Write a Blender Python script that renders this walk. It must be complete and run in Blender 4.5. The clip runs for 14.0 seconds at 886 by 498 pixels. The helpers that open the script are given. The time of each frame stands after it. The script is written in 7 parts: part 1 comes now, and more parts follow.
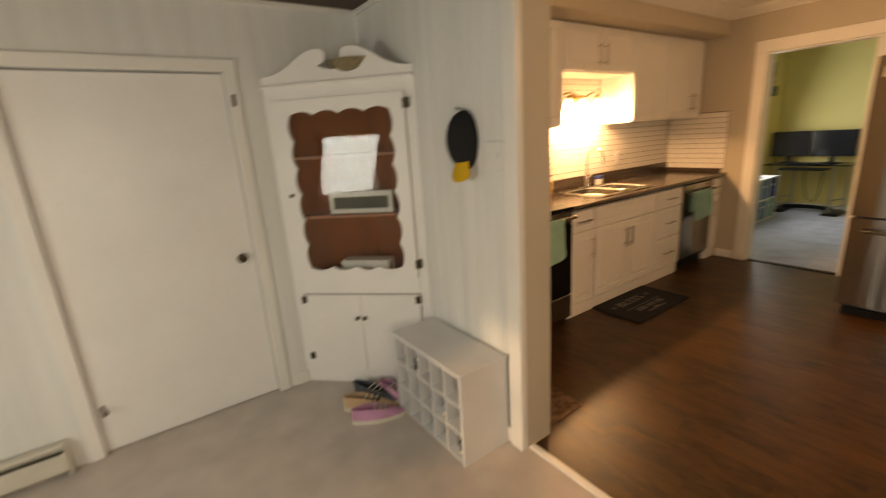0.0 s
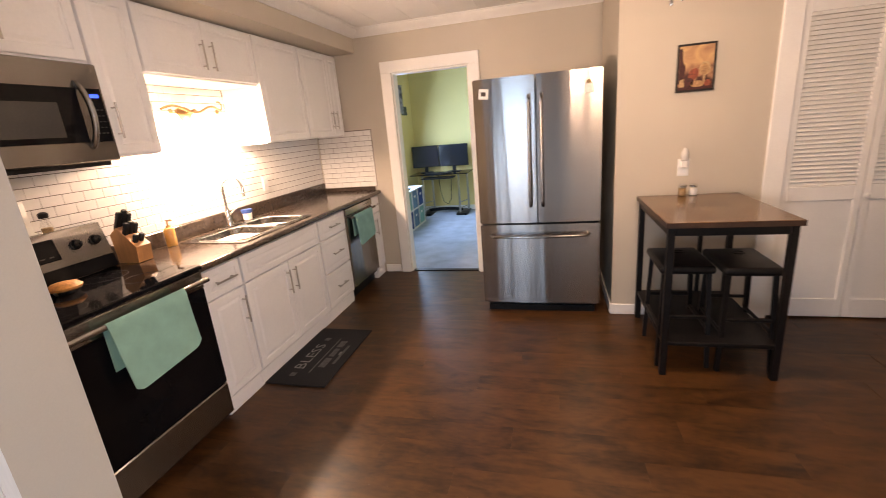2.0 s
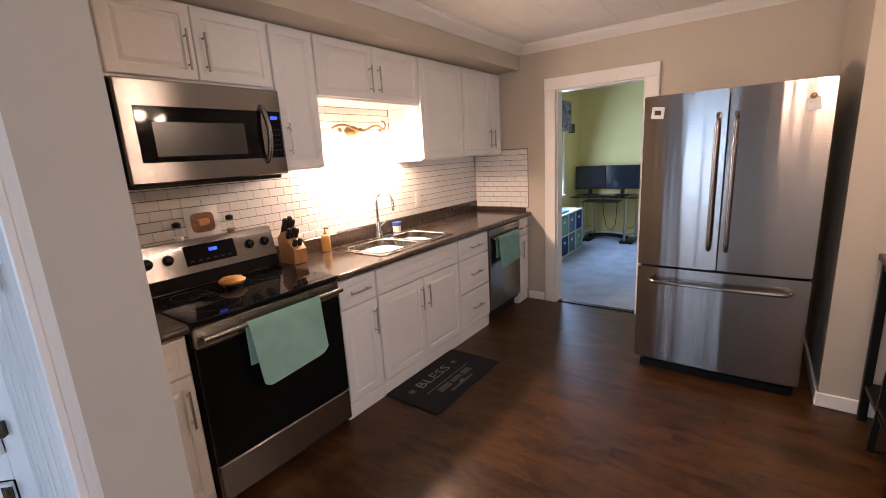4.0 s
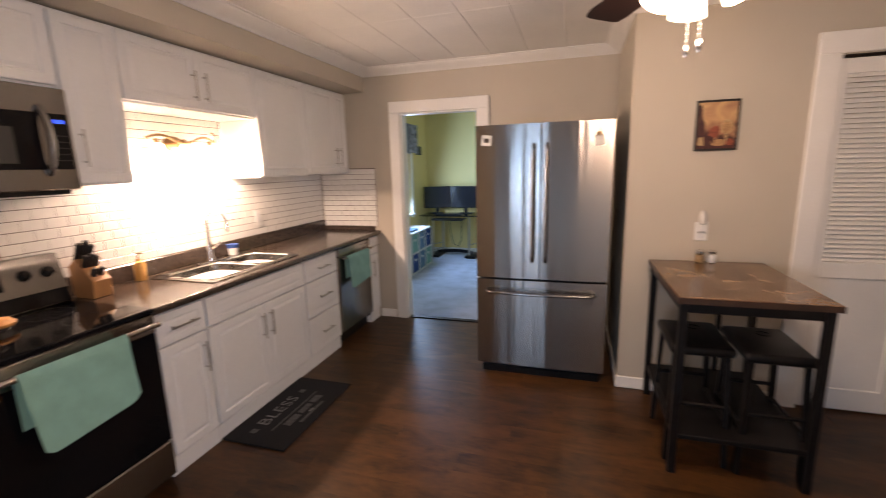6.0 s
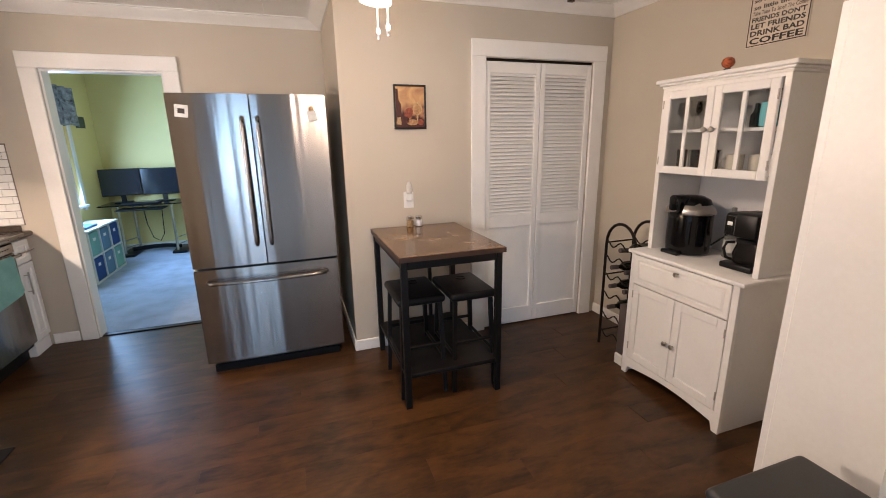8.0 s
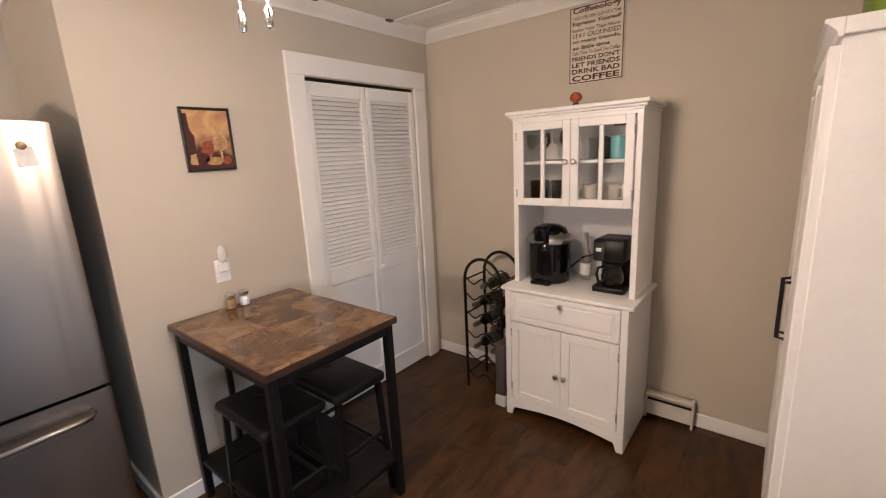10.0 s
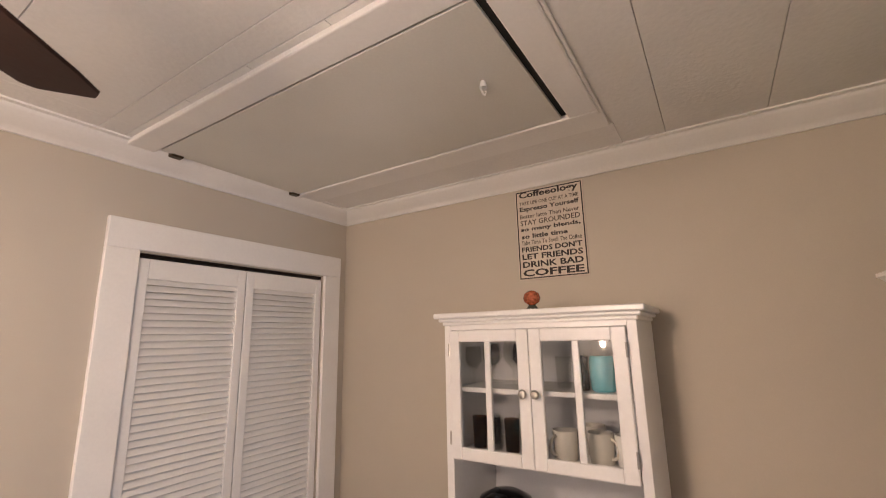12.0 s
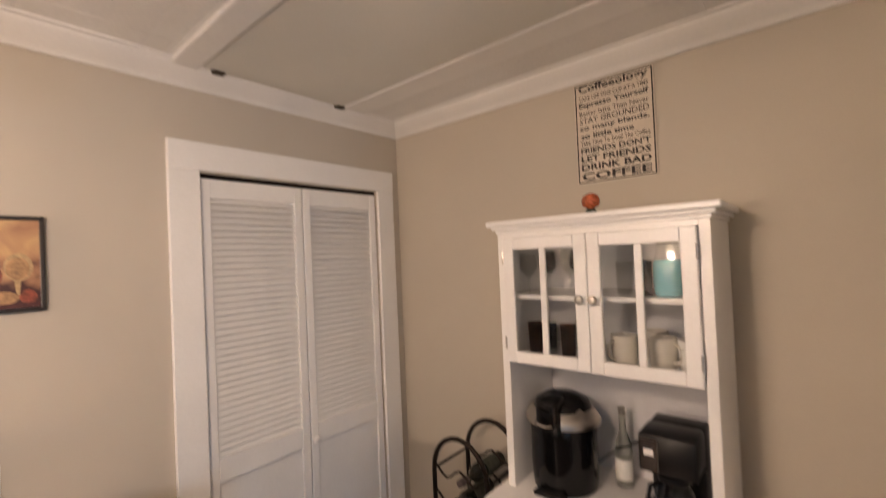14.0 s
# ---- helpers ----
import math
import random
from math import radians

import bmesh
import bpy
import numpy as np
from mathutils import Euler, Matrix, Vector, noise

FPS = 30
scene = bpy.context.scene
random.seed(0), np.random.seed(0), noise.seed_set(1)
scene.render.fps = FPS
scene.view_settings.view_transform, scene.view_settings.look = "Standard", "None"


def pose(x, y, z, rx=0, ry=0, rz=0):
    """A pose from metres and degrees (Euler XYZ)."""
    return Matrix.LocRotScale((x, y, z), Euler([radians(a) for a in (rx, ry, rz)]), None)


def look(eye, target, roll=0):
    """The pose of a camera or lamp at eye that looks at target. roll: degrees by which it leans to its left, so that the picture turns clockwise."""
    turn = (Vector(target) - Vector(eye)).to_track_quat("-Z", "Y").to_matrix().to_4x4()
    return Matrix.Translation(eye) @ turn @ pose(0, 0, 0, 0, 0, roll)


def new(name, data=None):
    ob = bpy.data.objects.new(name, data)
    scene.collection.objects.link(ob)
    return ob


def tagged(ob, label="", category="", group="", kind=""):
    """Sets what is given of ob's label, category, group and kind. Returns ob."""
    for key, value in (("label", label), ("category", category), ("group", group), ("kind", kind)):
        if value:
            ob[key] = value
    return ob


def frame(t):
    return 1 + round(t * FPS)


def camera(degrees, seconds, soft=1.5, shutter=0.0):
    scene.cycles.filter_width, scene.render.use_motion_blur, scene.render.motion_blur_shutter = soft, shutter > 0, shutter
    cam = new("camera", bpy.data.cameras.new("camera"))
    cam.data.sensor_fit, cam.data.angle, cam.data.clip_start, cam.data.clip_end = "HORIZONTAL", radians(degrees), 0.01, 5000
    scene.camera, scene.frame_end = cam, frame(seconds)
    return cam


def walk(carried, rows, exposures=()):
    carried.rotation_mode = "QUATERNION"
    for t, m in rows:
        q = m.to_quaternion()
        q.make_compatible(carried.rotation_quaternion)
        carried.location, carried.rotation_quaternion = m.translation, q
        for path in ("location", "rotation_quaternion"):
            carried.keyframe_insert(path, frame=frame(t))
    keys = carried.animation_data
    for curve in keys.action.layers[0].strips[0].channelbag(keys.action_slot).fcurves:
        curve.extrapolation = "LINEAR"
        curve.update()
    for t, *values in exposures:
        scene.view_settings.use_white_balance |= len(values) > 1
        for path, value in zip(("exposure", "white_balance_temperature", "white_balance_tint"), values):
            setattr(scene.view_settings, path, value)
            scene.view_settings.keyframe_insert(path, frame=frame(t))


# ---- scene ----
cam = camera(92.0, 14.0, 0.9, 0.3)
PATH = [
    (0, (2.648, -0.095, 1.481), (1.057, 1.004, 0.97), -3.8),
    (0.1, (2.64, -0.04, 1.504), (1.132, 1.188, 1.037), -4.8),
    (0.5, (2.574, 0.174, 1.492), (1.472, 1.79, 1.077), -5.8),
    (1, (2.498, 0.384, 1.473), (1.879, 2.226, 1.0), -3.5),
    (1.5, (2.406, 0.555, 1.51), (2.095, 2.459, 0.983), -3.5),
    (2, (2.416, 0.737, 1.5), (1.919, 2.595, 0.953), -4.9),
    (2.5, (2.482, 0.936, 1.519), (1.619, 2.663, 0.996), -2.4),
    (3, (2.463, 0.971, 1.521), (1.305, 2.529, 1.038), -3.9),
    (5.5, (2.485, 1.042, 1.551), (1.442, 2.714, 1.212), -1.5),
    (6, (2.522, 1.029, 1.533), (1.946, 2.907, 1.156), -1.5),
    (6.5, (2.531, 1.013, 1.527), (2.547, 2.966, 1.096), -1.2),
    (7, (2.529, 0.989, 1.545), (2.906, 2.897, 1.076), -1.4),
    (7.5, (2.51, 0.986, 1.532), (3.027, 2.859, 1.06), -1.2),
    (8, (2.518, 1.033, 1.51), (3.149, 2.866, 1.017), -1.0),
    (8.2, (2.535, 1.088, 1.523), (3.182, 2.91, 1.01), -1.9),
    (10.3, (2.357, 1.904, 1.614), (3.972, 3.019, 1.227), -2.5),
    (10.5, (2.405, 1.923, 1.615), (4.064, 2.99, 1.28), -2.2),
    (11, (2.675, 1.975, 1.653), (4.382, 3.015, 1.711), -1.2),
    (11.5, (2.934, 2.058, 1.696), (4.613, 3.117, 1.939), -0.7),
    (12, (3.152, 2.179, 1.734), (4.811, 3.222, 2.133), -1.2),
    (12.5, (3.241, 2.149, 1.756), (4.732, 3.369, 2.294), -1.7),
    (13, (3.297, 2.133, 1.753), (4.64, 3.493, 2.342), -1.4),
    (13.5, (3.283, 2.138, 1.74), (4.599, 3.548, 2.268), -1.4),
    (14, (3.217, 2.191, 1.7), (4.741, 3.486, 1.733), -2.5),
]
# stops, kelvin and tint of the hand-held camera's own settings along the walk
EXPOSURES = [(0.0, -0.82, 26000, 27), (0.5, -0.54, 21000, 30), (1.0, -0.18, 13200, 28), (1.5, 0.12, 9700, 25), (2.0, 0.16, 8000, 23),
             (2.5, -0.06, 7250, 22), (3.0, -0.27, 7000, 24), (5.5, -0.50, 7900, 25), (6.0, -0.38, 7400, 22), (6.5, -0.15, 6950, 18), (7.0, 0.06, 6400, 12),
             (8.0, 0.06, 6450, 13), (10.5, -0.06, 6500, 16), (11.0, -0.09, 6550, 17), (11.5, -0.16, 6650, 17), (12.0, -0.15, 6650, 17), (13.0, -0.23, 6850, 16), (14.0, -0.18, 6950, 16)]
walk(cam, [(t, look(e, g, r)) for t, e, g, r in PATH], EXPOSURES)

# ---- world, sun, large lights ----
world = bpy.data.worlds.new("world")
scene.world = world
world.use_nodes = True
wn = world.node_tree
sky = wn.nodes.new("ShaderNodeTexSky")
sky.sky_type = "NISHITA"
sky.sun_disc = False
sky.sun_elevation = radians(17)
sky.sun_rotation = radians(178)
wn.links.new(sky.outputs[0], wn.nodes["Background"].inputs[0])
wn.nodes["Background"].inputs[1].default_value = 0.12


def lamp(name, kind, m, power, colour, size=0.1, size_y=None):
    d = bpy.data.lights.new(name, kind)
    d.energy, d.color = power, colour
    if kind == "AREA":
        d.shape, d.size, d.size_y = "RECTANGLE", size, size_y or size
    elif kind == "SUN":
        d.angle = size
    else:
        d.shadow_soft_size = size
    ob = new(name, d)
    ob.matrix_world = m
    return ob


SUN = lamp("sun", "SUN", look((1.9, -10, 3.6), (1.5, 1.6, 0)), 1.4, (1.0, 0.95, 0.88), radians(3))
WARM = (1.0, 0.79, 0.64)
DAY = (0.50, 0.72, 1.0)
# daylight standing in the openings of the entry windows and the far room's window
lamp("entry_window_light", "AREA", look((1.565, -1.84, 1.21), (1.6, 0.6, 0.1)), 48, (0.38, 0.65, 1.0), 0.70, 0.74)
lamp("side_window_light", "AREA", look((4.13, -0.6, 1.35), (1.4, 0.5, 0.1)), 46, DAY, 0.9, 0.95)
lamp("far_window_light", "AREA", look((0.06, 7.10, 1.35), (2.2, 7.0, 0.8)), 70, (0.34, 0.60, 1.0), 0.8, 1.0)

# ---- materials ----


def nodes_of(name):
    m = bpy.data.materials.new(name)
    m.use_nodes = True
    return m, m.node_tree.nodes, m.node_tree.links, m.node_tree.nodes["Principled BSDF"]


def mat(name, colour, rough=0.5, metal=0.0, var=0.12, scale=6.0, fine=120.0, bump=0.08, dist=0.002,
        stretch=(1, 1, 1), spec=0.5, coat=0.0, rough_var=0.08, dark=None):
    """A surface with broad stains and fine grain in colour, gloss and relief."""
    m, n, l, p = nodes_of(name)
    tc = n.new("ShaderNodeTexCoord")
    mp = n.new("ShaderNodeMapping")
    mp.inputs["Scale"].default_value = stretch
    l.new(tc.outputs["Object"], mp.inputs[0])
    big, small = n.new("ShaderNodeTexNoise"), n.new("ShaderNodeTexNoise")
    big.inputs["Scale"].default_value, small.inputs["Scale"].default_value = scale, fine
    big.inputs["Detail"].default_value = 5
    for t in (big, small):
        l.new(mp.outputs[0], t.inputs["Vector"])
    mix = n.new("ShaderNodeMix")
    mix.data_type = "RGBA"
    lo = dark or tuple(c * (1 - var) for c in colour)
    hi = tuple(min(1, c * (1 + var * 0.6)) for c in colour)
    mix.inputs["A"].default_value, mix.inputs["B"].default_value = (*lo, 1), (*hi, 1)
    add = n.new("ShaderNodeMath")
    add.operation = "MULTIPLY_ADD"
    add.inputs[1].default_value = 0.35
    l.new(small.outputs[0], add.inputs[0])
    sc = n.new("ShaderNodeMath")
    sc.operation = "MULTIPLY"
    sc.inputs[1].default_value = 0.65
    l.new(big.outputs[0], sc.inputs[0])
    l.new(sc.outputs[0], add.inputs[2])
    ramp = n.new("ShaderNodeMapRange")
    ramp.inputs[1].default_value, ramp.inputs[2].default_value = 0.35, 0.65
    l.new(add.outputs[0], ramp.inputs[0])
    l.new(ramp.outputs[0], mix.inputs["Factor"])
    l.new(mix.outputs["Result"], p.inputs["Base Color"])
    rr = n.new("ShaderNodeMapRange")
    rr.inputs[3].default_value, rr.inputs[4].default_value = max(0.02, rough - rough_var), min(1, rough + rough_var)
    l.new(big.outputs[0], rr.inputs[0])
    l.new(rr.outputs[0], p.inputs["Roughness"])
    p.inputs["Metallic"].default_value = metal
    p.inputs["Specular IOR Level"].default_value = spec
    p.inputs["Coat Weight"].default_value = coat
    b = n.new("ShaderNodeBump")
    b.inputs["Strength"].default_value, b.inputs["Distance"].default_value = bump, dist
    l.new(small.outputs[0], b.inputs["Height"])
    l.new(b.outputs[0], p.inputs["Normal"])
    return m


def emit(name, colour, strength):
    m, n, l, p = nodes_of(name)
    p.inputs["Base Color"].default_value = (*colour, 1)
    p.inputs["Emission Color"].default_value = (*colour, 1)
    p.inputs["Emission Strength"].default_value = strength
    return m


def glass(name, colour=(0.95, 0.97, 0.97), rough=0.02):
    m, n, l, p = nodes_of(name)
    p.inputs["Base Color"].default_value = (*colour, 1)
    p.inputs["Transmission Weight"].default_value = 1
    p.inputs["Roughness"].default_value = rough
    p.inputs["IOR"].default_value = 1.45
    return m


def pane_glass(name, tint=(0.97, 0.975, 0.97), gloss=0.7, power=4.0):
    """Thin clear glass: see-through with a gloss that grows at grazing angles."""
    m, n, l, p = nodes_of(name)
    out = n["Material Output"]
    n.remove(p)
    tr, gl, mx = n.new("ShaderNodeBsdfTransparent"), n.new("ShaderNodeBsdfGlossy"), n.new("ShaderNodeMixShader")
    lw, pw, ma = n.new("ShaderNodeLayerWeight"), n.new("ShaderNodeMath"), n.new("ShaderNodeMath")
    gl.inputs["Roughness"].default_value = 0.02
    tr.inputs["Color"].default_value = (*tint, 1)
    lw.inputs["Blend"].default_value = 0.5
    pw.operation, ma.operation = "POWER", "MULTIPLY_ADD"
    pw.inputs[1].default_value = power
    ma.inputs[1].default_value, ma.inputs[2].default_value = gloss, 0.035
    l.new(lw.outputs["Facing"], pw.inputs[0])
    l.new(pw.outputs[0], ma.inputs[0])
    l.new(ma.outputs[0], mx.inputs[0])
    l.new(tr.outputs[0], mx.inputs[1])
    l.new(gl.outputs[0], mx.inputs[2])
    l.new(mx.outputs[0], out.inputs[0])
    return m


def brushed(name, colour, rough=0.28, along=(1, 1, 60), wave=0.0):
    """Brushed metal, its grain drawn out along one way."""
    m, n, l, p = nodes_of(name)
    tc, mp, nz = n.new("ShaderNodeTexCoord"), n.new("ShaderNodeMapping"), n.new("ShaderNodeTexNoise")
    mp.inputs["Scale"].default_value = along
    nz.inputs["Scale"].default_value, nz.inputs["Detail"].default_value = 14, 4
    l.new(tc.outputs["Object"], mp.inputs[0])
    l.new(mp.outputs[0], nz.inputs["Vector"])
    p.inputs["Base Color"].default_value = (*colour, 1)
    p.inputs["Metallic"].default_value = 1
    rr = n.new("ShaderNodeMapRange")
    rr.inputs[3].default_value, rr.inputs[4].default_value = rough - 0.025, rough + 0.025
    l.new(nz.outputs[0], rr.inputs[0])
    l.new(rr.outputs[0], p.inputs["Roughness"])
    p.inputs["Anisotropic"].default_value = 0.97
    p.inputs["Anisotropic Rotation"].default_value = 0.25
    tg = n.new("ShaderNodeTangent")
    tg.direction_type, tg.axis = "RADIAL", "Z"
    l.new(tg.outputs[0], p.inputs["Tangent"])
    # slight waviness of the sheet, drawn out upright
    mw_, wv, b2 = n.new("ShaderNodeMapping"), n.new("ShaderNodeTexNoise"), n.new("ShaderNodeBump")
    mw_.inputs["Scale"].default_value = (1, 1, 0.05)
    wv.inputs["Scale"].default_value, wv.inputs["Detail"].default_value = 9, 1.5
    l.new(tc.outputs["Object"], mw_.inputs[0])
    l.new(mw_.outputs[0], wv.inputs["Vector"])
    b2.inputs["Strength"].default_value, b2.inputs["Distance"].default_value = 0.5, wave
    l.new(wv.outputs[0], b2.inputs["Height"])
    l.new(b2.outputs[0], p.inputs["Normal"])
    return m


def plank_wood(name, dark, light, rough=0.32, along="X", piece=True):
    """Dark streaked boards; each board takes its own tone and its own stretch of grain."""
    m, n, l, p = nodes_of(name)
    tc, mp = n.new("ShaderNodeTexCoord"), n.new("ShaderNodeMapping")
    mp.inputs["Scale"].default_value = {"X": (2.2, 6, 6), "Y": (9, 1.3, 9), "Z": (9, 9, 1.3)}[along]
    info = n.new("ShaderNodeObjectInfo")
    off = n.new("ShaderNodeVectorMath")
    off.operation = "ADD"
    shift = n.new("ShaderNodeMath")
    shift.operation = "MULTIPLY"
    shift.inputs[1].default_value = 37.0
    l.new(info.outputs["Random"], shift.inputs[0])
    l.new(tc.outputs["Object"], off.inputs[0])
    l.new(shift.outputs[0], off.inputs[1])
    l.new(off.outputs[0], mp.inputs[0])
    a, c = n.new("ShaderNodeTexNoise"), n.new("ShaderNodeTexNoise")
    a.inputs["Scale"].default_value, a.inputs["Detail"].default_value, a.inputs["Distortion"].default_value = 1.6, 6, 0.8
    c.inputs["Scale"].default_value, c.inputs["Detail"].default_value = 9, 6
    for t in (a, c):
        l.new(mp.outputs[0], t.inputs["Vector"])
    s1 = n.new("ShaderNodeMath")
    s1.operation = "MULTIPLY_ADD"
    s1.inputs[1].default_value = 0.45
    l.new(c.outputs[0], s1.inputs[0])
    l.new(a.outputs[0], s1.inputs[2])
    s2 = n.new("ShaderNodeMath")
    s2.operation = "MULTIPLY_ADD"
    s2.inputs[1].default_value = 0.10
    l.new(info.outputs["Random"], s2.inputs[0])
    l.new(s1.outputs[0], s2.inputs[2])
    mr = n.new("ShaderNodeMapRange")
    mr.inputs[1].default_value, mr.inputs[2].default_value = 0.54, 0.96
    l.new(s2.outputs[0], mr.inputs[0])
    mix = n.new("ShaderNodeMix")
    mix.data_type = "RGBA"
    mix.inputs["A"].default_value, mix.inputs["B"].default_value = (*dark, 1), (*light, 1)
    l.new(mr.outputs[0], mix.inputs["Factor"])
    l.new(mix.outputs["Result"], p.inputs["Base Color"])
    p.inputs["Specular IOR Level"].default_value = 0.32
    rr = n.new("ShaderNodeMapRange")
    rr.inputs[3].default_value, rr.inputs[4].default_value = rough - 0.08, rough + 0.12
    l.new(c.outputs[0], rr.inputs[0])
    l.new(rr.outputs[0], p.inputs["Roughness"])
    b = n.new("ShaderNodeBump")
    b.inputs["Strength"].default_value, b.inputs["Distance"].default_value = 0.12, 0.001
    l.new(c.outputs[0], b.inputs["Height"])
    l.new(b.outputs[0], p.inputs["Normal"])
    return m


M_WALL = mat("greige_wall_paint", (0.53, 0.474, 0.39), 0.7, var=0.04, scale=2, fine=260, bump=0.12, dist=0.001)
M_WHITE = mat("white_trim_paint", (0.85, 0.83, 0.79), 0.38, var=0.04, scale=5, fine=90, bump=0.03)
M_CAB = mat("white_cabinet_paint", (0.85, 0.84, 0.82), 0.32, var=0.04, scale=4, fine=70, bump=0.03)
M_CEIL = mat("textured_white_ceiling", (0.80, 0.78, 0.74), 0.8, var=0.05, scale=3, fine=70, bump=0.3, dist=0.004)
M_PANEL = mat("painted_wood_panelling", (0.77, 0.78, 0.76), 0.45, var=0.09, scale=1.2, fine=30, bump=0.06, stretch=(10, 10, 0.5))
M_BROWNCEIL = mat("dark_brown_ceiling_wood", (0.07, 0.028, 0.012), 0.5, var=0.3, scale=3, fine=40, stretch=(1, 8, 1))
M_CARPET = mat("grey_carpet", (0.74, 0.64, 0.58), 0.95, var=0.14, scale=5, fine=420, bump=0.9, dist=0.006, spec=0.1)
M_CARPET2 = mat("pale_blue_grey_carpet", (0.44, 0.49, 0.60), 0.95, var=0.2, scale=5, fine=420, bump=0.9, dist=0.006, spec=0.1)
M_GREEN = mat("yellow_green_wall_paint", (0.82, 0.67, 0.29), 0.7, var=0.04, scale=2, fine=260, bump=0.1, dist=0.001)
M_PLANK = plank_wood("dark_vinyl_plank", (0.019, 0.0080, 0.0029), (0.086, 0.037, 0.0120), 0.36, "X")
M_SUB = mat("dark_plank_joint", (0.012, 0.006, 0.004), 0.7)
M_TILE = mat("white_glazed_tile", (0.80, 0.78, 0.74), 0.14, var=0.04, scale=6, fine=30, bump=0.03, coat=0.3)
M_GROUT = mat("brown_grey_grout", (0.16, 0.13, 0.11), 0.9, var=0.2, scale=20)
M_COUNTER = mat("dark_brown_laminate", (0.062, 0.043, 0.032), 0.17, var=0.5, scale=40, fine=260, bump=0.05, spec=0.8)
M_STEEL = brushed("brushed_stainless_steel", (0.31, 0.284, 0.262), 0.205, (1, 1, 40), 0.009)
M_STEELX = brushed("brushed_stainless_trim", (0.30, 0.288, 0.276), 0.25, (40, 1, 40))
M_CHROME = mat("polished_chrome", (0.75, 0.74, 0.72), 0.12, metal=1.0, var=0.03, bump=0.01, rough_var=0.04)
M_NICKEL = mat("satin_nickel", (0.50, 0.47, 0.43), 0.3, metal=1.0, var=0.05, bump=0.02)
M_SINK = mat("satin_sink_steel", (0.22, 0.205, 0.185), 0.27, metal=1.0, var=0.1, bump=0.03)
M_BLACKGLASS = mat("black_oven_glass", (0.006, 0.006, 0.007), 0.05, var=0.1, bump=0.0, rough_var=0.02, spec=0.16)
M_BLACK = mat("black_plastic", (0.006, 0.006, 0.0065), 0.35, var=0.15, scale=8, spec=0.25)
M_BLACKGLOSS = mat("glossy_black_plastic", (0.004, 0.004, 0.0045), 0.10, var=0.1, bump=0.01, coat=0.0, spec=0.3, rough_var=0.04)
M_IRON = mat("dark_brown_wrought_iron", (0.022, 0.015, 0.011), 0.45, metal=0.6, var=0.3, scale=20, spec=0.25)
M_BLACKMETAL = mat("black_painted_steel", (0.007, 0.006, 0.006), 0.45, var=0.15, spec=0.25)
M_VINYLSEAT = mat("black_stool_vinyl", (0.007, 0.0065, 0.007), 0.42, var=0.2, scale=12, fine=200, bump=0.15, spec=0.25)
M_MAT = mat("charcoal_rubber_mat", (0.012, 0.012, 0.014), 0.8, var=0.2, scale=12, fine=240, bump=0.4, spec=0.25)
M_MATTEXT = mat("worn_white_print", (0.20, 0.20, 0.21), 0.8, var=0.5, scale=45, fine=200)
M_MATTEXT2 = mat("faded_grey_print", (0.085, 0.085, 0.09), 0.8, var=0.5, scale=45, fine=200)
M_TOWEL = mat("mint_green_terry", (0.30, 0.56, 0.47), 0.95, var=0.12, scale=14, fine=420, bump=0.8, dist=0.004, spec=0.1)
M_TOWEL2 = mat("teal_green_terry", (0.24, 0.48, 0.44), 0.95, var=0.15, scale=14, fine=420, bump=0.8, dist=0.004, spec=0.1)
M_WOODLIGHT = mat("pale_beech_wood", (0.42, 0.20, 0.075), 0.45, var=0.2, scale=4, fine=40, stretch=(8, 8, 1))
M_SOAP = mat("amber_soap_bottle", (0.62, 0.34, 0.09), 0.25, var=0.1, coat=0.3)
M_PLASTICW = mat("white_plastic", (0.78, 0.77, 0.74), 0.35, var=0.04)
M_BLADE = mat("walnut_fan_blade", (0.022, 0.009, 0.006), 0.6, spec=0.2, var=0.35, scale=5, fine=50, stretch=(2, 2, 2))
M_BRONZE = mat("brushed_antique_bronze", (0.30, 0.19, 0.10), 0.35, metal=1.0, var=0.2)
M_SHADE = emit("lit_frosted_shade", (1.0, 0.86, 0.66), 7.0)
M_SHADE2 = emit("lit_vanity_shade", (1.0, 0.84, 0.60), 9.0)
M_LED = emit("blue_display", (0.02, 0.10, 1.0), 1.8)
M_PANE = pane_glass("clear_pane")
M_GLASS = pane_glass("clear_drinking_glass", (0.965, 0.97, 0.96), 0.3, 3.0)
M_SMOKE = pane_glass("smoked_brown_glass", (0.55, 0.42, 0.34), 0.3, 3.0)
M_HATCH = mat("grey_white_hatch_board", (0.68, 0.66, 0.595), 0.6, var=0.05, scale=3, fine=120, bump=0.05)
M_DARKCHROME = mat("dark_chrome", (0.20, 0.20, 0.20), 0.15, metal=1.0, var=0.05)
M_PALEGLASS = mat("frosted_pale_glass", (0.62, 0.60, 0.56), 0.2, var=0.05, coat=0.3)
M_BLUEJUG = mat("turquoise_glazed_jug", (0.16, 0.50, 0.58), 0.25, var=0.1, coat=0.4)
M_MUG = mat("cream_glazed_mug", (0.66, 0.62, 0.54), 0.25, var=0.08, coat=0.3)
M_BROWNINT = mat("stained_pine_interior", (0.36, 0.10, 0.03), 0.4, var=0.3, scale=3, fine=40, stretch=(5, 5, 1.2))
M_BRASS = mat("aged_dark_brass", (0.10, 0.075, 0.05), 0.4, metal=1.0, var=0.3, scale=30)
M_YELLOW = mat("yellow_cap_brim", (0.75, 0.40, 0.03), 0.85, var=0.1)
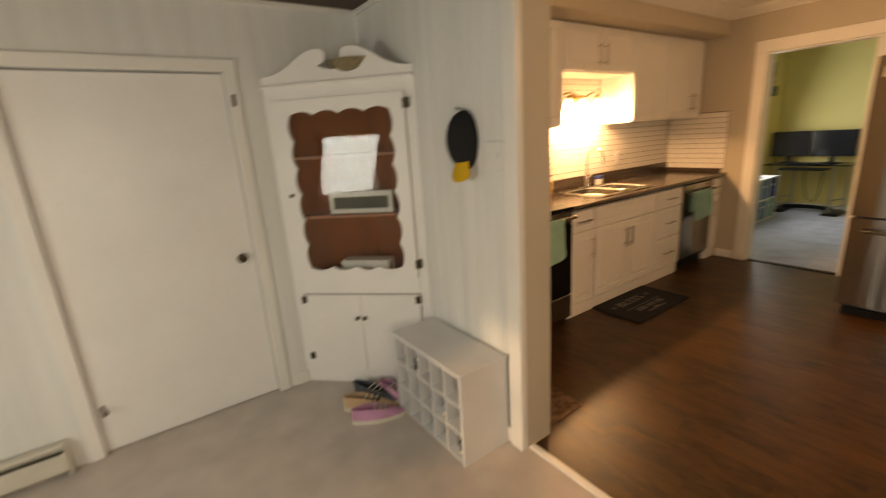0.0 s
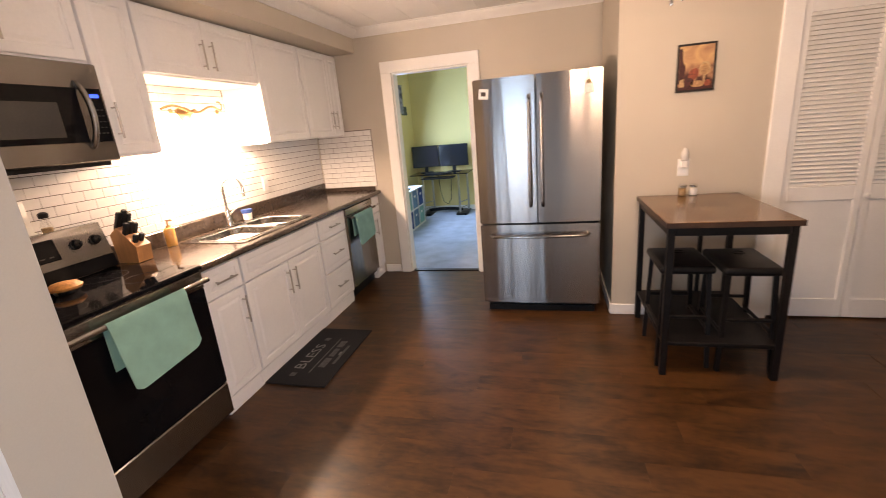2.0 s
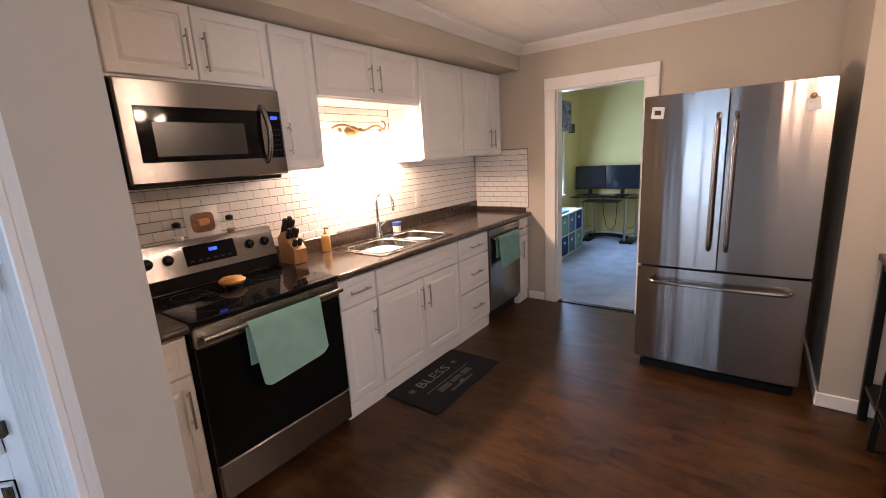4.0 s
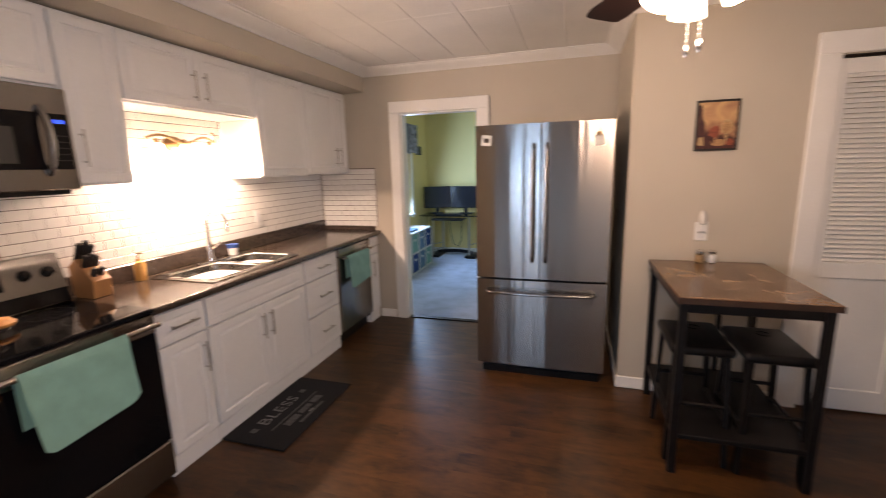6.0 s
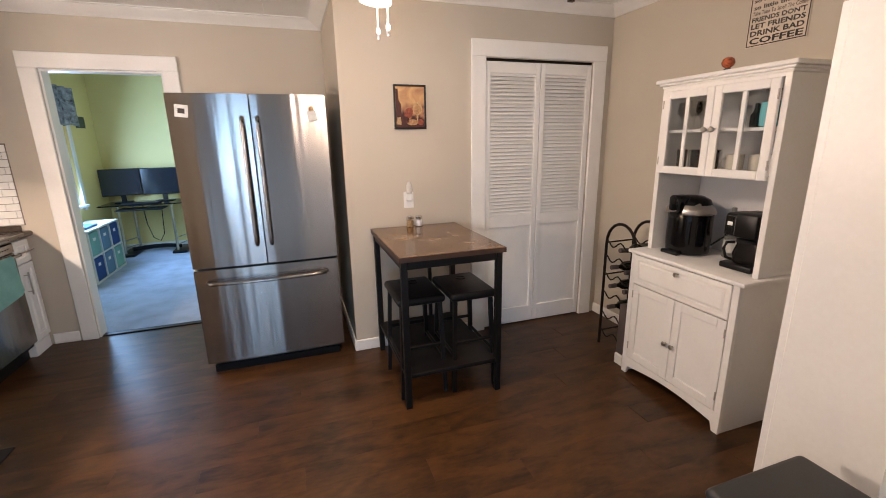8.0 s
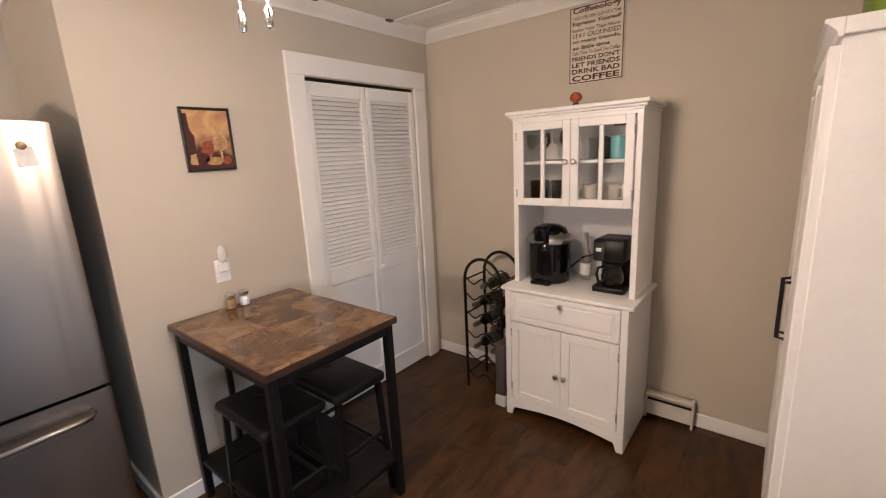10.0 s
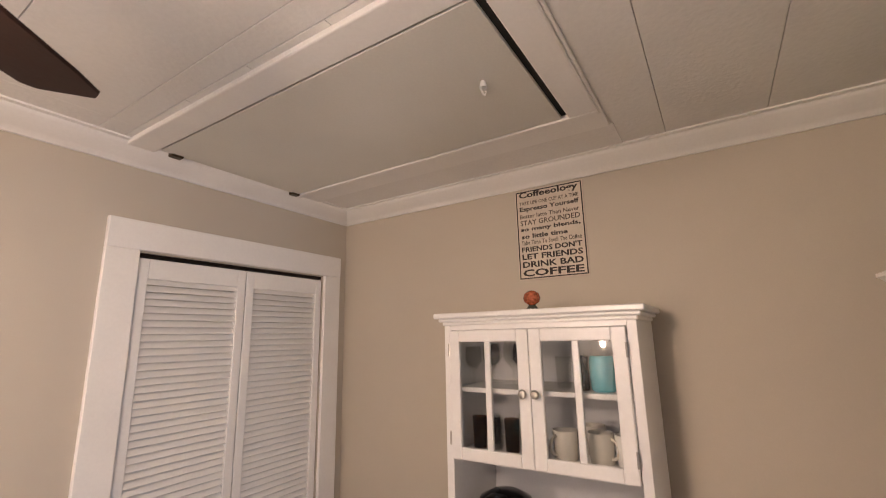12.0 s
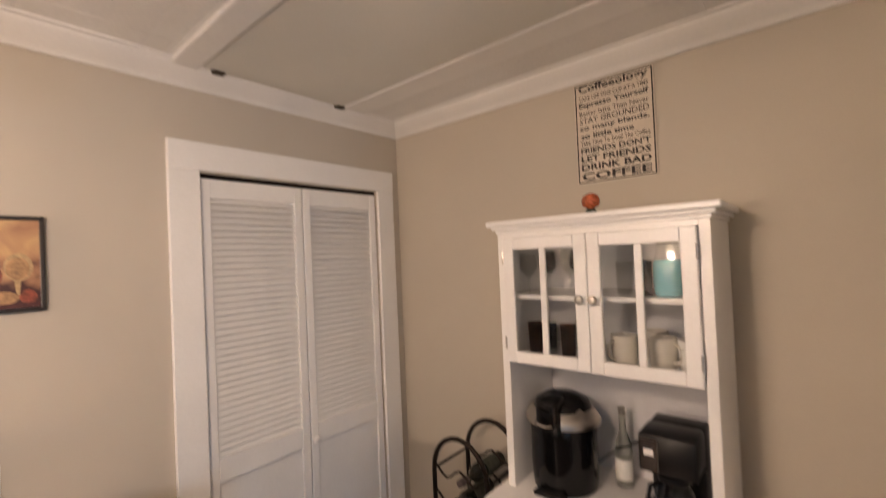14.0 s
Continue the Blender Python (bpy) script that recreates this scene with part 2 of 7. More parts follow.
M_BLACKCLOTH = mat("black_cap_cloth", (0.010, 0.010, 0.012), 0.95, var=0.2, bump=0.4)
M_GREENBIN = mat("lime_green_plastic", (0.17, 0.27, 0.022), 0.4, var=0.08)
M_DARKBIN = mat("charcoal_plastic", (0.030, 0.030, 0.030), 0.5, var=0.12, spec=0.25)
M_MAROON = mat("taupe_plastic", (0.095, 0.072, 0.070), 0.5, var=0.1)
M_FRAMEBLK = mat("black_picture_frame", (0.012, 0.009, 0.008), 0.35, var=0.1)
M_SIGN = mat("aged_cream_sign", (0.63, 0.55, 0.45), 0.6, var=0.1, scale=10)
M_INK = mat("black_sign_print", (0.020, 0.014, 0.012), 0.6, var=0.2)
M_INK2 = mat("brown_sign_print", (0.055, 0.036, 0.026), 0.6, var=0.2)
M_PAPER = mat("printed_paper", (0.74, 0.73, 0.68), 0.7, var=0.1, scale=40)
M_DARKPRINT = mat("dark_print", (0.07, 0.08, 0.06), 0.7, var=0.4, scale=40)
M_HEATER = mat("cream_enamel", (0.66, 0.62, 0.53), 0.4, var=0.06)
M_MON = mat("monitor_screen", (0.010, 0.014, 0.022), 0.12, var=0.1, bump=0, rough_var=0.03)
M_CUBEW = mat("white_laminate", (0.72, 0.72, 0.72), 0.4, var=0.04)
M_BLUE = mat("navy_fabric_bin", (0.02, 0.06, 0.22), 0.9, var=0.2, fine=300, bump=0.4)
M_TEAL = mat("seafoam_fabric_bin", (0.20, 0.42, 0.38), 0.9, var=0.2, fine=300, bump=0.4)
M_SLATE = mat("slate_blue_fabric_bin", (0.12, 0.22, 0.34), 0.9, var=0.2, fine=300, bump=0.4)
M_CURTAIN = mat("floral_grey_curtain", (0.30, 0.30, 0.32), 0.9, var=0.85, scale=16, fine=120, dark=(0.03, 0.03, 0.035))
M_ORANGE = mat("baked_orange", (0.66, 0.30, 0.09), 0.6, var=0.3, scale=30)
M_FOIL = mat("crumpled_foil", (0.6, 0.6, 0.6), 0.25, metal=1.0, bump=1.0, dist=0.01, fine=60)
M_PINK = mat("pink_canvas", (0.66, 0.30, 0.46), 0.9, var=0.2)
M_PEACH = mat("peach_canvas", (0.66, 0.42, 0.26), 0.9, var=0.2)
M_GREYSHOE = mat("dark_grey_canvas", (0.09, 0.10, 0.12), 0.9, var=0.4, scale=30)
M_CREAMSHOE = mat("cream_rubber", (0.66, 0.62, 0.52), 0.7, var=0.1)
M_BOTTLE = mat("dark_bottle_glass", (0.008, 0.009, 0.006), 0.06, var=0.1, bump=0, rough_var=0.02, coat=0.3)
M_BOTTLECLEAR = glass("syrup_bottle_glass", (0.80, 0.82, 0.74), 0.03)
M_LEAF = mat("leaf_green", (0.07, 0.13, 0.03), 0.6, var=0.5, scale=20)
M_GRASS = mat("lawn_green", (0.10, 0.16, 0.04), 0.9, var=0.3, scale=4, fine=60, bump=0.5)
M_BARK = mat("grey_brown_bark", (0.13, 0.10, 0.075), 0.9, var=0.3, scale=20)
M_BARN = mat("faded_red_siding", (0.30, 0.07, 0.06), 0.8, var=0.2)
M_SALT = mat("white_salt", (0.75, 0.74, 0.72), 0.6)
M_PEPPER = mat("brown_spice", (0.33, 0.21, 0.10), 0.7, var=0.4, scale=90)
M_DARK = mat("near_black_matt", (0.02, 0.018, 0.016), 0.9)
M_BROWNPLATE = mat("brown_rooster_plate_print", (0.22, 0.08, 0.03), 0.35, var=0.4, scale=30)
M_HUTCHBACK = mat("pale_grey_back_panel", (0.66, 0.66, 0.68), 0.5, var=0.05)


def marble_table():
    """Brown stone-look tabletop in large square patches with rust veins."""
    m, n, l, p = nodes_of("brown_marbled_tabletop")
    tc = n.new("ShaderNodeTexCoord")
    vor, nz, nz2 = n.new("ShaderNodeTexVoronoi"), n.new("ShaderNodeTexNoise"), n.new("ShaderNodeTexNoise")
    vor.distance = "CHEBYCHEV"
    vor.inputs["Scale"].default_value, vor.inputs["Randomness"].default_value = 5.0, 0.5
    nz.inputs["Scale"].default_value, nz.inputs["Detail"].default_value, nz.inputs["Distortion"].default_value = 7, 8, 0.6
    nz2.inputs["Scale"].default_value, nz2.inputs["Detail"].default_value = 55, 4
    for t in (vor, nz, nz2):
        l.new(tc.outputs["Object"], t.inputs["Vector"])
    bw = n.new("ShaderNodeSeparateColor")
    l.new(vor.outputs["Color"], bw.inputs[0])
    a = n.new("ShaderNodeMath")
    a.operation = "MULTIPLY_ADD"
    a.inputs[1].default_value = 0.3
    l.new(bw.outputs[0], a.inputs[0])
    l.new(nz.outputs[0], a.inputs[2])
    a2 = n.new("ShaderNodeMath")
    a2.operation = "MULTIPLY_ADD"
    a2.inputs[1].default_value = 0.3
    l.new(nz2.outputs[0], a2.inputs[0])
    l.new(a.outputs[0], a2.inputs[2])
    ramp = n.new("ShaderNodeValToRGB")
    e = ramp.color_ramp.elements
    e[0].position, e[0].color = 0.45, (0.028, 0.014, 0.006, 1)
    e[1].position, e[1].color = 1.0, (0.235, 0.145, 0.075, 1)
    mid = e.new(0.72)
    mid.color = (0.112, 0.057, 0.027, 1)
    l.new(a2.outputs[0], ramp.inputs[0])
    l.new(ramp.outputs[0], p.inputs["Base Color"])
    p.inputs["Roughness"].default_value = 0.16
    return m


def painting():
    """Still life in ambers and reds: warm ground above, glasses and fruit as blurred shapes below."""
    m, n, l, p = nodes_of("still_life_print")
    tc = n.new("ShaderNodeTexCoord")
    nz, vor = n.new("ShaderNodeTexNoise"), n.new("ShaderNodeTexVoronoi")
    nz.inputs["Scale"].default_value, nz.inputs["Detail"].default_value, nz.inputs["Distortion"].default_value = 11, 4, 1.2
    vor.inputs["Scale"].default_value = 17
    sep = n.new("ShaderNodeSeparateXYZ")
    l.new(tc.outputs["Object"], nz.inputs["Vector"])
    l.new(tc.outputs["Object"], vor.inputs["Vector"])
    l.new(tc.outputs["Generated"], sep.inputs[0])
    low = n.new("ShaderNodeMapRange")
    low.inputs[1].default_value, low.inputs[2].default_value = 0.62, 0.35
    l.new(sep.outputs[2], low.inputs[0])
    mul = n.new("ShaderNodeMath")
    mul.operation = "MULTIPLY"
    l.new(low.outputs[0], mul.inputs[0])
    l.new(vor.outputs["Distance"], mul.inputs[1])
    sub = n.new("ShaderNodeMath")
    sub.operation = "SUBTRACT"
    l.new(nz.outputs[0], sub.inputs[0])
    l.new(mul.outputs[0], sub.inputs[1])
    ramp = n.new("ShaderNodeValToRGB")
    e = ramp.color_ramp.elements
    e[0].position, e[0].color = 0.0, (0.05, 0.012, 0.008, 1)
    e[1].position, e[1].color = 0.62, (0.62, 0.39, 0.18, 1)
    k = e.new(0.28)
    k.color = (0.38, 0.19, 0.10, 1)
    l.new(sub.outputs[0], ramp.inputs[0])
    l.new(ramp.outputs[0], p.inputs["Base Color"])
    p.inputs["Roughness"].default_value = 0.4
    return m


M_TABLE = marble_table()
M_PAINTING = painting()

# ---- mesh helpers ----
ORIGIN = {}


def box(bm, x0, x1, y0, y1, z0, z1, bev=0.0, m=None, seg=1):
    r = bmesh.ops.create_cube(bm, size=1.0)
    vs = r["verts"]
    c = Vector(((x0 + x1) / 2, (y0 + y1) / 2, (z0 + z1) / 2))
    s = (abs(x1 - x0), abs(y1 - y0), abs(z1 - z0))
    for v in vs:
        v.co = Vector((v.co.x * s[0], v.co.y * s[1], v.co.z * s[2])) + c
    if bev:
        es = list({e for v in vs for e in v.link_edges})
        g = bmesh.ops.bevel(bm, geom=es, offset=min(bev, min(s) * 0.45), segments=seg, affect="EDGES", profile=0.5)
        vs = [v for v in {w for f in g["faces"] for w in f.verts} | {v for v in vs if v.is_valid}]
        vs = list(linked(vs))
    if m is not None:
        bmesh.ops.transform(bm, matrix=m, verts=vs)
    return vs


def linked(vs):
    seen, todo = set(vs), list(vs)
    while todo:
        v = todo.pop()
        for e in v.link_edges:
            w = e.other_vert(v)
            if w not in seen:
                seen.add(w)
                todo.append(w)
    return seen


def rod(bm, p0, p1, r0, r1=None, seg=12, caps=True):
    p0, p1 = Vector(p0), Vector(p1)
    d = p1 - p0
    r = bmesh.ops.create_cone(bm, cap_ends=caps, segments=seg, radius1=r0, radius2=r0 if r1 is None else r1, depth=d.length)
    bmesh.ops.transform(bm, matrix=Matrix.Translation((p0 + p1) / 2) @ d.to_track_quat("Z", "Y").to_matrix().to_4x4(), verts=r["verts"])
    return r["verts"]


def tube(bm, pts, r, seg=8, closed=False):
    pts = [Vector(p) for p in pts]
    rings, n = [], len(pts)
    up = Vector((0.123, 0.317, 0.941))
    for i, p in enumerate(pts):
        a = pts[(i - 1) % n] if closed or i else p
        b = pts[(i + 1) % n] if closed or i < n - 1 else p
        t = (b - a).normalized()
        u = t.cross(up).normalized()
        w = t.cross(u)
        rings.append([bm.verts.new(p + (u * math.cos(k * math.tau / seg) + w * math.sin(k * math.tau / seg)) * r) for k in range(seg)])
    for i in range(n if closed else n - 1):
        a, b = rings[i], rings[(i + 1) % n]
        for k in range(seg):
            bm.faces.new((a[k], a[(k + 1) % seg], b[(k + 1) % seg], b[k]))
    if not closed:
        bm.faces.new(rings[0][::-1])
        bm.faces.new(rings[-1])


def lathe(bm, profile, at, seg=20, m=None, cap=True):
    """A turned body from rows of (radius, height)."""
    rings = []
    for r, z in profile:
        rings.append([bm.verts.new(Vector((r * math.cos(k * math.tau / seg), r * math.sin(k * math.tau / seg), z))) for k in range(seg)])
    for a, b in zip(rings, rings[1:]):
        for k in range(seg):
            bm.faces.new((a[k], a[(k + 1) % seg], b[(k + 1) % seg], b[k]))
    if cap:
        bm.faces.new(rings[0][::-1])
        bm.faces.new(rings[-1])
    mm = Matrix.Translation(at) @ (m or Matrix())
    bmesh.ops.transform(bm, matrix=mm, verts=[v for r in rings for v in r])


def prism(bm, outline, depth, m):
    """An outline in x, y pushed along z by depth, then placed by m."""
    a = [bm.verts.new(m @ Vector((x, y, 0))) for x, y in outline]
    b = [bm.verts.new(m @ Vector((x, y, depth))) for x, y in outline]
    n = len(outline)
    for i in range(n):
        bm.faces.new((a[i], a[(i + 1) % n], b[(i + 1) % n], b[i]))
    bm.faces.new(a[::-1])
    bm.faces.new(b)


def facing(x, y, z, nx, ny):
    """Local axes for a front: first to its own side, second up, third out of the front."""
    nrm = Vector((nx, ny, 0)).normalized()
    u = Vector((0, 0, 1)).cross(nrm)
    m = Matrix((u, Vector((0, 0, 1)), nrm)).transposed().to_4x4()
    m.translation = (x, y, z)
    return m


def finish(bm, name, material, smooth=False, origin=(0, 0, 0)):
    bmesh.ops.recalc_face_normals(bm, faces=bm.faces)
    me = bpy.data.meshes.new(name)
    bm.to_mesh(me)
    bm.free()
    me.transform(Matrix.Translation(-Vector(origin)))
    me.materials.append(material)
    if smooth:
        me.shade_smooth()
        me.set_sharp_from_angle(angle=radians(40))
    return me


def part(name, bm, material, parent, label="", smooth=True):
    o = ORIGIN.get(parent.name, (0, 0, 0))
    ob = new(name, finish(bm, name, material, smooth, o))
    ob.parent = parent
    ORIGIN[ob.name] = o
    return tagged(ob, label)


def thing(name, at, label, category, group=""):
    ob = new(name)
    ob.location = at
    ob.empty_display_size = 0.05
    ORIGIN[ob.name] = at
    return tagged(ob, label, category, group)


def single(name, bm, material, at, label, category, group="", smooth=True):
    ob = new(name, finish(bm, name, material, smooth, at))
    ob.location = at
    ORIGIN[ob.name] = at
    return tagged(ob, label, category, group)


def setting(name, bm, material, label="", smooth=False):
    ob = new(name, finish(bm, name, material, smooth))
    return tagged(ob, label, "", "", "structure")


def boxes(rows, bev=0.0):
    bm = bmesh.new()
    for r in rows:
        box(bm, *r, bev)
    return bm


def words(text, material, m, width, height, name, parent, label="", bold=0.0):
    """Raised lettering, fitted to a width and a height on the plane of m."""
    cu = bpy.data.curves.new(name, "FONT")
    cu.body, cu.size, cu.extrude, cu.resolution_u, cu.offset = text, 1.0, 0.0, 2, bold
    tmp = new(name + "_curve", cu)
    me = bpy.data.meshes.new_from_object(tmp.evaluated_get(bpy.context.evaluated_depsgraph_get()))
    bpy.data.objects.remove(tmp)
    bpy.data.curves.remove(cu)
    xs, ys = [v.co.x for v in me.vertices], [v.co.y for v in me.vertices]
    sx, sy = width / (max(xs) - min(xs)), height / (max(ys) - min(ys))
    fit_m = Matrix.Diagonal((sx, sy, 1, 1)) @ Matrix.Translation((-min(xs), -min(ys), 0))
    o = ORIGIN.get(parent.name, (0, 0, 0))
    me.transform(Matrix.Translation(-Vector(o)) @ m @ fit_m)
    me.materials.clear()
    me.materials.append(material)
    ob = new(name, me)
    ob.parent = parent
    ORIGIN[ob.name] = o
    return tagged(ob, label)


# ---- large structure ----
H = 2.46
wall_counter = setting("wall_counter", boxes([(-0.12, 0, 1.34, 5.10, 0, H)]), M_WALL)
wall_far = setting("wall_far", boxes([(0, 0.91, 4.98, 5.10, 0, H), (1.67, 2.97, 4.98, 5.10, 0, H), (0.91, 1.67, 4.98, 5.10, 2.045, H)]), M_WALL)
wall_alcove = setting("wall_alcove", boxes([(2.85, 2.97, 4.12, 4.98, 0, H)]), M_WALL)
wall_closet = setting("wall_closet", boxes([(2.85, 3.88, 4.0, 4.12, 0, H), (4.79, 4.96, 4.0, 4.12, 0, H), (3.88, 4.79, 4.0, 4.12, 2.07, H)]), M_WALL)
wall_right = setting("wall_right", boxes([(4.96, 5.08, 1.16, 4.8, 0, H)]), M_WALL)
wall_opening = setting("wall_opening", boxes([(-0.12, 1.41, 1.18, 1.34, 0, H), (3.35, 4.96, 1.18, 1.34, 0, H), (1.41, 3.35, 1.18, 1.34, 2.12, H)]), M_WALL)
wall_closet_back = setting("wall_closet_back", boxes([(2.97, 4.96, 4.68, 4.80, 0, H)]), M_WALL)
soffit = setting("soffit", boxes([(0, 0.55, 1.34, 4.98, 2.262, H)]), M_WALL, "greige boxed soffit over the wall cabinets")

# entry room with painted panelling, its own lower brown ceiling
HE = 2.23
wall_entry_door = setting("wall_entry_door", boxes([(-0.05, 0.07, -1.9, -0.50, 0, HE), (-0.05, 0.07, 0.375, 1.16, 0, HE), (-0.05, 0.07, -0.50, 0.375, 1.87, HE)]), M_PANEL)
wall_entry_north = setting("wall_entry_north", boxes([(0.07, 1.41, 1.16, 1.18, 0, HE), (3.35, 4.2, 1.16, 1.18, 0, HE), (1.41, 3.35, 1.16, 1.18, 2.12, HE)]), M_PANEL)
wall_entry_back = setting("wall_entry_back", boxes([(-0.05, 1.18, -2.02, -1.9, 0, HE), (1.95, 4.32, -2.02, -1.9, 0, HE), (1.18, 1.95, -2.02, -1.9, 0, 0.80), (1.18, 1.95, -2.02, -1.9, 1.62, HE)]), M_PANEL)
wall_entry_side = setting("wall_entry_side", boxes([(4.2, 4.32, -1.9, -1.05, 0, HE), (4.2, 4.32, -0.15, 1.18, 0, HE), (4.2, 4.32, -1.05, -0.15, 0, 0.85), (4.2, 4.32, -1.05, -0.15, 1.8, HE)]), M_PANEL)
entry_ceiling = setting("ceiling_entry", boxes([(-0.05, 4.32, -2.02, 1.18, HE, HE + 0.1)]), M_BROWNCEIL)
entry_floor = setting("floor_carpet", boxes([(-0.05, 4.32, -2.02, 1.2, -0.1, 0.0)]), M_CARPET)

# far room
wall_far_room_left = setting("wall_far_room_left", boxes([(-0.12, 0.0, 5.10, 6.62, 0, H), (-0.12, 0.0, 7.58, 8.52, 0, H), (-0.12, 0.0, 6.62, 7.58, 0, 0.80), (-0.12, 0.0, 6.62, 7.58, 2.0, H)]), M_GREEN)
wall_far_room_back = setting("wall_far_room_back", boxes([(0, 3.6, 8.40, 8.52, 0, H)]), M_GREEN)
wall_far_room_right = setting("wall_far_room_right", boxes([(3.6, 3.72, 5.10, 8.52, 0, H)]), M_GREEN)
wall_far_room_front = setting("wall_far_room_front", boxes([(0.0, 0.91, 5.10, 5.104, 0, H), (1.67, 3.6, 5.10, 5.104, 0, H), (0.91, 1.67, 5.10, 5.104, 2.045, H)]), M_GREEN)
far_ceiling = setting("ceiling_far_room", boxes([(-0.12, 3.72, 5.10, 8.52, H, H + 0.1)]), M_CEIL)
far_floor = setting("floor_far_room_carpet", boxes([(-0.12, 3.72, 5.05, 8.52, -0.1, 0.006)]), M_CARPET2)

# kitchen ceiling: textured boards with open joints, hung under a plain deck
bm = bmesh.new()
box(bm, -0.12, 5.08, 1.18, 5.10, H + 0.012, H + 0.1)
x = 0.0
while x < 3.74:
    x1 = min(x + (0.279 if x == 0.0 else 0.308), 3.745)
    for y0, y1 in ((1.34, 2.56), (2.56, 3.78), (3.78, 4.98)):
        box(bm, x + 0.0008, x1 - 0.0008, y0 + 0.0004, y1 - 0.0004, H, H + 0.012, 0.0015)
    x = x1
for k in range(12):
    y0, y1 = 1.34 + 0.305 * k, min(1.34 + 0.305 * (k + 1), 4.98)
    box(bm, 3.745 + 0.0012, 4.96, y0 + 0.0008, y1 - 0.0008, H, H + 0.012, 0.0015)
ceiling = setting("ceiling_kitchen", bm, M_CEIL, "white textured board ceiling with narrow joints")

# kitchen sub-floor; the boards lie on it
floor = setting("floor", boxes([(0, 4.96, 1.20, 5.05, -0.1, -0.004)]), M_SUB, "dark brown streaked plank floor")


def crown(name, p0, p1, inward, z=H, size=0.066):
    """A moulded crown between two points, its back to the wall, along its inward way."""
    p0, p1 = Vector((*p0, 0)), Vector((*p1, 0))
    n = Vector((*inward, 0))
    prof = [(0, 0), (0, -size), (0.012, -size), (0.018, -size * 0.86), (0.034, -size * 0.74), (0.062, -size * 0.52), (0.088, -size * 0.3), (0.096, -size * 0.2),
            (0.099, -size * 0.12), (0.118, -size * 0.1), (0.118, 0)]
    bmx = bmesh.new()
    a = [bmx.verts.new(p0 + n * u + Vector((0, 0, z + w))) for u, w in prof]
    b = [bmx.verts.new(p1 + n * u + Vector((0, 0, z + w))) for u, w in prof]
    k = len(prof)
    for i in range(k):
        bmx.faces.new((a[i], a[(i + 1) % k], b[(i + 1) % k], b[i]))
    bmx.faces.new(a[::-1])
    bmx.faces.new(b)
    return setting(name, bmx, M_WHITE, "white crown moulding", True)


crown("trim_crown_1", (0.55, 1.34), (0.55, 4.98), (1, 0))
crown("trim_crown_2", (0.55, 4.98), (2.85, 4.98), (0, -1))
crown("trim_crown_3", (2.85, 4.98), (2.85, 4.0), (-1, 0))
crown("trim_crown_4", (2.768, 4.0), (4.96, 4.0), (0, -1))
crown("trim_crown_5", (4.96, 4.0), (4.96, 1.34), (-1, 0))
crown("trim_crown_6", (0.55, 1.34), (4.96, 1.34), (0, 1))


def baseboard(name, x0, x1, y0, y1, h=0.085):
    bmx = bmesh.new()
    box(bmx, x0, x1, y0, y1, 0, h, 0.005)
    return setting(name, bmx, M_WHITE, "white baseboard")


baseboard("baseboard_1", 0.62, 0.79, 4.966, 4.98)
baseboard("baseboard_2", 1.78, 2.836, 4.966, 4.98)
baseboard("baseboard_3", 2.836, 2.85, 4.0, 4.98)
baseboard("baseboard_4", 2.836, 3.77, 3.986, 4.0)
baseboard("baseboard_5", 4.946, 4.96, 2.40, 4.0)
baseboard("baseboard_6", 4.946, 4.96, 1.34, 2.12)
baseboard("baseboard_7", 0.07, 0.084, 0.47, 0.56)
baseboard("baseboard_8", 0.66, 1.33, 1.146, 1.16)


def casing(name, u0, u1, top, w, x, y, nx, ny, label, t=0.02, flip=1):
    """Flat casing round three sides of an opening; u runs along the wall."""
    m = facing(x, y, 0, nx, ny)
    bmx = bmesh.new()
    box(bmx, u0 - w, u0, 0, top, 0, t, 0.003, m)
    box(bmx, u1, u1 + w, 0, top, 0, t, 0.003, m)
    box(bmx, u0 - w, u1 + w, top, top + w, 0, t + 0.003, 0.003, m)
    return setting(name, bmx, M_WHITE, label)


casing("trim_far_door", 0.91, 1.67, 2.045, 0.105, 0, 4.98, 0, -1, "white flat door casing")
casing("trim_closet_door", 3.88, 4.79, 2.075, 0.112, 0, 4.0, 0, -1, "white flat closet casing")
casing("trim_entry_door", -0.50, 0.375, 1.87, 0.062, 0.07, 0, 1, 0, "white entry door casing", 0.016)
# jamb linings
setting("trim_far_jamb", boxes([(0.91, 0.925, 4.985, 5.10, 0, 2.045), (1.655, 1.67, 4.985, 5.10, 0, 2.045), (0.925, 1.655, 4.985, 5.10, 2.03, 2.045)], 0.002), M_WHITE, "white jamb lining")
setting("trim_far_threshold", boxes([(0.925, 1.655, 4.99, 5.05, 0.0, 0.010)], 0.003), M_IRON, "dark threshold strip")
setting("trim_opening_edge", boxes([(1.335, 1.412, 1.142, 1.16, 0, HE), (3.348, 3.42, 1.142, 1.16, 0, HE)], 0.003), M_WHITE, "white edge trim of the wide opening")
setting("trim_opening_threshold", boxes([(1.41, 3.35, 1.185, 1.222, 0.0, 0.012)], 0.004), M_WHITE, "white painted threshold strip")
setting("trim_entry_ceiling", boxes([(0.07, 0.09, -1.9, 1.16, HE - 0.03, HE), (0.09, 3.0, 1.14, 1.16, HE - 0.03, HE)], 0.004), M_WHITE, "narrow white ceiling trim")
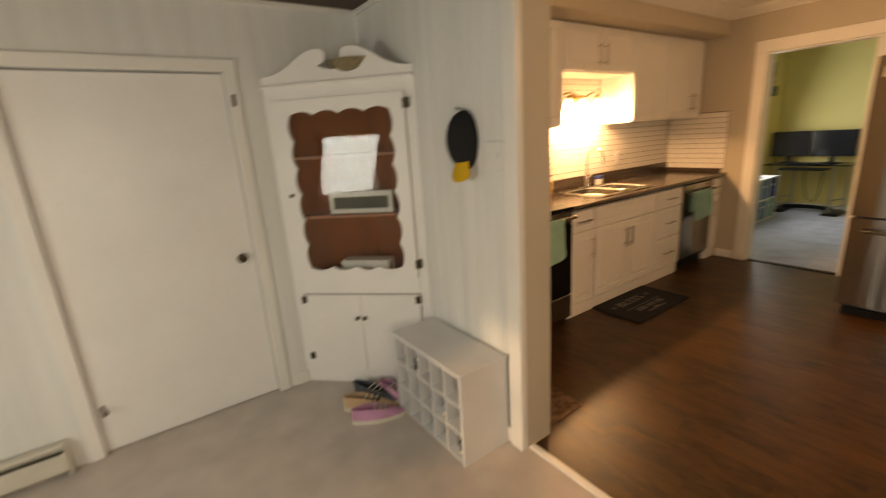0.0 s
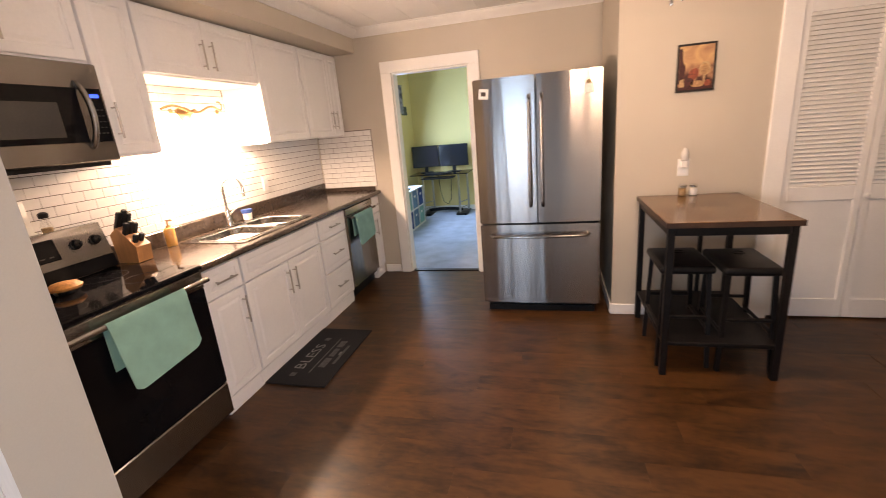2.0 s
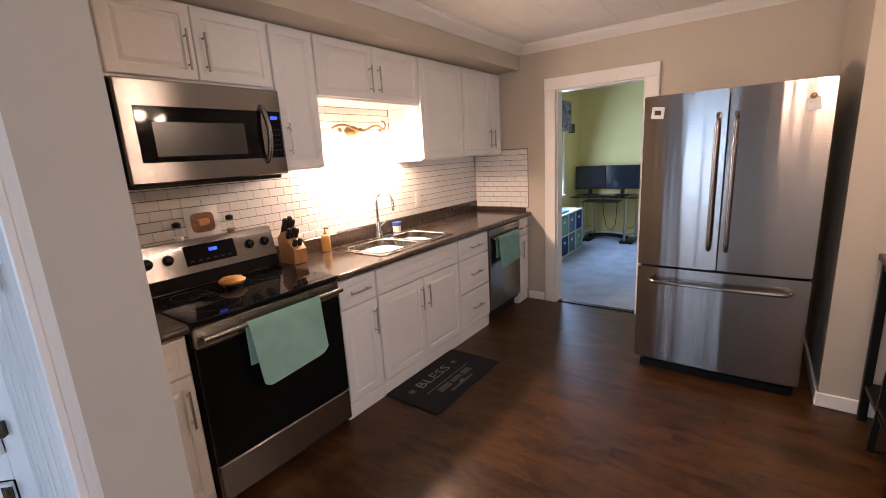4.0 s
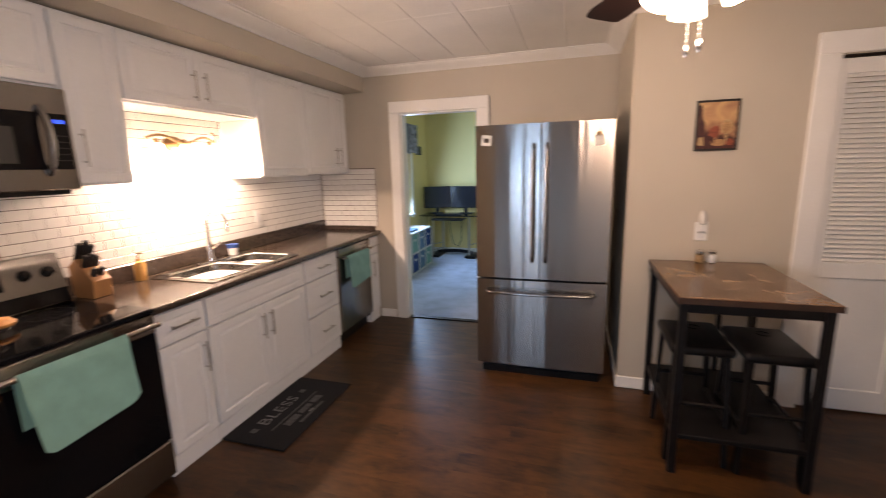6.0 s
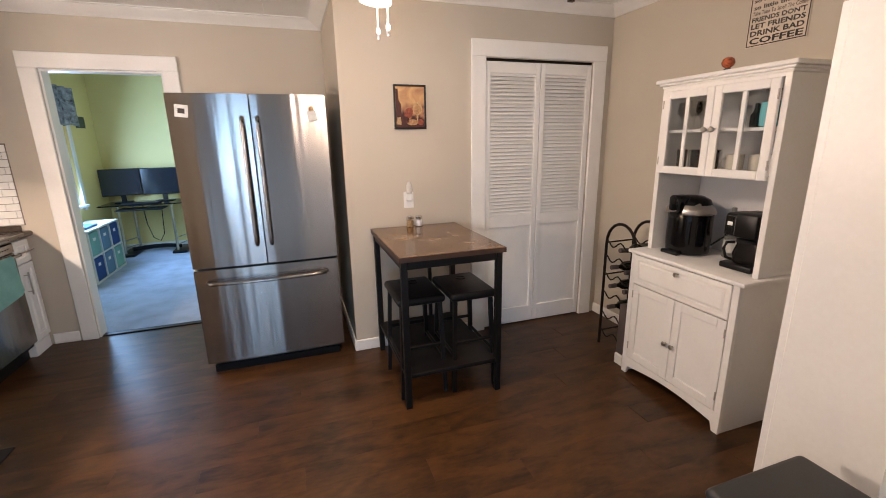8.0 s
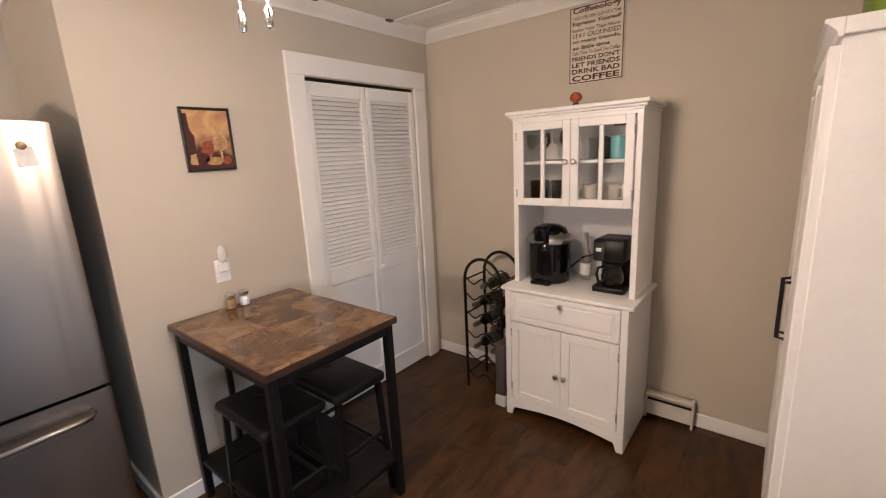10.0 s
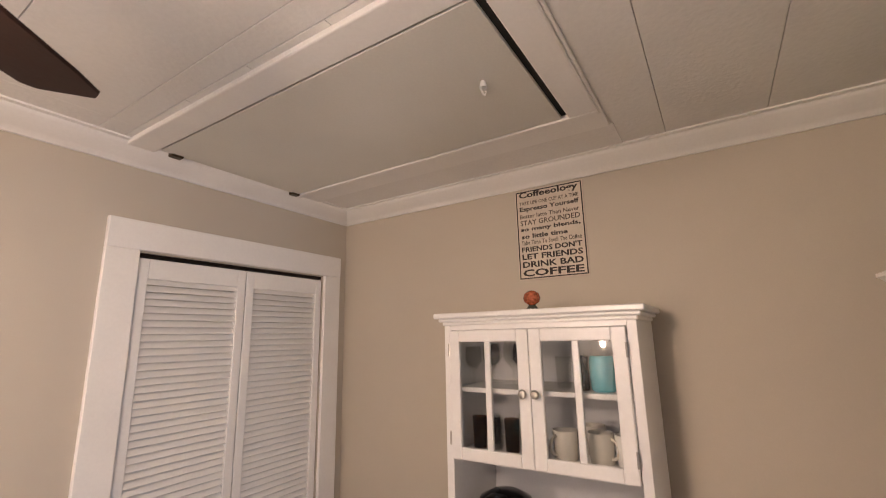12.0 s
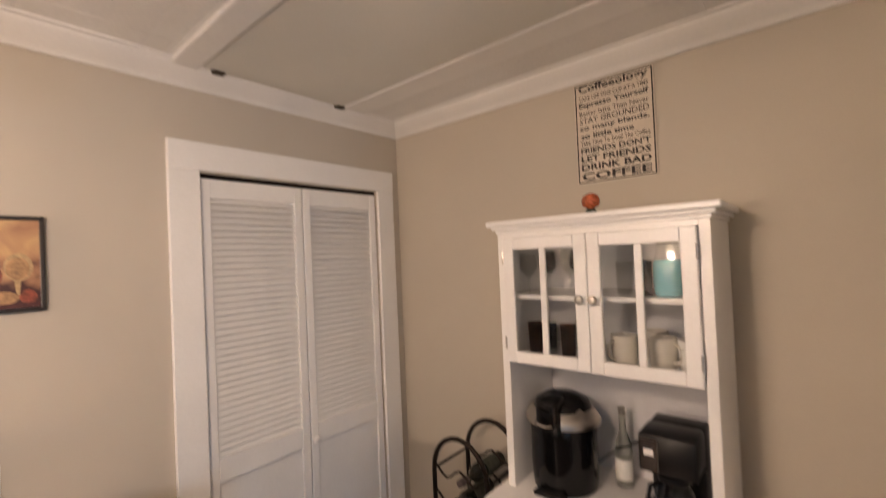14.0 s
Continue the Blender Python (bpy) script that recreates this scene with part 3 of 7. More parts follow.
# upright grooves of the panelling, as thin battens of shade depth
for nm, rows in (("trim_panel_battens_1", [(0.0702, 0.0722, yy, yy + 0.006, 0.09, HE) for yy in (-1.7, -1.45, -1.3, -1.05, -0.9, -0.7, 0.45, 0.52)]),
                 ("trim_panel_battens_2", [(xx, xx + 0.006, 1.1578, 1.1598, 0.09, HE) for xx in (0.72, 0.82, 0.93, 1.0, 1.12, 1.2, 1.28)])):
    setting(nm, boxes(rows), M_PANEL)


# ---- shared builders ----
def raised_door(parent, name, u0, u1, v0, v1, m, material, t=0.019, rail=0.055, label="", deep=0.007):
    """A framed door or drawer front with a raised field, on the plane of m."""
    bmx = bmesh.new()
    vs = box(bmx, u0, u1, v0, v1, 0, t)
    front = max((f for f in bmx.faces), key=lambda f: f.calc_center_median().z)
    side = min(rail, (u1 - u0) * 0.28, (v1 - v0) * 0.28)
    bmesh.ops.inset_region(bmx, faces=[front], thickness=0.006, depth=0.0)
    bmesh.ops.translate(bmx, verts=front.verts, vec=(0, 0, 0.003))
    bmesh.ops.inset_region(bmx, faces=[front], thickness=side, depth=0.0)
    bmesh.ops.inset_region(bmx, faces=[front], thickness=0.006, depth=-deep)
    bmesh.ops.inset_region(bmx, faces=[front], thickness=0.010, depth=0.0)
    bmesh.ops.inset_region(bmx, faces=[front], thickness=min(0.022, side * 0.4), depth=deep * 0.9)
    bmesh.ops.transform(bmx, matrix=m, verts=bmx.verts)
    return part(name, bmx, material, parent, label, False)


def bar_handle(parent, m, u, v, length, upright=True, out=0.03, base=0.022, r=0.0055, material=None, name="handle"):
    """A bar on two posts; u, v is its middle on the plane of m."""
    bmx = bmesh.new()
    d = Vector((0, 1, 0)) if upright else Vector((1, 0, 0))
    c = Vector((u, v, base + out))
    rod(bmx, c - d * length / 2, c + d * length / 2, r, seg=10)
    for s in (-0.36, 0.36):
        q = c + d * length * s
        rod(bmx, (q.x, q.y, base - 0.004), q, r * 0.8, seg=8)
    bmesh.ops.transform(bmx, matrix=m, verts=bmx.verts)
    return part(name, bmx, material or M_NICKEL, parent, "satin nickel bar handle")


def knob(parent, m, u, v, base, r=0.014, material=None, label="round metal knob", name="knob"):
    bmx = bmesh.new()
    lathe(bmx, [(0.006, 0), (0.005, 0.010), (0.009, 0.013), (r, 0.018), (r, 0.022), (r * 0.7, 0.027), (0.001, 0.028)], (0, 0, 0), 14)
    bmesh.ops.transform(bmx, matrix=m @ Matrix.Translation((u, v, base)), verts=bmx.verts)
    return part(name, bmx, material or M_NICKEL, parent, label)


def sheet(bm, pts_fn, nu, nv, thick):
    """A soft sheet from a function of two numbers between 0 and 1, given a thickness."""
    g = [[bm.verts.new(pts_fn(i / nu, j / nv)) for j in range(nv + 1)] for i in range(nu + 1)]
    fs = [bm.faces.new((g[i][j], g[i + 1][j], g[i + 1][j + 1], g[i][j + 1])) for i in range(nu) for j in range(nv)]
    bmesh.ops.recalc_face_normals(bm, faces=fs)
    bmesh.ops.solidify(bm, geom=fs, thickness=thick)


# ---- kitchen: base cabinets along the counter wall ----
FX = 0.60  # front of the cabinet boxes


def base_cabinet(y0, y1, label, fronts, kick=True):
    """fronts: rows of (kind, y0, y1, z0, z1, handle) on a box with a toe board."""
    c = thing("base_cabinet", ((FX) / 2, (y0 + y1) / 2, 0), label, "cabinet", "base cabinets along the wall")
    bmx = bmesh.new()
    box(bmx, 0.005, FX, y0 + 0.001, y1 - 0.001, 0.10, 0.874)
    part("body", bmx, M_CAB, c, "", False)
    if kick:
        bmx = bmesh.new()
        box(bmx, 0.01, FX + 0.004, y0 + 0.001, y1 - 0.001, 0.0, 0.098, 0.003)
        part("toe_board", bmx, M_CAB, c, "", False)
    m = facing(FX, 0, 0, 1, 0)
    for kind, a, b, z0, z1, hd in fronts:
        d = raised_door(c, kind, a, b, z0, z1, m, M_CAB, rail=0.045 if kind == "drawer" else 0.055, deep=0.003 if kind == "drawer" else 0.007)
        if hd == "mid":
            bar_handle(d, m, (a + b) / 2, (z0 + z1) / 2, 0.16, False)
        elif hd == "r":
            bar_handle(d, m, b - 0.035, z1 - 0.135, 0.17)
        elif hd == "l":
            bar_handle(d, m, a + 0.035, z1 - 0.135, 0.17)
    return c


base_cabinet(1.345, 1.69, "narrow white base cabinet beside the range", [("drawer", 1.36, 1.68, 0.70, 0.86, ""), ("door", 1.36, 1.68, 0.115, 0.69, "r")])
base_cabinet(2.475, 2.78, "narrow white base cabinet with drawer over door", [("drawer", 2.49, 2.772, 0.70, 0.862, "mid"), ("door", 2.49, 2.772, 0.115, 0.69, "r")])
base_cabinet(2.78, 3.69, "white double-door sink cabinet with raised panels", [("drawer", 2.79, 3.68, 0.70, 0.862, ""), ("door", 2.79, 3.232, 0.115, 0.69, "r"), ("door", 3.238, 3.68, 0.115, 0.69, "l")])
base_cabinet(3.69, 4.155, "white three-drawer base cabinet", [("drawer", 3.70, 4.148, 0.70, 0.862, "mid"), ("drawer", 3.70, 4.148, 0.415, 0.69, "mid"), ("drawer", 3.70, 4.148, 0.115, 0.405, "mid")])
base_cabinet(4.76, 4.965, "slim white base cabinet at the wall end", [("drawer", 4.77, 4.955, 0.70, 0.862, "mid"), ("door", 4.77, 4.955, 0.115, 0.69, "l")])

# worktops with the sink's cut-out
def worktop(y0, y1, hole=None):
    bmx = bmesh.new()
    z0, z1, xf = 0.876, 0.916, 0.638
    if hole:
        hx0, hx1, hy0, hy1 = hole
        for r in ((0.002, xf, y0, hy0), (0.002, xf, hy1, y1), (0.002, hx0, hy0, hy1), (hx1, xf, hy0, hy1)):
            box(bmx, *r, z0, z1)
    else:
        box(bmx, 0.002, xf, y0, y1, z0, z1)
    c = thing("worktop", (0.32, (y0 + y1) / 2, 0.876), "dark brown laminate worktop with upstand", "worktop")
    part("slab", bmx, M_COUNTER, c, "", False)
    bmx = bmesh.new()
    rod(bmx, (xf, y0, 0.896), (xf, y1, 0.896), 0.0195, seg=14)
    part("rolled_edge", bmx, M_COUNTER, c)
    bmx = bmesh.new()
    box(bmx, 0.002, 0.02, y0, y1, 0.917, 1.015, 0.003)
    if hole:
        box(bmx, 0.021, 0.60, y1 - 0.018, y1, 0.917, 0.955, 0.003)
    part("upstand", bmx, M_COUNTER, c, "", False)
    return c


worktop(1.345, 1.69)
worktop(2.472, 4.976, (0.11, 0.56, 2.92, 3.70))

# sink
s = thing("sink", (0.33, 3.31, 0.9), "double-bowl stainless steel drop-in sink", "sink")
SINK_N = 40


def rounded(x0, x1, y0, y1, r):
    """A rounded rectangle walked round from its first corner, with its square partner."""
    ring, square = [], []
    for cx, cy, sx, sy, a0 in ((x1 - r, y1 - r, x1, y1, 0), (x0 + r, y1 - r, x0, y1, 90), (x0 + r, y0 + r, x0, y0, 180), (x1 - r, y0 + r, x1, y0, 270)):
        for k in range(SINK_N // 4):
            a = radians(a0 + 90 * k / (SINK_N // 4 - 1))
            ring.append((cx + r * math.cos(a), cy + r * math.sin(a)))
            square.append((sx, sy))
    return ring, square


def rim_plate(cell, hole, r):
    """The pressed rim round one bowl: flat sheet with a raised bead at its edge."""
    bmx = bmesh.new()
    ring, _ = rounded(*hole, r)
    outer, _ = rounded(*cell, 0.03)
    rows = [[bmx.verts.new((x_, y_, z_)) for x_, y_ in pts] for pts, z_ in ((outer, 0.9165), (outer, 0.921), (ring, 0.9225))]
    lip = [bmx.verts.new((x_, y_, 0.9165)) for x_, y_ in ring]
    rows.append(lip)
    for p_, q_ in zip(rows, rows[1:]):
        for k in range(SINK_N):
            j = (k + 1) % SINK_N
            bmx.faces.new((p_[k], p_[j], q_[j], q_[k]))
    bmesh.ops.remove_doubles(bmx, verts=bmx.verts, dist=1e-5)
    plate = part("rim", bmx, M_SINK, s)
    bmx = bmesh.new()
    tube(bmx, [(x_, y_, 0.9225) for x_, y_ in ring[::2]], 0.0055, 6, True)
    part("rolled_lip", bmx, M_CHROME, plate, "bright rolled lip")


rim_plate((0.09, 0.58, 2.90, 3.36), (0.155, 0.55, 2.935, 3.345), 0.085)
rim_plate((0.09, 0.58, 3.361, 3.72), (0.155, 0.55, 3.375, 3.685), 0.085)


def bowl(x0, x1, y0, y1, d):
    bmx = bmesh.new()
    rows = []
    for inset, z_ in ((0.0, 0.9215), (0.004, 0.90), (0.012, 0.922 - d * 0.75), (0.03, 0.922 - d * 0.93), (0.065, 0.922 - d), (0.12, 0.921 - d)):
        rows.append([bmx.verts.new((x_, y_, z_)) for x_, y_ in rounded(x0 + inset, x1 - inset, y0 + inset, y1 - inset, max(0.085 - inset * 0.5, 0.03))[0]])
    for p_, q_ in zip(rows, rows[1:]):
        for k in range(SINK_N):
            j = (k + 1) % SINK_N
            bmx.faces.new((p_[k], p_[j], q_[j], q_[k]))
    bmx.faces.new(rows[-1])
    bmesh.ops.remove_doubles(bmx, verts=bmx.verts, dist=1e-5)
    return part("bowl", bmx, M_SINK, s)


bowl(0.155, 0.55, 2.935, 3.345, 0.17)
bowl(0.155, 0.55, 3.375, 3.685, 0.14)
for yy, zz in ((3.14, 0.753), (3.53, 0.783)):
    bmx = bmesh.new()
    rod(bmx, (0.35, yy, zz), (0.35, yy, zz + 0.004), 0.04, seg=20)
    part("drain", bmx, M_NICKEL, s)
# faucet
f = thing("faucet", (0.105, 3.36, 0.923), "chrome gooseneck kitchen faucet", "faucet")
bmx = bmesh.new()
box(bmx, 0.075, 0.135, 3.25, 3.47, 0.9232, 0.931, 0.003)
part("base_plate", bmx, M_CHROME, f, "", False)
bmx = bmesh.new()
lathe(bmx, [(0.028, 0), (0.026, 0.03), (0.02, 0.05), (0.018, 0.11), (0.014, 0.13)], (0.105, 3.36, 0.9312))
part("body", bmx, M_CHROME, f)
bmx = bmesh.new()
tube(bmx, [(0.105, 3.36, 1.04), (0.105, 3.36, 1.19)] + [(0.105 + 0.085 * (1 - math.cos(a)), 3.36, 1.19 + 0.085 * math.sin(a)) for a in [k * math.pi / 9 for k in range(1, 10)]] + [(0.275, 3.36, 1.14)], 0.011, 10)
part("spout", bmx, M_CHROME, f)
bmx = bmesh.new()
rod(bmx, (0.105, 3.385, 1.01), (0.13, 3.44, 1.05), 0.008, 0.006)
part("lever", bmx, M_CHROME, f)
# crockery in the sink
g = bmesh.new()
lathe(g, [(0.02, 0), (0.036, 0.004), (0.042, 0.05), (0.044, 0.10), (0.041, 0.10), (0.038, 0.05), (0.03, 0.01)], (0.30, 3.22, 0.755))
single("drinking_glass", g, M_GLASS, (0.30, 3.22, 0.755), "clear drinking glass standing in the sink bowl", "glass")
g = bmesh.new()
lathe(g, [(0.025, 0), (0.032, 0.004), (0.036, 0.075), (0.038, 0.082), (0.034, 0.08), (0.03, 0.01)], (0.06, 3.62, 0.917))
cu_ = single("cup", g, M_PLASTICW, (0.06, 3.62, 0.917), "white cup with blue rim on the worktop behind the sink", "cup")
g = bmesh.new()
lathe(g, [(0.0372, 0.055), (0.0385, 0.056), (0.0405, 0.083), (0.038, 0.084)], (0.06, 3.62, 0.917))
part("rim_band", g, M_BLUE, cu_, "blue rim band")
# soap pump
sp = thing("soap_dispenser", (0.075, 2.87, 0.917), "amber soap pump bottle beside the sink", "soap dispenser")
bmx = bmesh.new()
lathe(bmx, [(0.028, 0), (0.031, 0.004), (0.031, 0.095), (0.026, 0.112), (0.012, 0.12), (0.012, 0.13)], (0.075, 2.87, 0.9175))
part("bottle", bmx, M_SOAP, sp)
bmx = bmesh.new()
rod(bmx, (0.075, 2.87, 1.047), (0.075, 2.87, 1.075), 0.006)
box(bmx, 0.068, 0.115, 2.863, 2.877, 1.075, 1.085, 0.003)
part("pump", bmx, M_BRONZE, sp, "bronze pump head")
# knife block
kb = thing("knife_block", (0.13, 2.56, 0.917), "beech knife block holding black-handled knives", "knife block")
bmx = bmesh.new()
mk = Matrix.Translation((0.13, 2.56, 0.918))
prism(bmx, [(-0.06, 0), (0.075, 0), (0.085, 0.09), (-0.02, 0.20), (-0.075, 0.16)], 0.09, mk @ Matrix.Rotation(radians(90), 4, "X") @ Matrix.Translation((0, 0, -0.045)))
part("block", bmx, M_WOODLIGHT, kb, "", False)
for k, (dx, dy, ln) in enumerate([(-0.045, -0.025, 0.12), (-0.045, 0.005, 0.13), (-0.04, 0.028, 0.11), (0.0, -0.028, 0.10), (0.0, 0.0, 0.105), (0.0, 0.027, 0.09), (0.045, -0.02, 0.075), (0.045, 0.016, 0.075)]):
    base = Vector((0.13 + dx, 2.56 + dy, 0.918 + 0.175 - (dx + 0.045) * 0.95))
    d = Vector((0.45, 0, 0.89))
    bmx = bmesh.new()
    box(bmx, -0.013, 0.013, -0.011, 0.011, -0.02, ln, 0.004, Matrix.Translation(base) @ d.to_track_quat("Z", "Y").to_matrix().to_4x4())
    part("knife_handle", bmx, M_BLACK, kb, "black knife handle")

# ---- range ----
rg = thing("range", (0.33, 2.08, 0), "stainless steel and black glass electric range", "range")
Y0, Y1 = 1.697, 2.463
bmx = bmesh.new()
box(bmx, 0.03, 0.62, Y0, Y1, 0.03, 0.895)
part("body", bmx, M_BLACK, rg, "", False)
bmx = bmesh.new()
box(bmx, 0.10, 0.665, Y0 - 0.004, Y1 + 0.004, 0.896, 0.922, 0.006)
part("cooktop", bmx, M_BLACKGLASS, rg, "black glass cooktop", False)
for cx, cy, r in ((0.25, 1.88, 0.085), (0.25, 2.28, 0.10), (0.50, 1.88, 0.105), (0.50, 2.28, 0.085)):
    bmx = bmesh.new()
    tube(bmx, [(cx + r * math.cos(a), cy + r * math.sin(a), 0.9219) for a in [k * math.tau / 32 for k in range(32)]], 0.0008, 4, True)
    part("burner_ring", bmx, M_DARKBIN, rg, "faint grey burner ring")
bmx = bmesh.new()
mo = Matrix.Rotation(radians(90), 4, "X")
prism(bmx, [(0.03, 0.92), (0.135, 0.93), (0.075, 1.165), (0.03, 1.165)], Y1 - Y0 - 0.004, Matrix.Translation((0, Y1 - 0.002, 0)) @ mo)
part("backguard", bmx, M_STEELX, rg, "brushed steel control backguard", False)
bmx = bmesh.new()
box(bmx, Y0 + 0.003, Y1 - 0.003, -0.018, 0.052, -0.004, 0.002, 0.001, Matrix(((0, -0.247, 0.969, 0.1303), (1, 0, 0, 0), (0, 0.969, 0.247, 0.948), (0, 0, 0, 1))))
part("lower_backguard", bmx, M_BLACKGLASS, rg, "black glass lower backguard", False)
# the sloped face of the backguard
SB = Matrix(((0, -0.247, 0.969, 0.1303), (1, 0, 0, 0), (0, 0.969, 0.247, 0.948), (0, 0, 0, 1)))
bmx = bmesh.new()
box(bmx, 1.95, 2.22, 0.09, 0.195, -0.003, 0.003, 0.002, SB)
dp = part("control_panel", bmx, M_BLACKGLASS, rg, "black glass control panel", False)
bmx = bmesh.new()
box(bmx, 2.075, 2.12, 0.150, 0.167, 0.0032, 0.004, 0, SB)
part("display", bmx, M_LED, dp, "blue clock digits", False)
for k in range(6):
    bmx = bmesh.new()
    box(bmx, 1.97 + 0.04 * k, 1.99 + 0.04 * k, 0.108, 0.114, 0.0032, 0.0036, 0, SB)
    part("button_mark", bmx, M_DARKBIN, dp, "", False)
for yk in (1.775, 1.87, 2.305, 2.40):
    bmx = bmesh.new()
    lathe(bmx, [(0.026, 0), (0.026, 0.004), (0.021, 0.006), (0.019, 0.026), (0.015, 0.028)], (0, 0, 0), 18, SB @ Matrix.Translation((yk, 0.142, 0.001)))
    part("control_knob", bmx, M_BLACKGLOSS, rg, "black burner knob")
# oven door, handle, drawer
bmx = bmesh.new()
box(bmx, 0.62, 0.655, Y0 + 0.004, Y1 - 0.004, 0.245, 0.80, 0.004)
od = part("oven_door", bmx, M_BLACKGLASS, rg, "black glass oven door", False)
bmx = bmesh.new()
box(bmx, 0.62, 0.66, Y0 + 0.004, Y1 - 0.004, 0.802, 0.893, 0.005)
part("door_rail", bmx, M_STEELX, rg, "brushed steel door rail", False)
bmx = bmesh.new()
rod(bmx, (0.705, Y0 + 0.02, 0.852), (0.705, Y1 - 0.02, 0.852), 0.013, seg=14)
for yy in (Y0 + 0.04, Y1 - 0.04):
    box(bmx, 0.655, 0.706, yy - 0.012, yy + 0.012, 0.842, 0.862, 0.004)
part("oven_handle", bmx, M_STEELX, rg, "brushed steel bar handle")
bmx = bmesh.new()
box(bmx, 0.62, 0.655, Y0 + 0.004, Y1 - 0.004, 0.055, 0.238, 0.006)
part("storage_drawer", bmx, M_STEELX, rg, "brushed steel storage drawer", False)
bmx = bmesh.new()
box(bmx, 0.06, 0.58, Y0 + 0.03, Y1 - 0.03, 0.0, 0.03)
part("foot_plinth", bmx, M_BLACK, rg, "", False)


def towel(name, y0, y1, x, ztop, drop_f, drop_b, material, label, skew=0.0):
    """A towel folded over a rail: down the front, over, and down behind it."""
    bmx = bmesh.new()

    def fn(u, v):
        yy = y0 + (y1 - y0) * u
        ripple = 0.008 * math.sin(u * 9 + 1.0) * min(1, v * 1.0)
        total = drop_f + 0.05 + drop_b
        q = v * total
        lip = 0.03 * max(0, 1 - (1 - u) / 0.12) ** 2 + 0.02 * max(0, 1 - u / 0.1) ** 2 if v == 0 else 0
        if q < drop_f:
            d = drop_f - q
            return Vector((x + 0.018 + 0.012 * (d / drop_f) ** 2 + ripple * (d / drop_f), yy + skew * d - 0.02 * (u - 0.5) * d / drop_f, ztop - d * (1 - 0.11 * u) + lip))
        if q < drop_f + 0.05:
            a = (q - drop_f) / 0.05 * math.pi
            return Vector((x + 0.018 * math.cos(a), yy, ztop + 0.017 * math.sin(a)))
        d = q - drop_f - 0.05
        return Vector((x - 0.018, yy, ztop - d))
    sheet(bmx, fn, 16, 22, 0.004)
    return single(name, bmx, material, (x, (y0 + y1) / 2, ztop), label, "towel")


towel("dish_towel", 1.90, 2.285, 0.705, 0.852, 0.315, 0.20, M_TOWEL, "mint green terry towel hung over the oven handle", 0.06)

# things on the range
ps = bmesh.new()
lathe(ps, [(0.03, 0), (0.05, 0.004), (0.06, 0.02), (0.056, 0.022), (0.045, 0.008)], (0.30, 2.07, 0.9225), 18)
cp = thing("foil_dish", (0.30, 2.07, 0.9225), "crumpled foil dish with baked orange crust on the cooktop", "dish")
part("dish", ps, M_FOIL, cp)
bmx = bmesh.new()
lathe(bmx, [(0.03, 0.018), (0.062, 0.024), (0.066, 0.034), (0.05, 0.048), (0.02, 0.054), (0.002, 0.055)], (0.30, 2.07, 0.9225), 22)
part("crust", bmx, M_ORANGE, cp, "orange baked crust")
sp = bmesh.new()
lathe(sp, [(0.002, 0), (0.03, 0.001), (0.045, 0.008), (0.043, 0.012), (0.028, 0.005)], (0.36, 1.92, 0.9225), 18)
box(sp, 0.355, 0.367, 1.82, 1.882, 0.928, 0.933, 0.002)
single("spoon_rest", sp, M_BLACKGLOSS, (0.36, 1.92, 0.9225), "black spoon rest on the cooktop", "spoon rest")
for yy, nm in ((1.955, 1), (2.235, 2)):
    sh = thing("spice_shaker", (0.052, yy, 1.165), "glass shaker with dark cap on the range backguard", "shaker", "shakers on the range")
    bmx = bmesh.new()
    lathe(bmx, [(0.023, 0), (0.027, 0.003), (0.025, 0.03), (0.018, 0.058), (0.017, 0.072)], (0.054, yy, 1.1655), 14)
    part("jar", bmx, M_GLASS, sh)
    bmx = bmesh.new()
    lathe(bmx, [(0.019, 0.0725), (0.021, 0.077), (0.021, 0.094), (0.010, 0.101)], (0.054, yy, 1.1655), 14)
    part("cap", bmx, M_BLACK, sh, "dark cap")
    bmx = bmesh.new()
    lathe(bmx, [(0.021, 0.004), (0.023, 0.016), (0.022, 0.024)], (0.054, yy, 1.1655), 12)
    part("contents", bmx, M_PEPPER if nm == 2 else M_SALT, sh)
pl = thing("square_plate", (0.045, 2.095, 1.165), "white square plate with brown print leaning on the tiles", "plate")
mp = Matrix(((0, -0.10, 0.995, 0.045), (1, 0, 0, 2.095), (0, 0.995, 0.10, 1.166), (0, 0, 0, 1)))
bmx = bmesh.new()
box(bmx, -0.09, 0.09, 0, 0.165, -0.004, 0.004, 0.004, mp, 2)
part("plate", bmx, M_TILE, pl)
bmx = bmesh.new()
prism(bmx, [(0.062 * abs(math.cos(a)) ** 0.45 * math.copysign(1, math.cos(a)), 0.053 * abs(math.sin(a)) ** 0.45 * math.copysign(1, math.sin(a))) for a in [(k + 0.5) * math.tau / 32 for k in range(32)]], 0.0012, mp @ Matrix.Translation((0.0, 0.078, 0.0042)))
part("print", bmx, M_BROWNPLATE, pl, "brown rounded print")
bmx = bmesh.new()
prism(bmx, [((0.030 + 0.006 * math.sin(3 * a + 1)) * math.cos(a), (0.026 + 0.007 * math.cos(2 * a)) * math.sin(a)) for a in [k * math.tau / 24 for k in range(24)]], 0.0008, mp @ Matrix.Translation((0.004, 0.080, 0.0056)))
part("motif", bmx, M_ORANGE, pl, "lighter centre of the print")

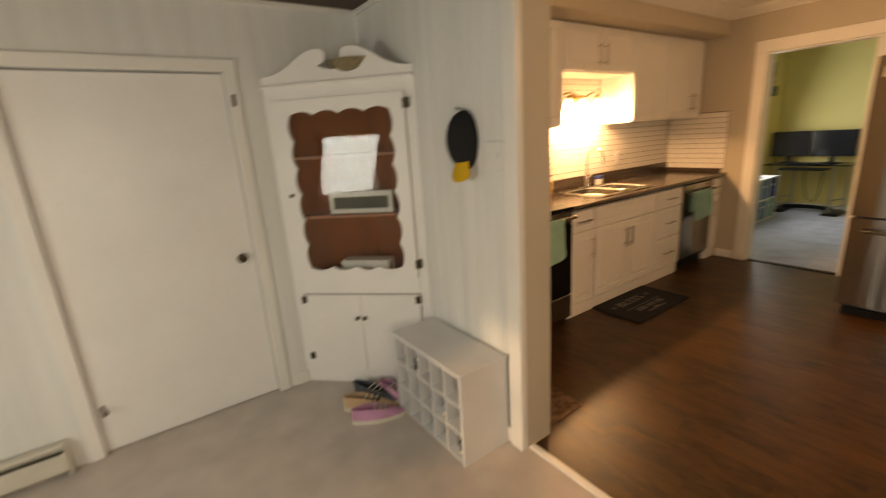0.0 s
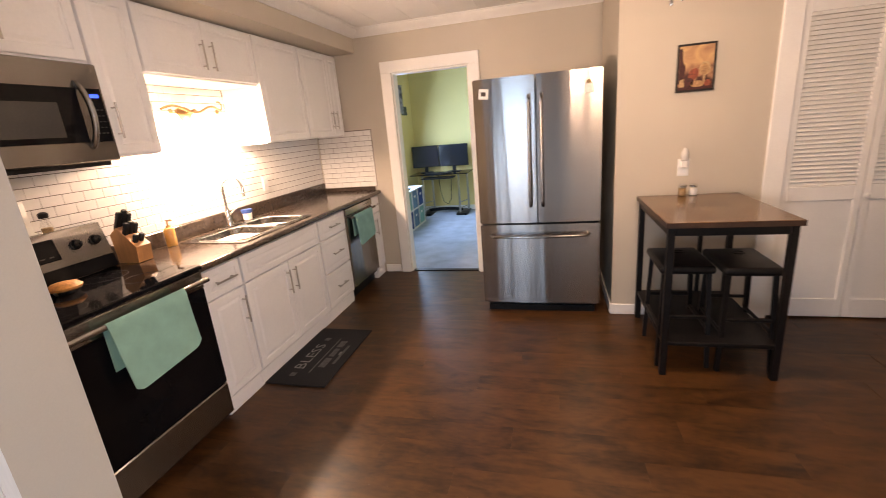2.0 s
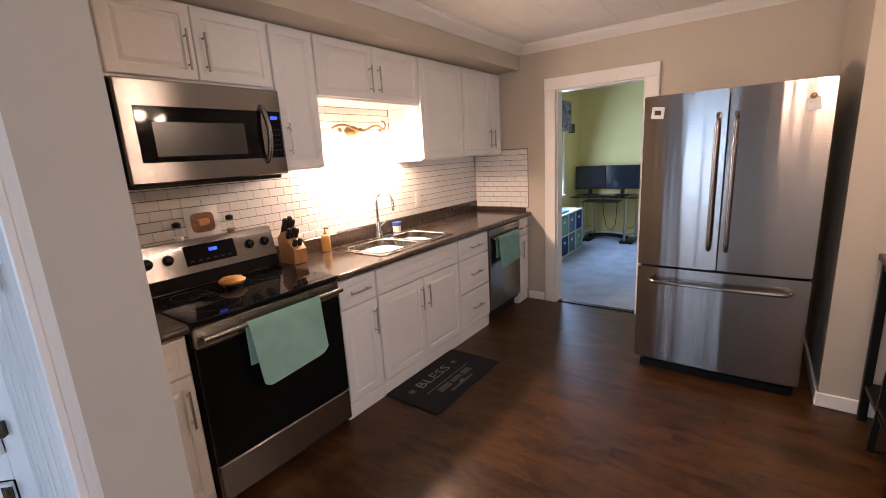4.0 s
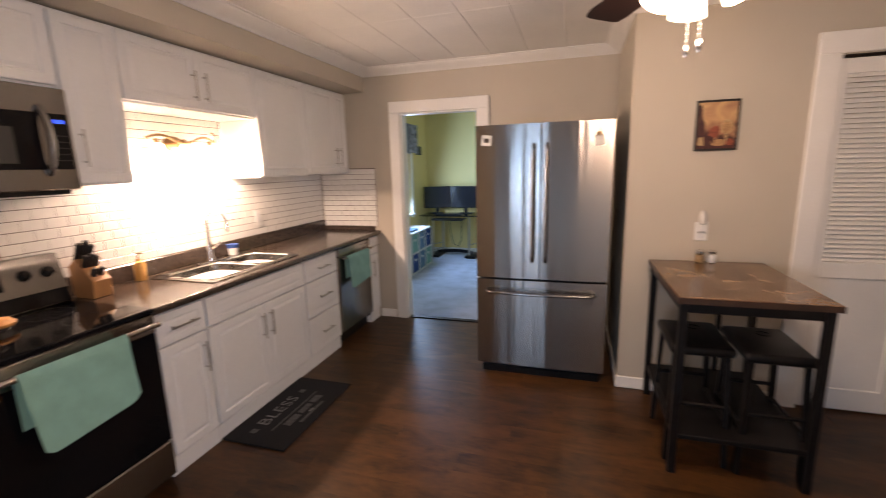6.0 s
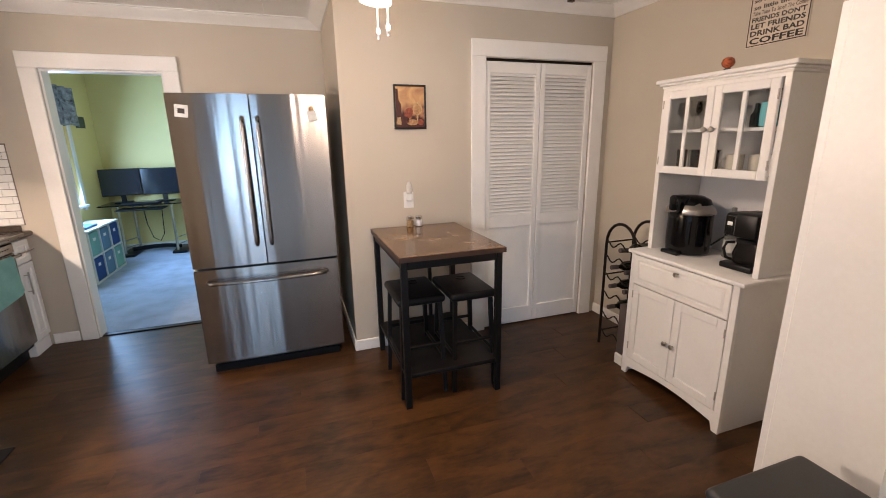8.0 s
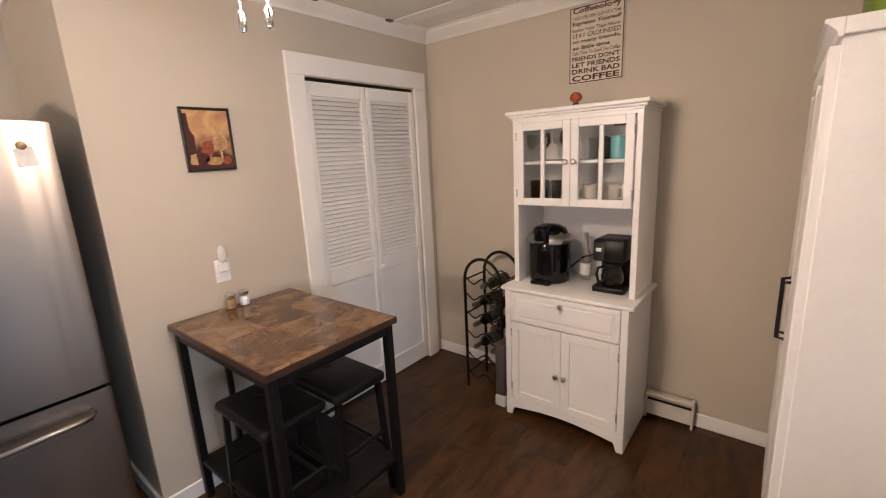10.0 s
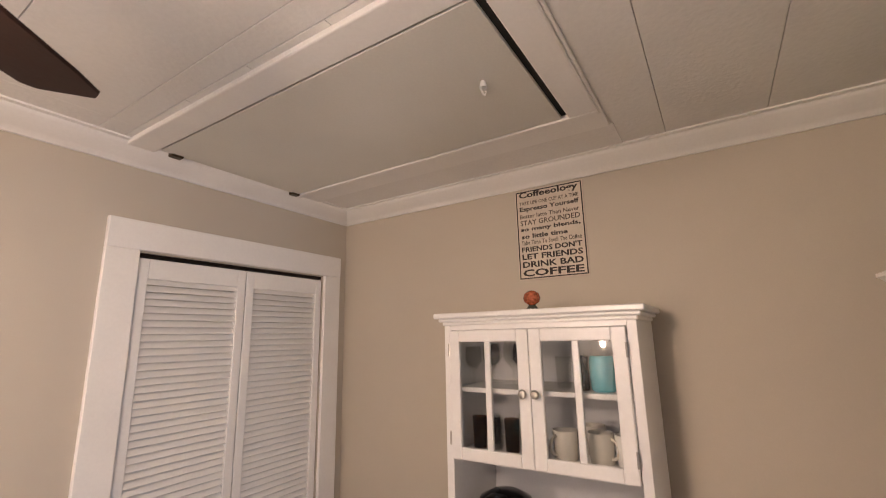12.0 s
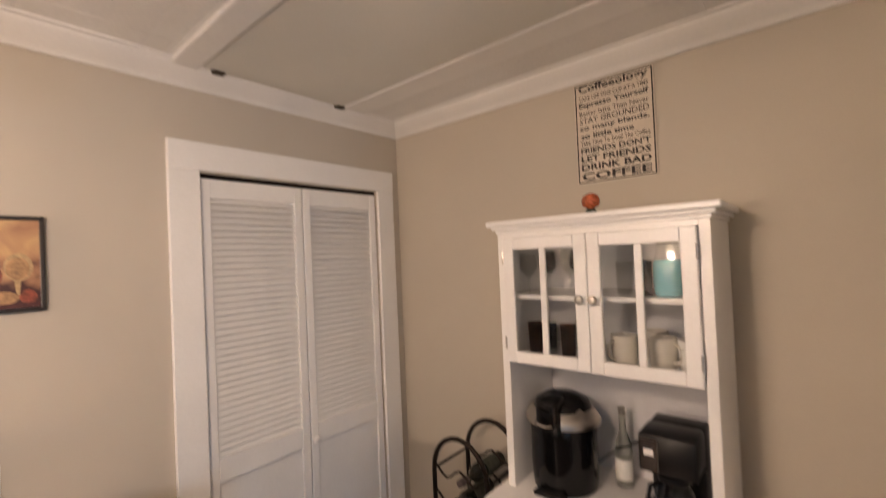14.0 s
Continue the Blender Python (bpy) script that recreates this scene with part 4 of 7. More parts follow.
# ---- dishwasher ----
dw = thing("dishwasher", (0.32, 4.45, 0), "stainless steel built-in dishwasher", "dishwasher")
bmx = bmesh.new()
box(bmx, 0.03, 0.60, 4.16, 4.755, 0.09, 0.872)
part("body", bmx, M_BLACK, dw, "", False)
bmx = bmesh.new()
box(bmx, 0.60, 0.632, 4.164, 4.751, 0.125, 0.80, 0.006)
part("door", bmx, M_STEEL, dw, "brushed steel door", False)
bmx = bmesh.new()
box(bmx, 0.60, 0.635, 4.164, 4.751, 0.803, 0.87, 0.005)
cp = part("control_strip", bmx, M_STEELX, dw, "", False)
for k in range(5):
    bmx = bmesh.new()
    box(bmx, 0.6352, 0.636, 4.56 + 0.03 * k, 4.575 + 0.03 * k, 0.835, 0.842)
    part("button", bmx, M_BLACK, cp, "", False)
bmx = bmesh.new()
rod(bmx, (0.672, 4.19, 0.785), (0.672, 4.73, 0.785), 0.010, seg=12)
for yy in (4.22, 4.70):
    rod(bmx, (0.63, yy, 0.785), (0.672, yy, 0.785), 0.008)
part("handle", bmx, M_STEELX, dw, "steel bar handle")
bmx = bmesh.new()
box(bmx, 0.03, 0.56, 4.165, 4.75, 0.0, 0.09)
part("kick_plate", bmx, M_BLACK, dw, "black kick plate", False)
towel("dish_towel", 4.23, 4.62, 0.672, 0.785, 0.28, 0.18, M_TOWEL2, "teal green towel hung over the dishwasher handle", 0.05)

# ---- wall cabinets ----
UX = 0.32


def wall_cabinet(y0, y1, z0, z1, label, doors):
    c = thing("wall_cabinet", (UX / 2, (y0 + y1) / 2, z0), label, "cabinet", "wall cabinets over the worktop")
    bmx = bmesh.new()
    box(bmx, 0.004, UX, y0 + 0.001, y1 - 0.001, z0, z1)
    part("body", bmx, M_CAB, c, "", False)
    m = facing(UX, 0, 0, 1, 0)
    for a, b, hd, hv in doors:
        d = raised_door(c, "door", a + 0.003, b - 0.003, z0 + 0.012, z1 - 0.012, m, M_CAB)
        if hd == "r":
            bar_handle(d, m, b - 0.04, hv, 0.17)
        elif hd == "l":
            bar_handle(d, m, a + 0.04, hv, 0.17)
    return c


TOP = 2.256
wall_cabinet(1.345, 1.69, 1.49, TOP, "white wall cabinet beside the microwave", [(1.35, 1.685, "", 0)])
wall_cabinet(1.69, 2.445, 1.915, TOP, "white two-door wall cabinet above the microwave", [(1.695, 2.06, "r", 2.05), (2.06, 2.44, "l", 2.05)])
wall_cabinet(2.445, 2.73, 1.49, TOP, "tall narrow white wall cabinet", [(2.45, 2.725, "l", 1.66)])
wall_cabinet(2.73, 3.685, 1.90, TOP, "white two-door wall cabinet over the sink light", [(2.735, 3.205, "r", 2.04), (3.205, 3.68, "l", 2.04)])
wall_cabinet(3.685, 4.285, 1.49, TOP, "white wall cabinet with raised panel door", [(3.69, 4.28, "", 0)])
wall_cabinet(4.285, 4.972, 1.495, TOP, "white two-door wall cabinet at the wall end", [(4.29, 4.76, "r", 1.65), (4.76, 4.965, "l", 1.65)])

# ---- microwave ----
mw = thing("microwave", (0.18, 2.07, 1.465), "stainless over-range microwave with black window", "microwave")
A, B, ZA, ZB = 1.694, 2.441, 1.468, 1.908
bmx = bmesh.new()
box(bmx, 0.005, 0.345, A, B, ZA + 0.01, ZB)
part("body", bmx, M_BLACK, mw, "", False)
bmx = bmesh.new()
box(bmx, 0.03, 0.33, A + 0.02, B - 0.02, ZA - 0.012, ZA + 0.01)
part("vent_base", bmx, M_BLACK, mw, "black vent underside", False)
bmx = bmesh.new()
box(bmx, 0.345, 0.375, A, B, ZA + 0.008, ZB, 0.006)
md = part("door", bmx, M_STEELX, mw, "brushed steel door", False)
bmx = bmesh.new()
box(bmx, 0.3752, 0.378, A + 0.055, 2.315, 1.565, 1.80, 0.001)
wd = part("window", bmx, M_BLACKGLASS, md, "black glass window", False)
bmx = bmesh.new()
box(bmx, 0.3782, 0.379, A + 0.115, 2.22, 1.59, 1.735)
part("window_screen", bmx, mat("dark_mesh_screen", (0.045, 0.045, 0.044), 0.25, var=0.1, bump=0.02), md, "grey mesh screen", False)
bmx = bmesh.new()
box(bmx, 0.3752, 0.378, 2.35, 2.427, 1.565, 1.80, 0.001)
cpn = part("control_panel", bmx, M_BLACKGLASS, mw, "black touch control panel", False)
bmx = bmesh.new()
box(bmx, 0.3782, 0.379, 2.37, 2.41, 1.759, 1.775)
part("display", bmx, M_LED, cpn, "blue clock digits", False)
for r in range(5):
    for c in range(3):
        bmx = bmesh.new()
        box(bmx, 0.3782, 0.3786, 2.363 + c * 0.02, 2.374 + c * 0.02, 1.60 + r * 0.026, 1.606 + r * 0.026)
        part("button_mark", bmx, M_DARKBIN, cpn, "", False)
bmx = bmesh.new()
tube(bmx, [(0.376 + 0.05 * math.sin(k / 10 * math.pi) ** 0.7, 2.325, 1.545 + 0.28 * k / 10) for k in range(11)], 0.013, 10)
part("handle", bmx, M_STEELX, md, "curved steel handle")

# ---- sink light ----
vl = thing("vanity_light", (0.03, 3.27, 1.72), "scrolled bronze three-light fixture, lit, over the sink", "wall light")
bmx = bmesh.new()
lathe(bmx, [(0.065, 0), (0.062, 0.01), (0.045, 0.018), (0.02, 0.024), (0.001, 0.026)], (0, 0, 0), 24, facing(0.010, 3.27, 1.725, 1, 0) @ Matrix.Diagonal((1.15, 0.75, 1, 1)))
part("back_plate", bmx, M_BRONZE, vl)
bmx = bmesh.new()
tube(bmx, [(0.09 + 0.02 * math.sin(k / 20 * math.pi), 3.02 + 0.5 * k / 20, 1.748 + 0.022 * math.sin(k / 20 * math.tau * 1.5)) for k in range(21)], 0.008, 8)
rod(bmx, (0.02, 3.27, 1.728), (0.11, 3.27, 1.745), 0.008)
tube(bmx, [(0.09, 3.52 + 0.03 * math.sin(k * 0.5), 1.745 + 0.03 * (1 - math.cos(k * 0.5))) for k in range(8)], 0.006, 8)
part("scroll_arm", bmx, M_BRONZE, vl)
for yy in (3.07, 3.27, 3.47):
    bmx = bmesh.new()
    lathe(bmx, [(0.018, 0.05), (0.03, 0.04), (0.042, 0.0), (0.062, -0.05), (0.060, -0.05), (0.04, 0.0), (0.028, 0.037)], (0.115, yy, 1.668), 18, None, False)
    part("shade", bmx, M_SHADE2, vl, "lit frosted bell shade")
    bmx = bmesh.new()
    rod(bmx, (0.115, yy, 1.716), (0.105, yy, 1.745), 0.012)
    part("socket", bmx, M_BRONZE, vl)
    lamp("sink_bulb", "POINT", Matrix.Translation((0.115, yy, 1.585)), 42, WARM, 0.03)
bmx = bmesh.new()
box(bmx, 0.011, 0.018, 3.945, 4.015, 1.095, 1.21, 0.003)
ol = single("wall_outlet", bmx, M_PLASTICW, (0.011, 3.98, 1.095), "white double outlet plate on the tiles", "outlet")
for zz in (1.125, 1.165):
    bmx = bmesh.new()
    box(bmx, 0.0182, 0.0195, 3.962, 3.998, zz, zz + 0.03, 0.002)
    part("socket", bmx, M_CUBEW, ol, "", False)

# ---- floor mat ----
mt = thing("kitchen_mat", (0.80, 3.18, 0.0), "charcoal rubber kitchen mat with worn white print", "mat")
bmx = bmesh.new()
box(bmx, 0.58, 1.03, 2.79, 3.56, 0.0005, 0.012, 0.005)
part("mat", bmx, M_MAT, mt, "", False)
mm = Matrix(((0, -1, 0, 0.0), (1, 0, 0, 0), (0, 0, 1, 0.0128), (0, 0, 0, 1)))
words("BLESS", M_MATTEXT, Matrix.Translation((0.775, 2.97, 0)) @ mm, 0.33, 0.075, "lettering", mt, "worn white lettering")
for a, b, c, d in ((2.93, 3.40, 0.835, 0.845), (3.0, 3.12, 0.865, 0.915), (3.14, 3.25, 0.87, 0.91), (3.27, 3.36, 0.865, 0.915), (3.05, 3.30, 0.945, 0.965), (2.88, 2.92, 0.72, 0.76), (3.36, 3.40, 0.72, 0.76)):
    bmx = bmesh.new()
    box(bmx, c, d, a, b, 0.0122, 0.0128)
    part("print_bar", bmx, M_MATTEXT2, mt, "faded grey print", False)
bmx = bmesh.new()
box(bmx, 0.93, 0.95, 3.17, 3.21, 0.0122, 0.0128)
part("print_mark", bmx, M_MATTEXT, mt, "", False)

# ---- refrigerator ----
fr = thing("refrigerator", (2.31, 4.4, 0), "stainless french-door refrigerator with bottom freezer", "refrigerator")
FXA, FXB, FY = 1.868, 2.758, 3.98
bmx = bmesh.new()
box(bmx, FXA + 0.006, FXB - 0.006, FY + 0.085, 4.82, 0.05, 1.775, 0.004)
part("body", bmx, mat("grey_fridge_side", (0.10, 0.10, 0.105), 0.45, var=0.08), fr, "dark grey side casing", False)


def fridge_door(x0, x1, z0, z1, name):
    """A door with a gently bowed front."""
    bmx = bmesh.new()
    n = 10
    out = [(x0, FY + 0.08)] + [(x0 + (x1 - x0) * k / n, FY + 0.009 - 0.009 * math.sin(math.pi * (FXA - (x0 + (x1 - x0) * k / n)) / (FXA - FXB))) for k in range(n + 1)] + [(x1, FY + 0.08)]
    prism(bmx, out, z1 - z0, Matrix.Translation((0, 0, z0)))
    es = [e for e in bmx.edges if abs(e.verts[0].co.z - e.verts[1].co.z) < 1e-5]
    bmesh.ops.bevel(bmx, geom=es, offset=0.004, segments=2, affect="EDGES")
    return part(name, bmx, M_STEEL, fr, "brushed steel door")


dl = fridge_door(FXA, 2.306, 0.745, 1.80, "door")
dr = fridge_door(2.314, FXB, 0.745, 1.80, "door")
dz = fridge_door(FXA, FXB, 0.085, 0.73, "freezer_drawer")
for d, xx, in ((dl, 2.262), (dr, 2.350)):
    bmx = bmesh.new()
    tube(bmx, [(xx, FY - 0.012, 0.875), (xx, FY - 0.05, 0.90)] + [(xx, FY - 0.055 - 0.008 * math.sin(k / 8 * math.pi), 0.92 + 0.70 * k / 8) for k in range(9)] + [(xx, FY - 0.05, 1.64), (xx, FY - 0.012, 1.665)], 0.012, 10)
    part("handle", bmx, M_STEELX, d, "steel bar handle")
bmx = bmesh.new()
tube(bmx, [(1.945, FY - 0.01, 0.652), (1.965, FY - 0.05, 0.652)] + [(1.985 + 0.65 * k / 8, FY - 0.058 - 0.006 * math.sin(k / 8 * math.pi), 0.652 - 0.004 * math.sin(k / 8 * math.pi)) for k in range(9)] + [(2.66, FY - 0.05, 0.652), (2.68, FY - 0.01, 0.652)], 0.012, 10)
part("handle", bmx, M_STEELX, dz, "steel bar handle")
bmx = bmesh.new()
box(bmx, FXA + 0.03, FXB - 0.03, FY + 0.05, 4.78, 0.0, 0.05)
part("base_grille", bmx, M_BLACK, fr, "black base grille", False)
for xx in (FXA + 0.02, FXB - 0.10):
    bmx = bmesh.new()
    box(bmx, xx, xx + 0.08, FY + 0.09, FY + 0.19, 1.776, 1.80, 0.006)
    part("hinge_cover", bmx, M_DARKBIN, fr, "", False)
mg = thing("fridge_magnet", (1.945, FY - 0.002, 1.70), "white paper magnet on the refrigerator door", "magnet")
bmx = bmesh.new()
box(bmx, -0.035, 0.035, -0.035, 0.035, 0, 0.004, 0.002, facing(1.945, FY + 0.006, 1.70, 0, -1) @ pose(0, 0, 0, 0, 0, -6))
part("card", bmx, M_PAPER, mg, "", False)
bmx = bmesh.new()
box(bmx, -0.018, 0.018, -0.014, 0.014, 0.0042, 0.005, 0, facing(1.945, FY + 0.006, 1.70, 0, -1) @ pose(0, 0, 0, 0, 0, -6))
part("print", bmx, M_INK2, mg, "", False)
mg = thing("fridge_magnet", (2.672, FY, 1.68), "gold and white photo magnet on the refrigerator door", "magnet")
bmx = bmesh.new()
box(bmx, -0.028, 0.028, -0.038, 0.028, 0, 0.005, 0.002, facing(2.672, FY + 0.006, 1.68, 0, -1) @ pose(0, 0, 0, 0, 0, 8))
part("card", bmx, M_PAPER, mg, "", False)
bmx = bmesh.new()
lathe(bmx, [(0.016, 0), (0.014, 0.008), (0.002, 0.011)], (0, 0, 0), 10, facing(2.668, FY + 0.001, 1.715, 0, -1))
part("ornament", bmx, M_BRONZE, mg, "gold ornament")

# ---- closet bifold doors ----
cd = tagged(new("door_1"), "white louvred bifold closet door, closed", "door", "", "structure")
cd.location = (4.335, 4.03, 0)
ORIGIN[cd.name] = (4.335, 4.03, 0)
for x0, x1 in ((3.886, 4.332), (4.338, 4.784)):
    m = facing(0, 4.034, 0, 0, -1)
    bmx = bmesh.new()
    for r in ((x0, x0 + 0.038, 0.012, 2.05), (x1 - 0.038, x1, 0.012, 2.05), (x0 + 0.038, x1 - 0.038, 0.012, 0.145), (x0 + 0.038, x1 - 0.038, 0.835, 0.93), (x0 + 0.038, x1 - 0.038, 1.972, 2.05)):
        box(bmx, *r, 0, 0.03, 0.002, m)
    leaf = part("door_leaf", bmx, M_WHITE, cd, "", False)
    bmx = bmesh.new()
    box(bmx, x0 + 0.036, x1 - 0.036, 0.143, 0.837, 0.006, 0.018, 0, m)
    part("lower_panel", bmx, M_WHITE, leaf, "", False)
    lm = None
    zz = 0.945
    while zz < 1.974:
        if lm is None:
            bmx = bmesh.new()
            box(bmx, -0.185, 0.185, -0.0165, 0.0165, -0.0025, 0.0025, 0.001)
            lm = finish(bmx, "slat", M_WHITE)
        o = new("slat", lm)
        o.parent = leaf
        o.matrix_basis = Matrix.Translation(-Vector(ORIGIN[cd.name])) @ m @ Matrix.Translation(((x0 + x1) / 2, zz, 0.016)) @ pose(0, 0, 0, -41, 0, 0)
        zz += 0.0268
kd = facing(0, 4.003, 0, 0, -1)
knob(cd, kd, 4.352, 0.865, 0, 0.017, M_WHITE, "white wooden knob")
bmx = bmesh.new()
box(bmx, 3.882, 4.788, 4.012, 4.034, 2.056, 2.074)
part("track", bmx, M_IRON, cd, "dark head track", False)

# ---- picture, outlet, night light ----
pf = thing("framed_picture", (3.316, 3.985, 1.73), "black-framed amber still-life print on the wall", "picture")
m = facing(3.204, 3.997, 1.587, 0, -1)
bmx = bmesh.new()
for r in ((0, 0.224, 0, 0.012), (0, 0.224, 0.276, 0.288), (0, 0.012, 0.012, 0.276), (0.212, 0.224, 0.012, 0.276)):
    box(bmx, *r, 0, 0.018, 0.002, m)
part("frame", bmx, M_FRAMEBLK, pf, "", False)
bmx = bmesh.new()
box(bmx, 0.011, 0.213, 0.011, 0.277, 0, 0.010, 0, m)
part("print", bmx, M_PAINTING, pf, "amber still-life print", False)
PM = m


def blot(outline, material, lift, label):
    bx_ = bmesh.new()
    prism(bx_, outline, 0.0004, PM @ Matrix.Translation((0, 0, 0.0102 + lift)))
    part("painted_shape", bx_, material, pf, label, False)


def oval(cx, cy, rx, ry, n=18, lean=0.0):
    return [(cx + rx * math.cos(k * math.tau / n) + lean * ry * math.sin(k * math.tau / n), cy + ry * math.sin(k * math.tau / n)) for k in range(n)]


P_DK = mat("print_deep_red", (0.07, 0.015, 0.012), 0.4, var=0.5, scale=60)
P_RED = mat("print_brick_red", (0.26, 0.06, 0.03), 0.4, var=0.5, scale=60)
P_PALE = mat("print_pale_cream", (0.47, 0.32, 0.16), 0.4, var=0.3, scale=60)
P_TAN = mat("print_tan", (0.42, 0.24, 0.11), 0.4, var=0.5, scale=50)
blot([(0.014, 0.26), (0.03, 0.262), (0.034, 0.19), (0.05, 0.16), (0.052, 0.06), (0.014, 0.05)], P_DK, 0.0, "dark bottle shape")
blot(oval(0.165, 0.135, 0.032, 0.042), P_PALE, 0.0, "pale glass shape")
blot(oval(0.163, 0.130, 0.026, 0.034), P_TAN, 0.0006, "wine in the glass")
blot([(0.155, 0.095), (0.170, 0.095), (0.166, 0.05), (0.185, 0.042), (0.14, 0.042), (0.160, 0.05)], P_PALE, 0.0, "glass stem shape")
blot(oval(0.10, 0.105, 0.030, 0.036, 18, 0.2), P_RED, 0.0006, "red fruit shape")
blot(oval(0.075, 0.06, 0.030, 0.024), P_DK, 0.0012, "dark fruit shape")
blot(oval(0.125, 0.045, 0.042, 0.020), P_TAN, 0.0012, "bread shape")
blot([(0.02, 0.015), (0.02, 0.075), (0.045, 0.08), (0.05, 0.015)], P_PALE, 0.0016, "pale candle shape")
blot([(0.014, 0.013), (0.21, 0.013), (0.21, 0.03), (0.12, 0.026), (0.014, 0.032)], P_DK, 0.0020, "dark table edge")
blot(oval(0.185, 0.045, 0.020, 0.022), P_RED, 0.0016, "red fruit shape")

wo = thing("wall_outlet", (3.285, 3.995, 1.10), "white outlet with plug-in night light above the table", "outlet")
m = facing(3.285, 3.999, 1.10, 0, -1)
bmx = bmesh.new()
box(bmx, -0.036, 0.036, -0.058, 0.058, 0, 0.006, 0.003, m)
part("plate", bmx, M_PLASTICW, wo, "", False)
bmx = bmesh.new()
box(bmx, -0.018, 0.018, -0.04, -0.008, 0.006, 0.008, 0.002, m)
part("socket", bmx, M_CUBEW, wo, "", False)
bmx = bmesh.new()
box(bmx, -0.022, 0.022, -0.002, 0.05, 0.006, 0.03, 0.006, m)
nl = part("night_light", bmx, M_PLASTICW, wo, "", False)
bmx = bmesh.new()
lathe(bmx, [(0.018, 0), (0.024, 0.02), (0.022, 0.05), (0.012, 0.075), (0.002, 0.082)], (3.285, 3.975, 1.152), 16)
part("glass_shade", bmx, M_PALEGLASS, nl, "clear glass shade")

# ---- table ----
tb = thing("bar_table", (3.31, 3.57, 0), "brown marbled bar table on a black steel frame", "table")
TX0, TX1, TY0, TY1 = 3.0, 3.625, 3.145, 3.98
bmx = bmesh.new()
box(bmx, TX0, TX1, TY0, TY1, 0.888, 0.917, 0.003)
part("tabletop", bmx, M_TABLE, tb, "brown marbled tabletop", False)
M_EDGE = mat("dark_brown_edge_band", (0.045, 0.022, 0.013), 0.4, var=0.35, scale=18)
for r in ((TX0 - 0.002, TX1 + 0.002, TY0 - 0.002, TY0), (TX0 - 0.002, TX0, TY0, TY1), (TX1, TX1 + 0.002, TY0, TY1)):
    bmx = bmesh.new()
    box(bmx, *r, 0.887, 0.9155)
    part("edge_band", bmx, M_EDGE, tb, "dark edge band", False)
LG = [(TX0 + 0.012, TY0 + 0.012), (TX1 - 0.05, TY0 + 0.012), (TX0 + 0.012, TY1 - 0.05), (TX1 - 0.05, TY1 - 0.05)]
for a, b in LG:
    bmx = bmesh.new()
    box(bmx, a, a + 0.036, b, b + 0.036, 0, 0.887, 0.003)
    part("leg", bmx, M_BLACKMETAL, tb, "", False)
for r in ((TX0 + 0.048, TX1 - 0.05, TY0 + 0.016, TY0 + 0.044), (TX0 + 0.048, TX1 - 0.05, TY1 - 0.046, TY1 - 0.018), (TX0 + 0.016, TX0 + 0.044, TY0 + 0.048, TY1 - 0.05), (TX1 - 0.046, TX1 - 0.018, TY0 + 0.048, TY1 - 0.05)):
    bmx = bmesh.new()
    box(bmx, *r, 0.84, 0.887, 0.003)
    part("apron_rail", bmx, M_BLACKMETAL, tb, "", False)
bmx = bmesh.new()
box(bmx, TX0 + 0.02, TX1 - 0.02, TY0 + 0.02, TY1 - 0.02, 0.19, 0.215, 0.003)
part("lower_shelf", bmx, M_BLACKMETAL, tb, "black lower shelf", False)
for xx in (3.20, 3.40):
    bmx = bmesh.new()
    box(bmx, xx, xx + 0.025, TY1 - 0.044, TY1 - 0.02, 0.215, 0.84, 0.002)
    part("back_bar", bmx, M_BLACKMETAL, tb, "", False)


def stool(x, y):
    st = thing("bar_stool", (x, y, 0), "black backless bar stool with padded vinyl seat", "stool", "stools under the table")
    bmx = bmesh.new()
    box(bmx, x - 0.145, x + 0.145, y - 0.20, y + 0.20, 0.585, 0.635, 0.022, None, 4)
    seat = part("seat", bmx, M_VINYLSEAT, st, "padded black vinyl seat")
    # thin raised ring on the seat top, in the seat's own vinyl
    bmx = bmesh.new()
    tube(bmx, [(x + 0.03 * math.cos(k * math.tau / 16) + 0.02, y + 0.03 * math.sin(k * math.tau / 16) + 0.09, 0.6355) for k in range(16)], 0.004, 6, True)
    part("seat_ring", bmx, M_VINYLSEAT, seat)
    for sx in (-1, 1):
        for sy in (-1, 1):
            bmx = bmesh.new()
            p1, p0 = Vector((x + sx * 0.115, y + sy * 0.165, 0.585)), Vector((x + sx * 0.135, y + sy * 0.19, 0))
            rod(bmx, p0, p1, 0.017, 0.017, 4)
            part("leg", bmx, M_BLACKMETAL, st, "", False)
    for sx in (-1, 1):
        bmx = bmesh.new()
        rod(bmx, (x + sx * 0.128, y - 0.178, 0.24), (x + sx * 0.128, y + 0.178, 0.24), 0.011, seg=6)
        part("stretcher", bmx, M_BLACKMETAL, st)
    for sy in (-1, 1):
        bmx = bmesh.new()
        rod(bmx, (x - 0.125, y + sy * 0.178, 0.32), (x + 0.125, y + sy * 0.178, 0.32), 0.011, seg=6)
        part("stretcher", bmx, M_BLACKMETAL, st)
    return st


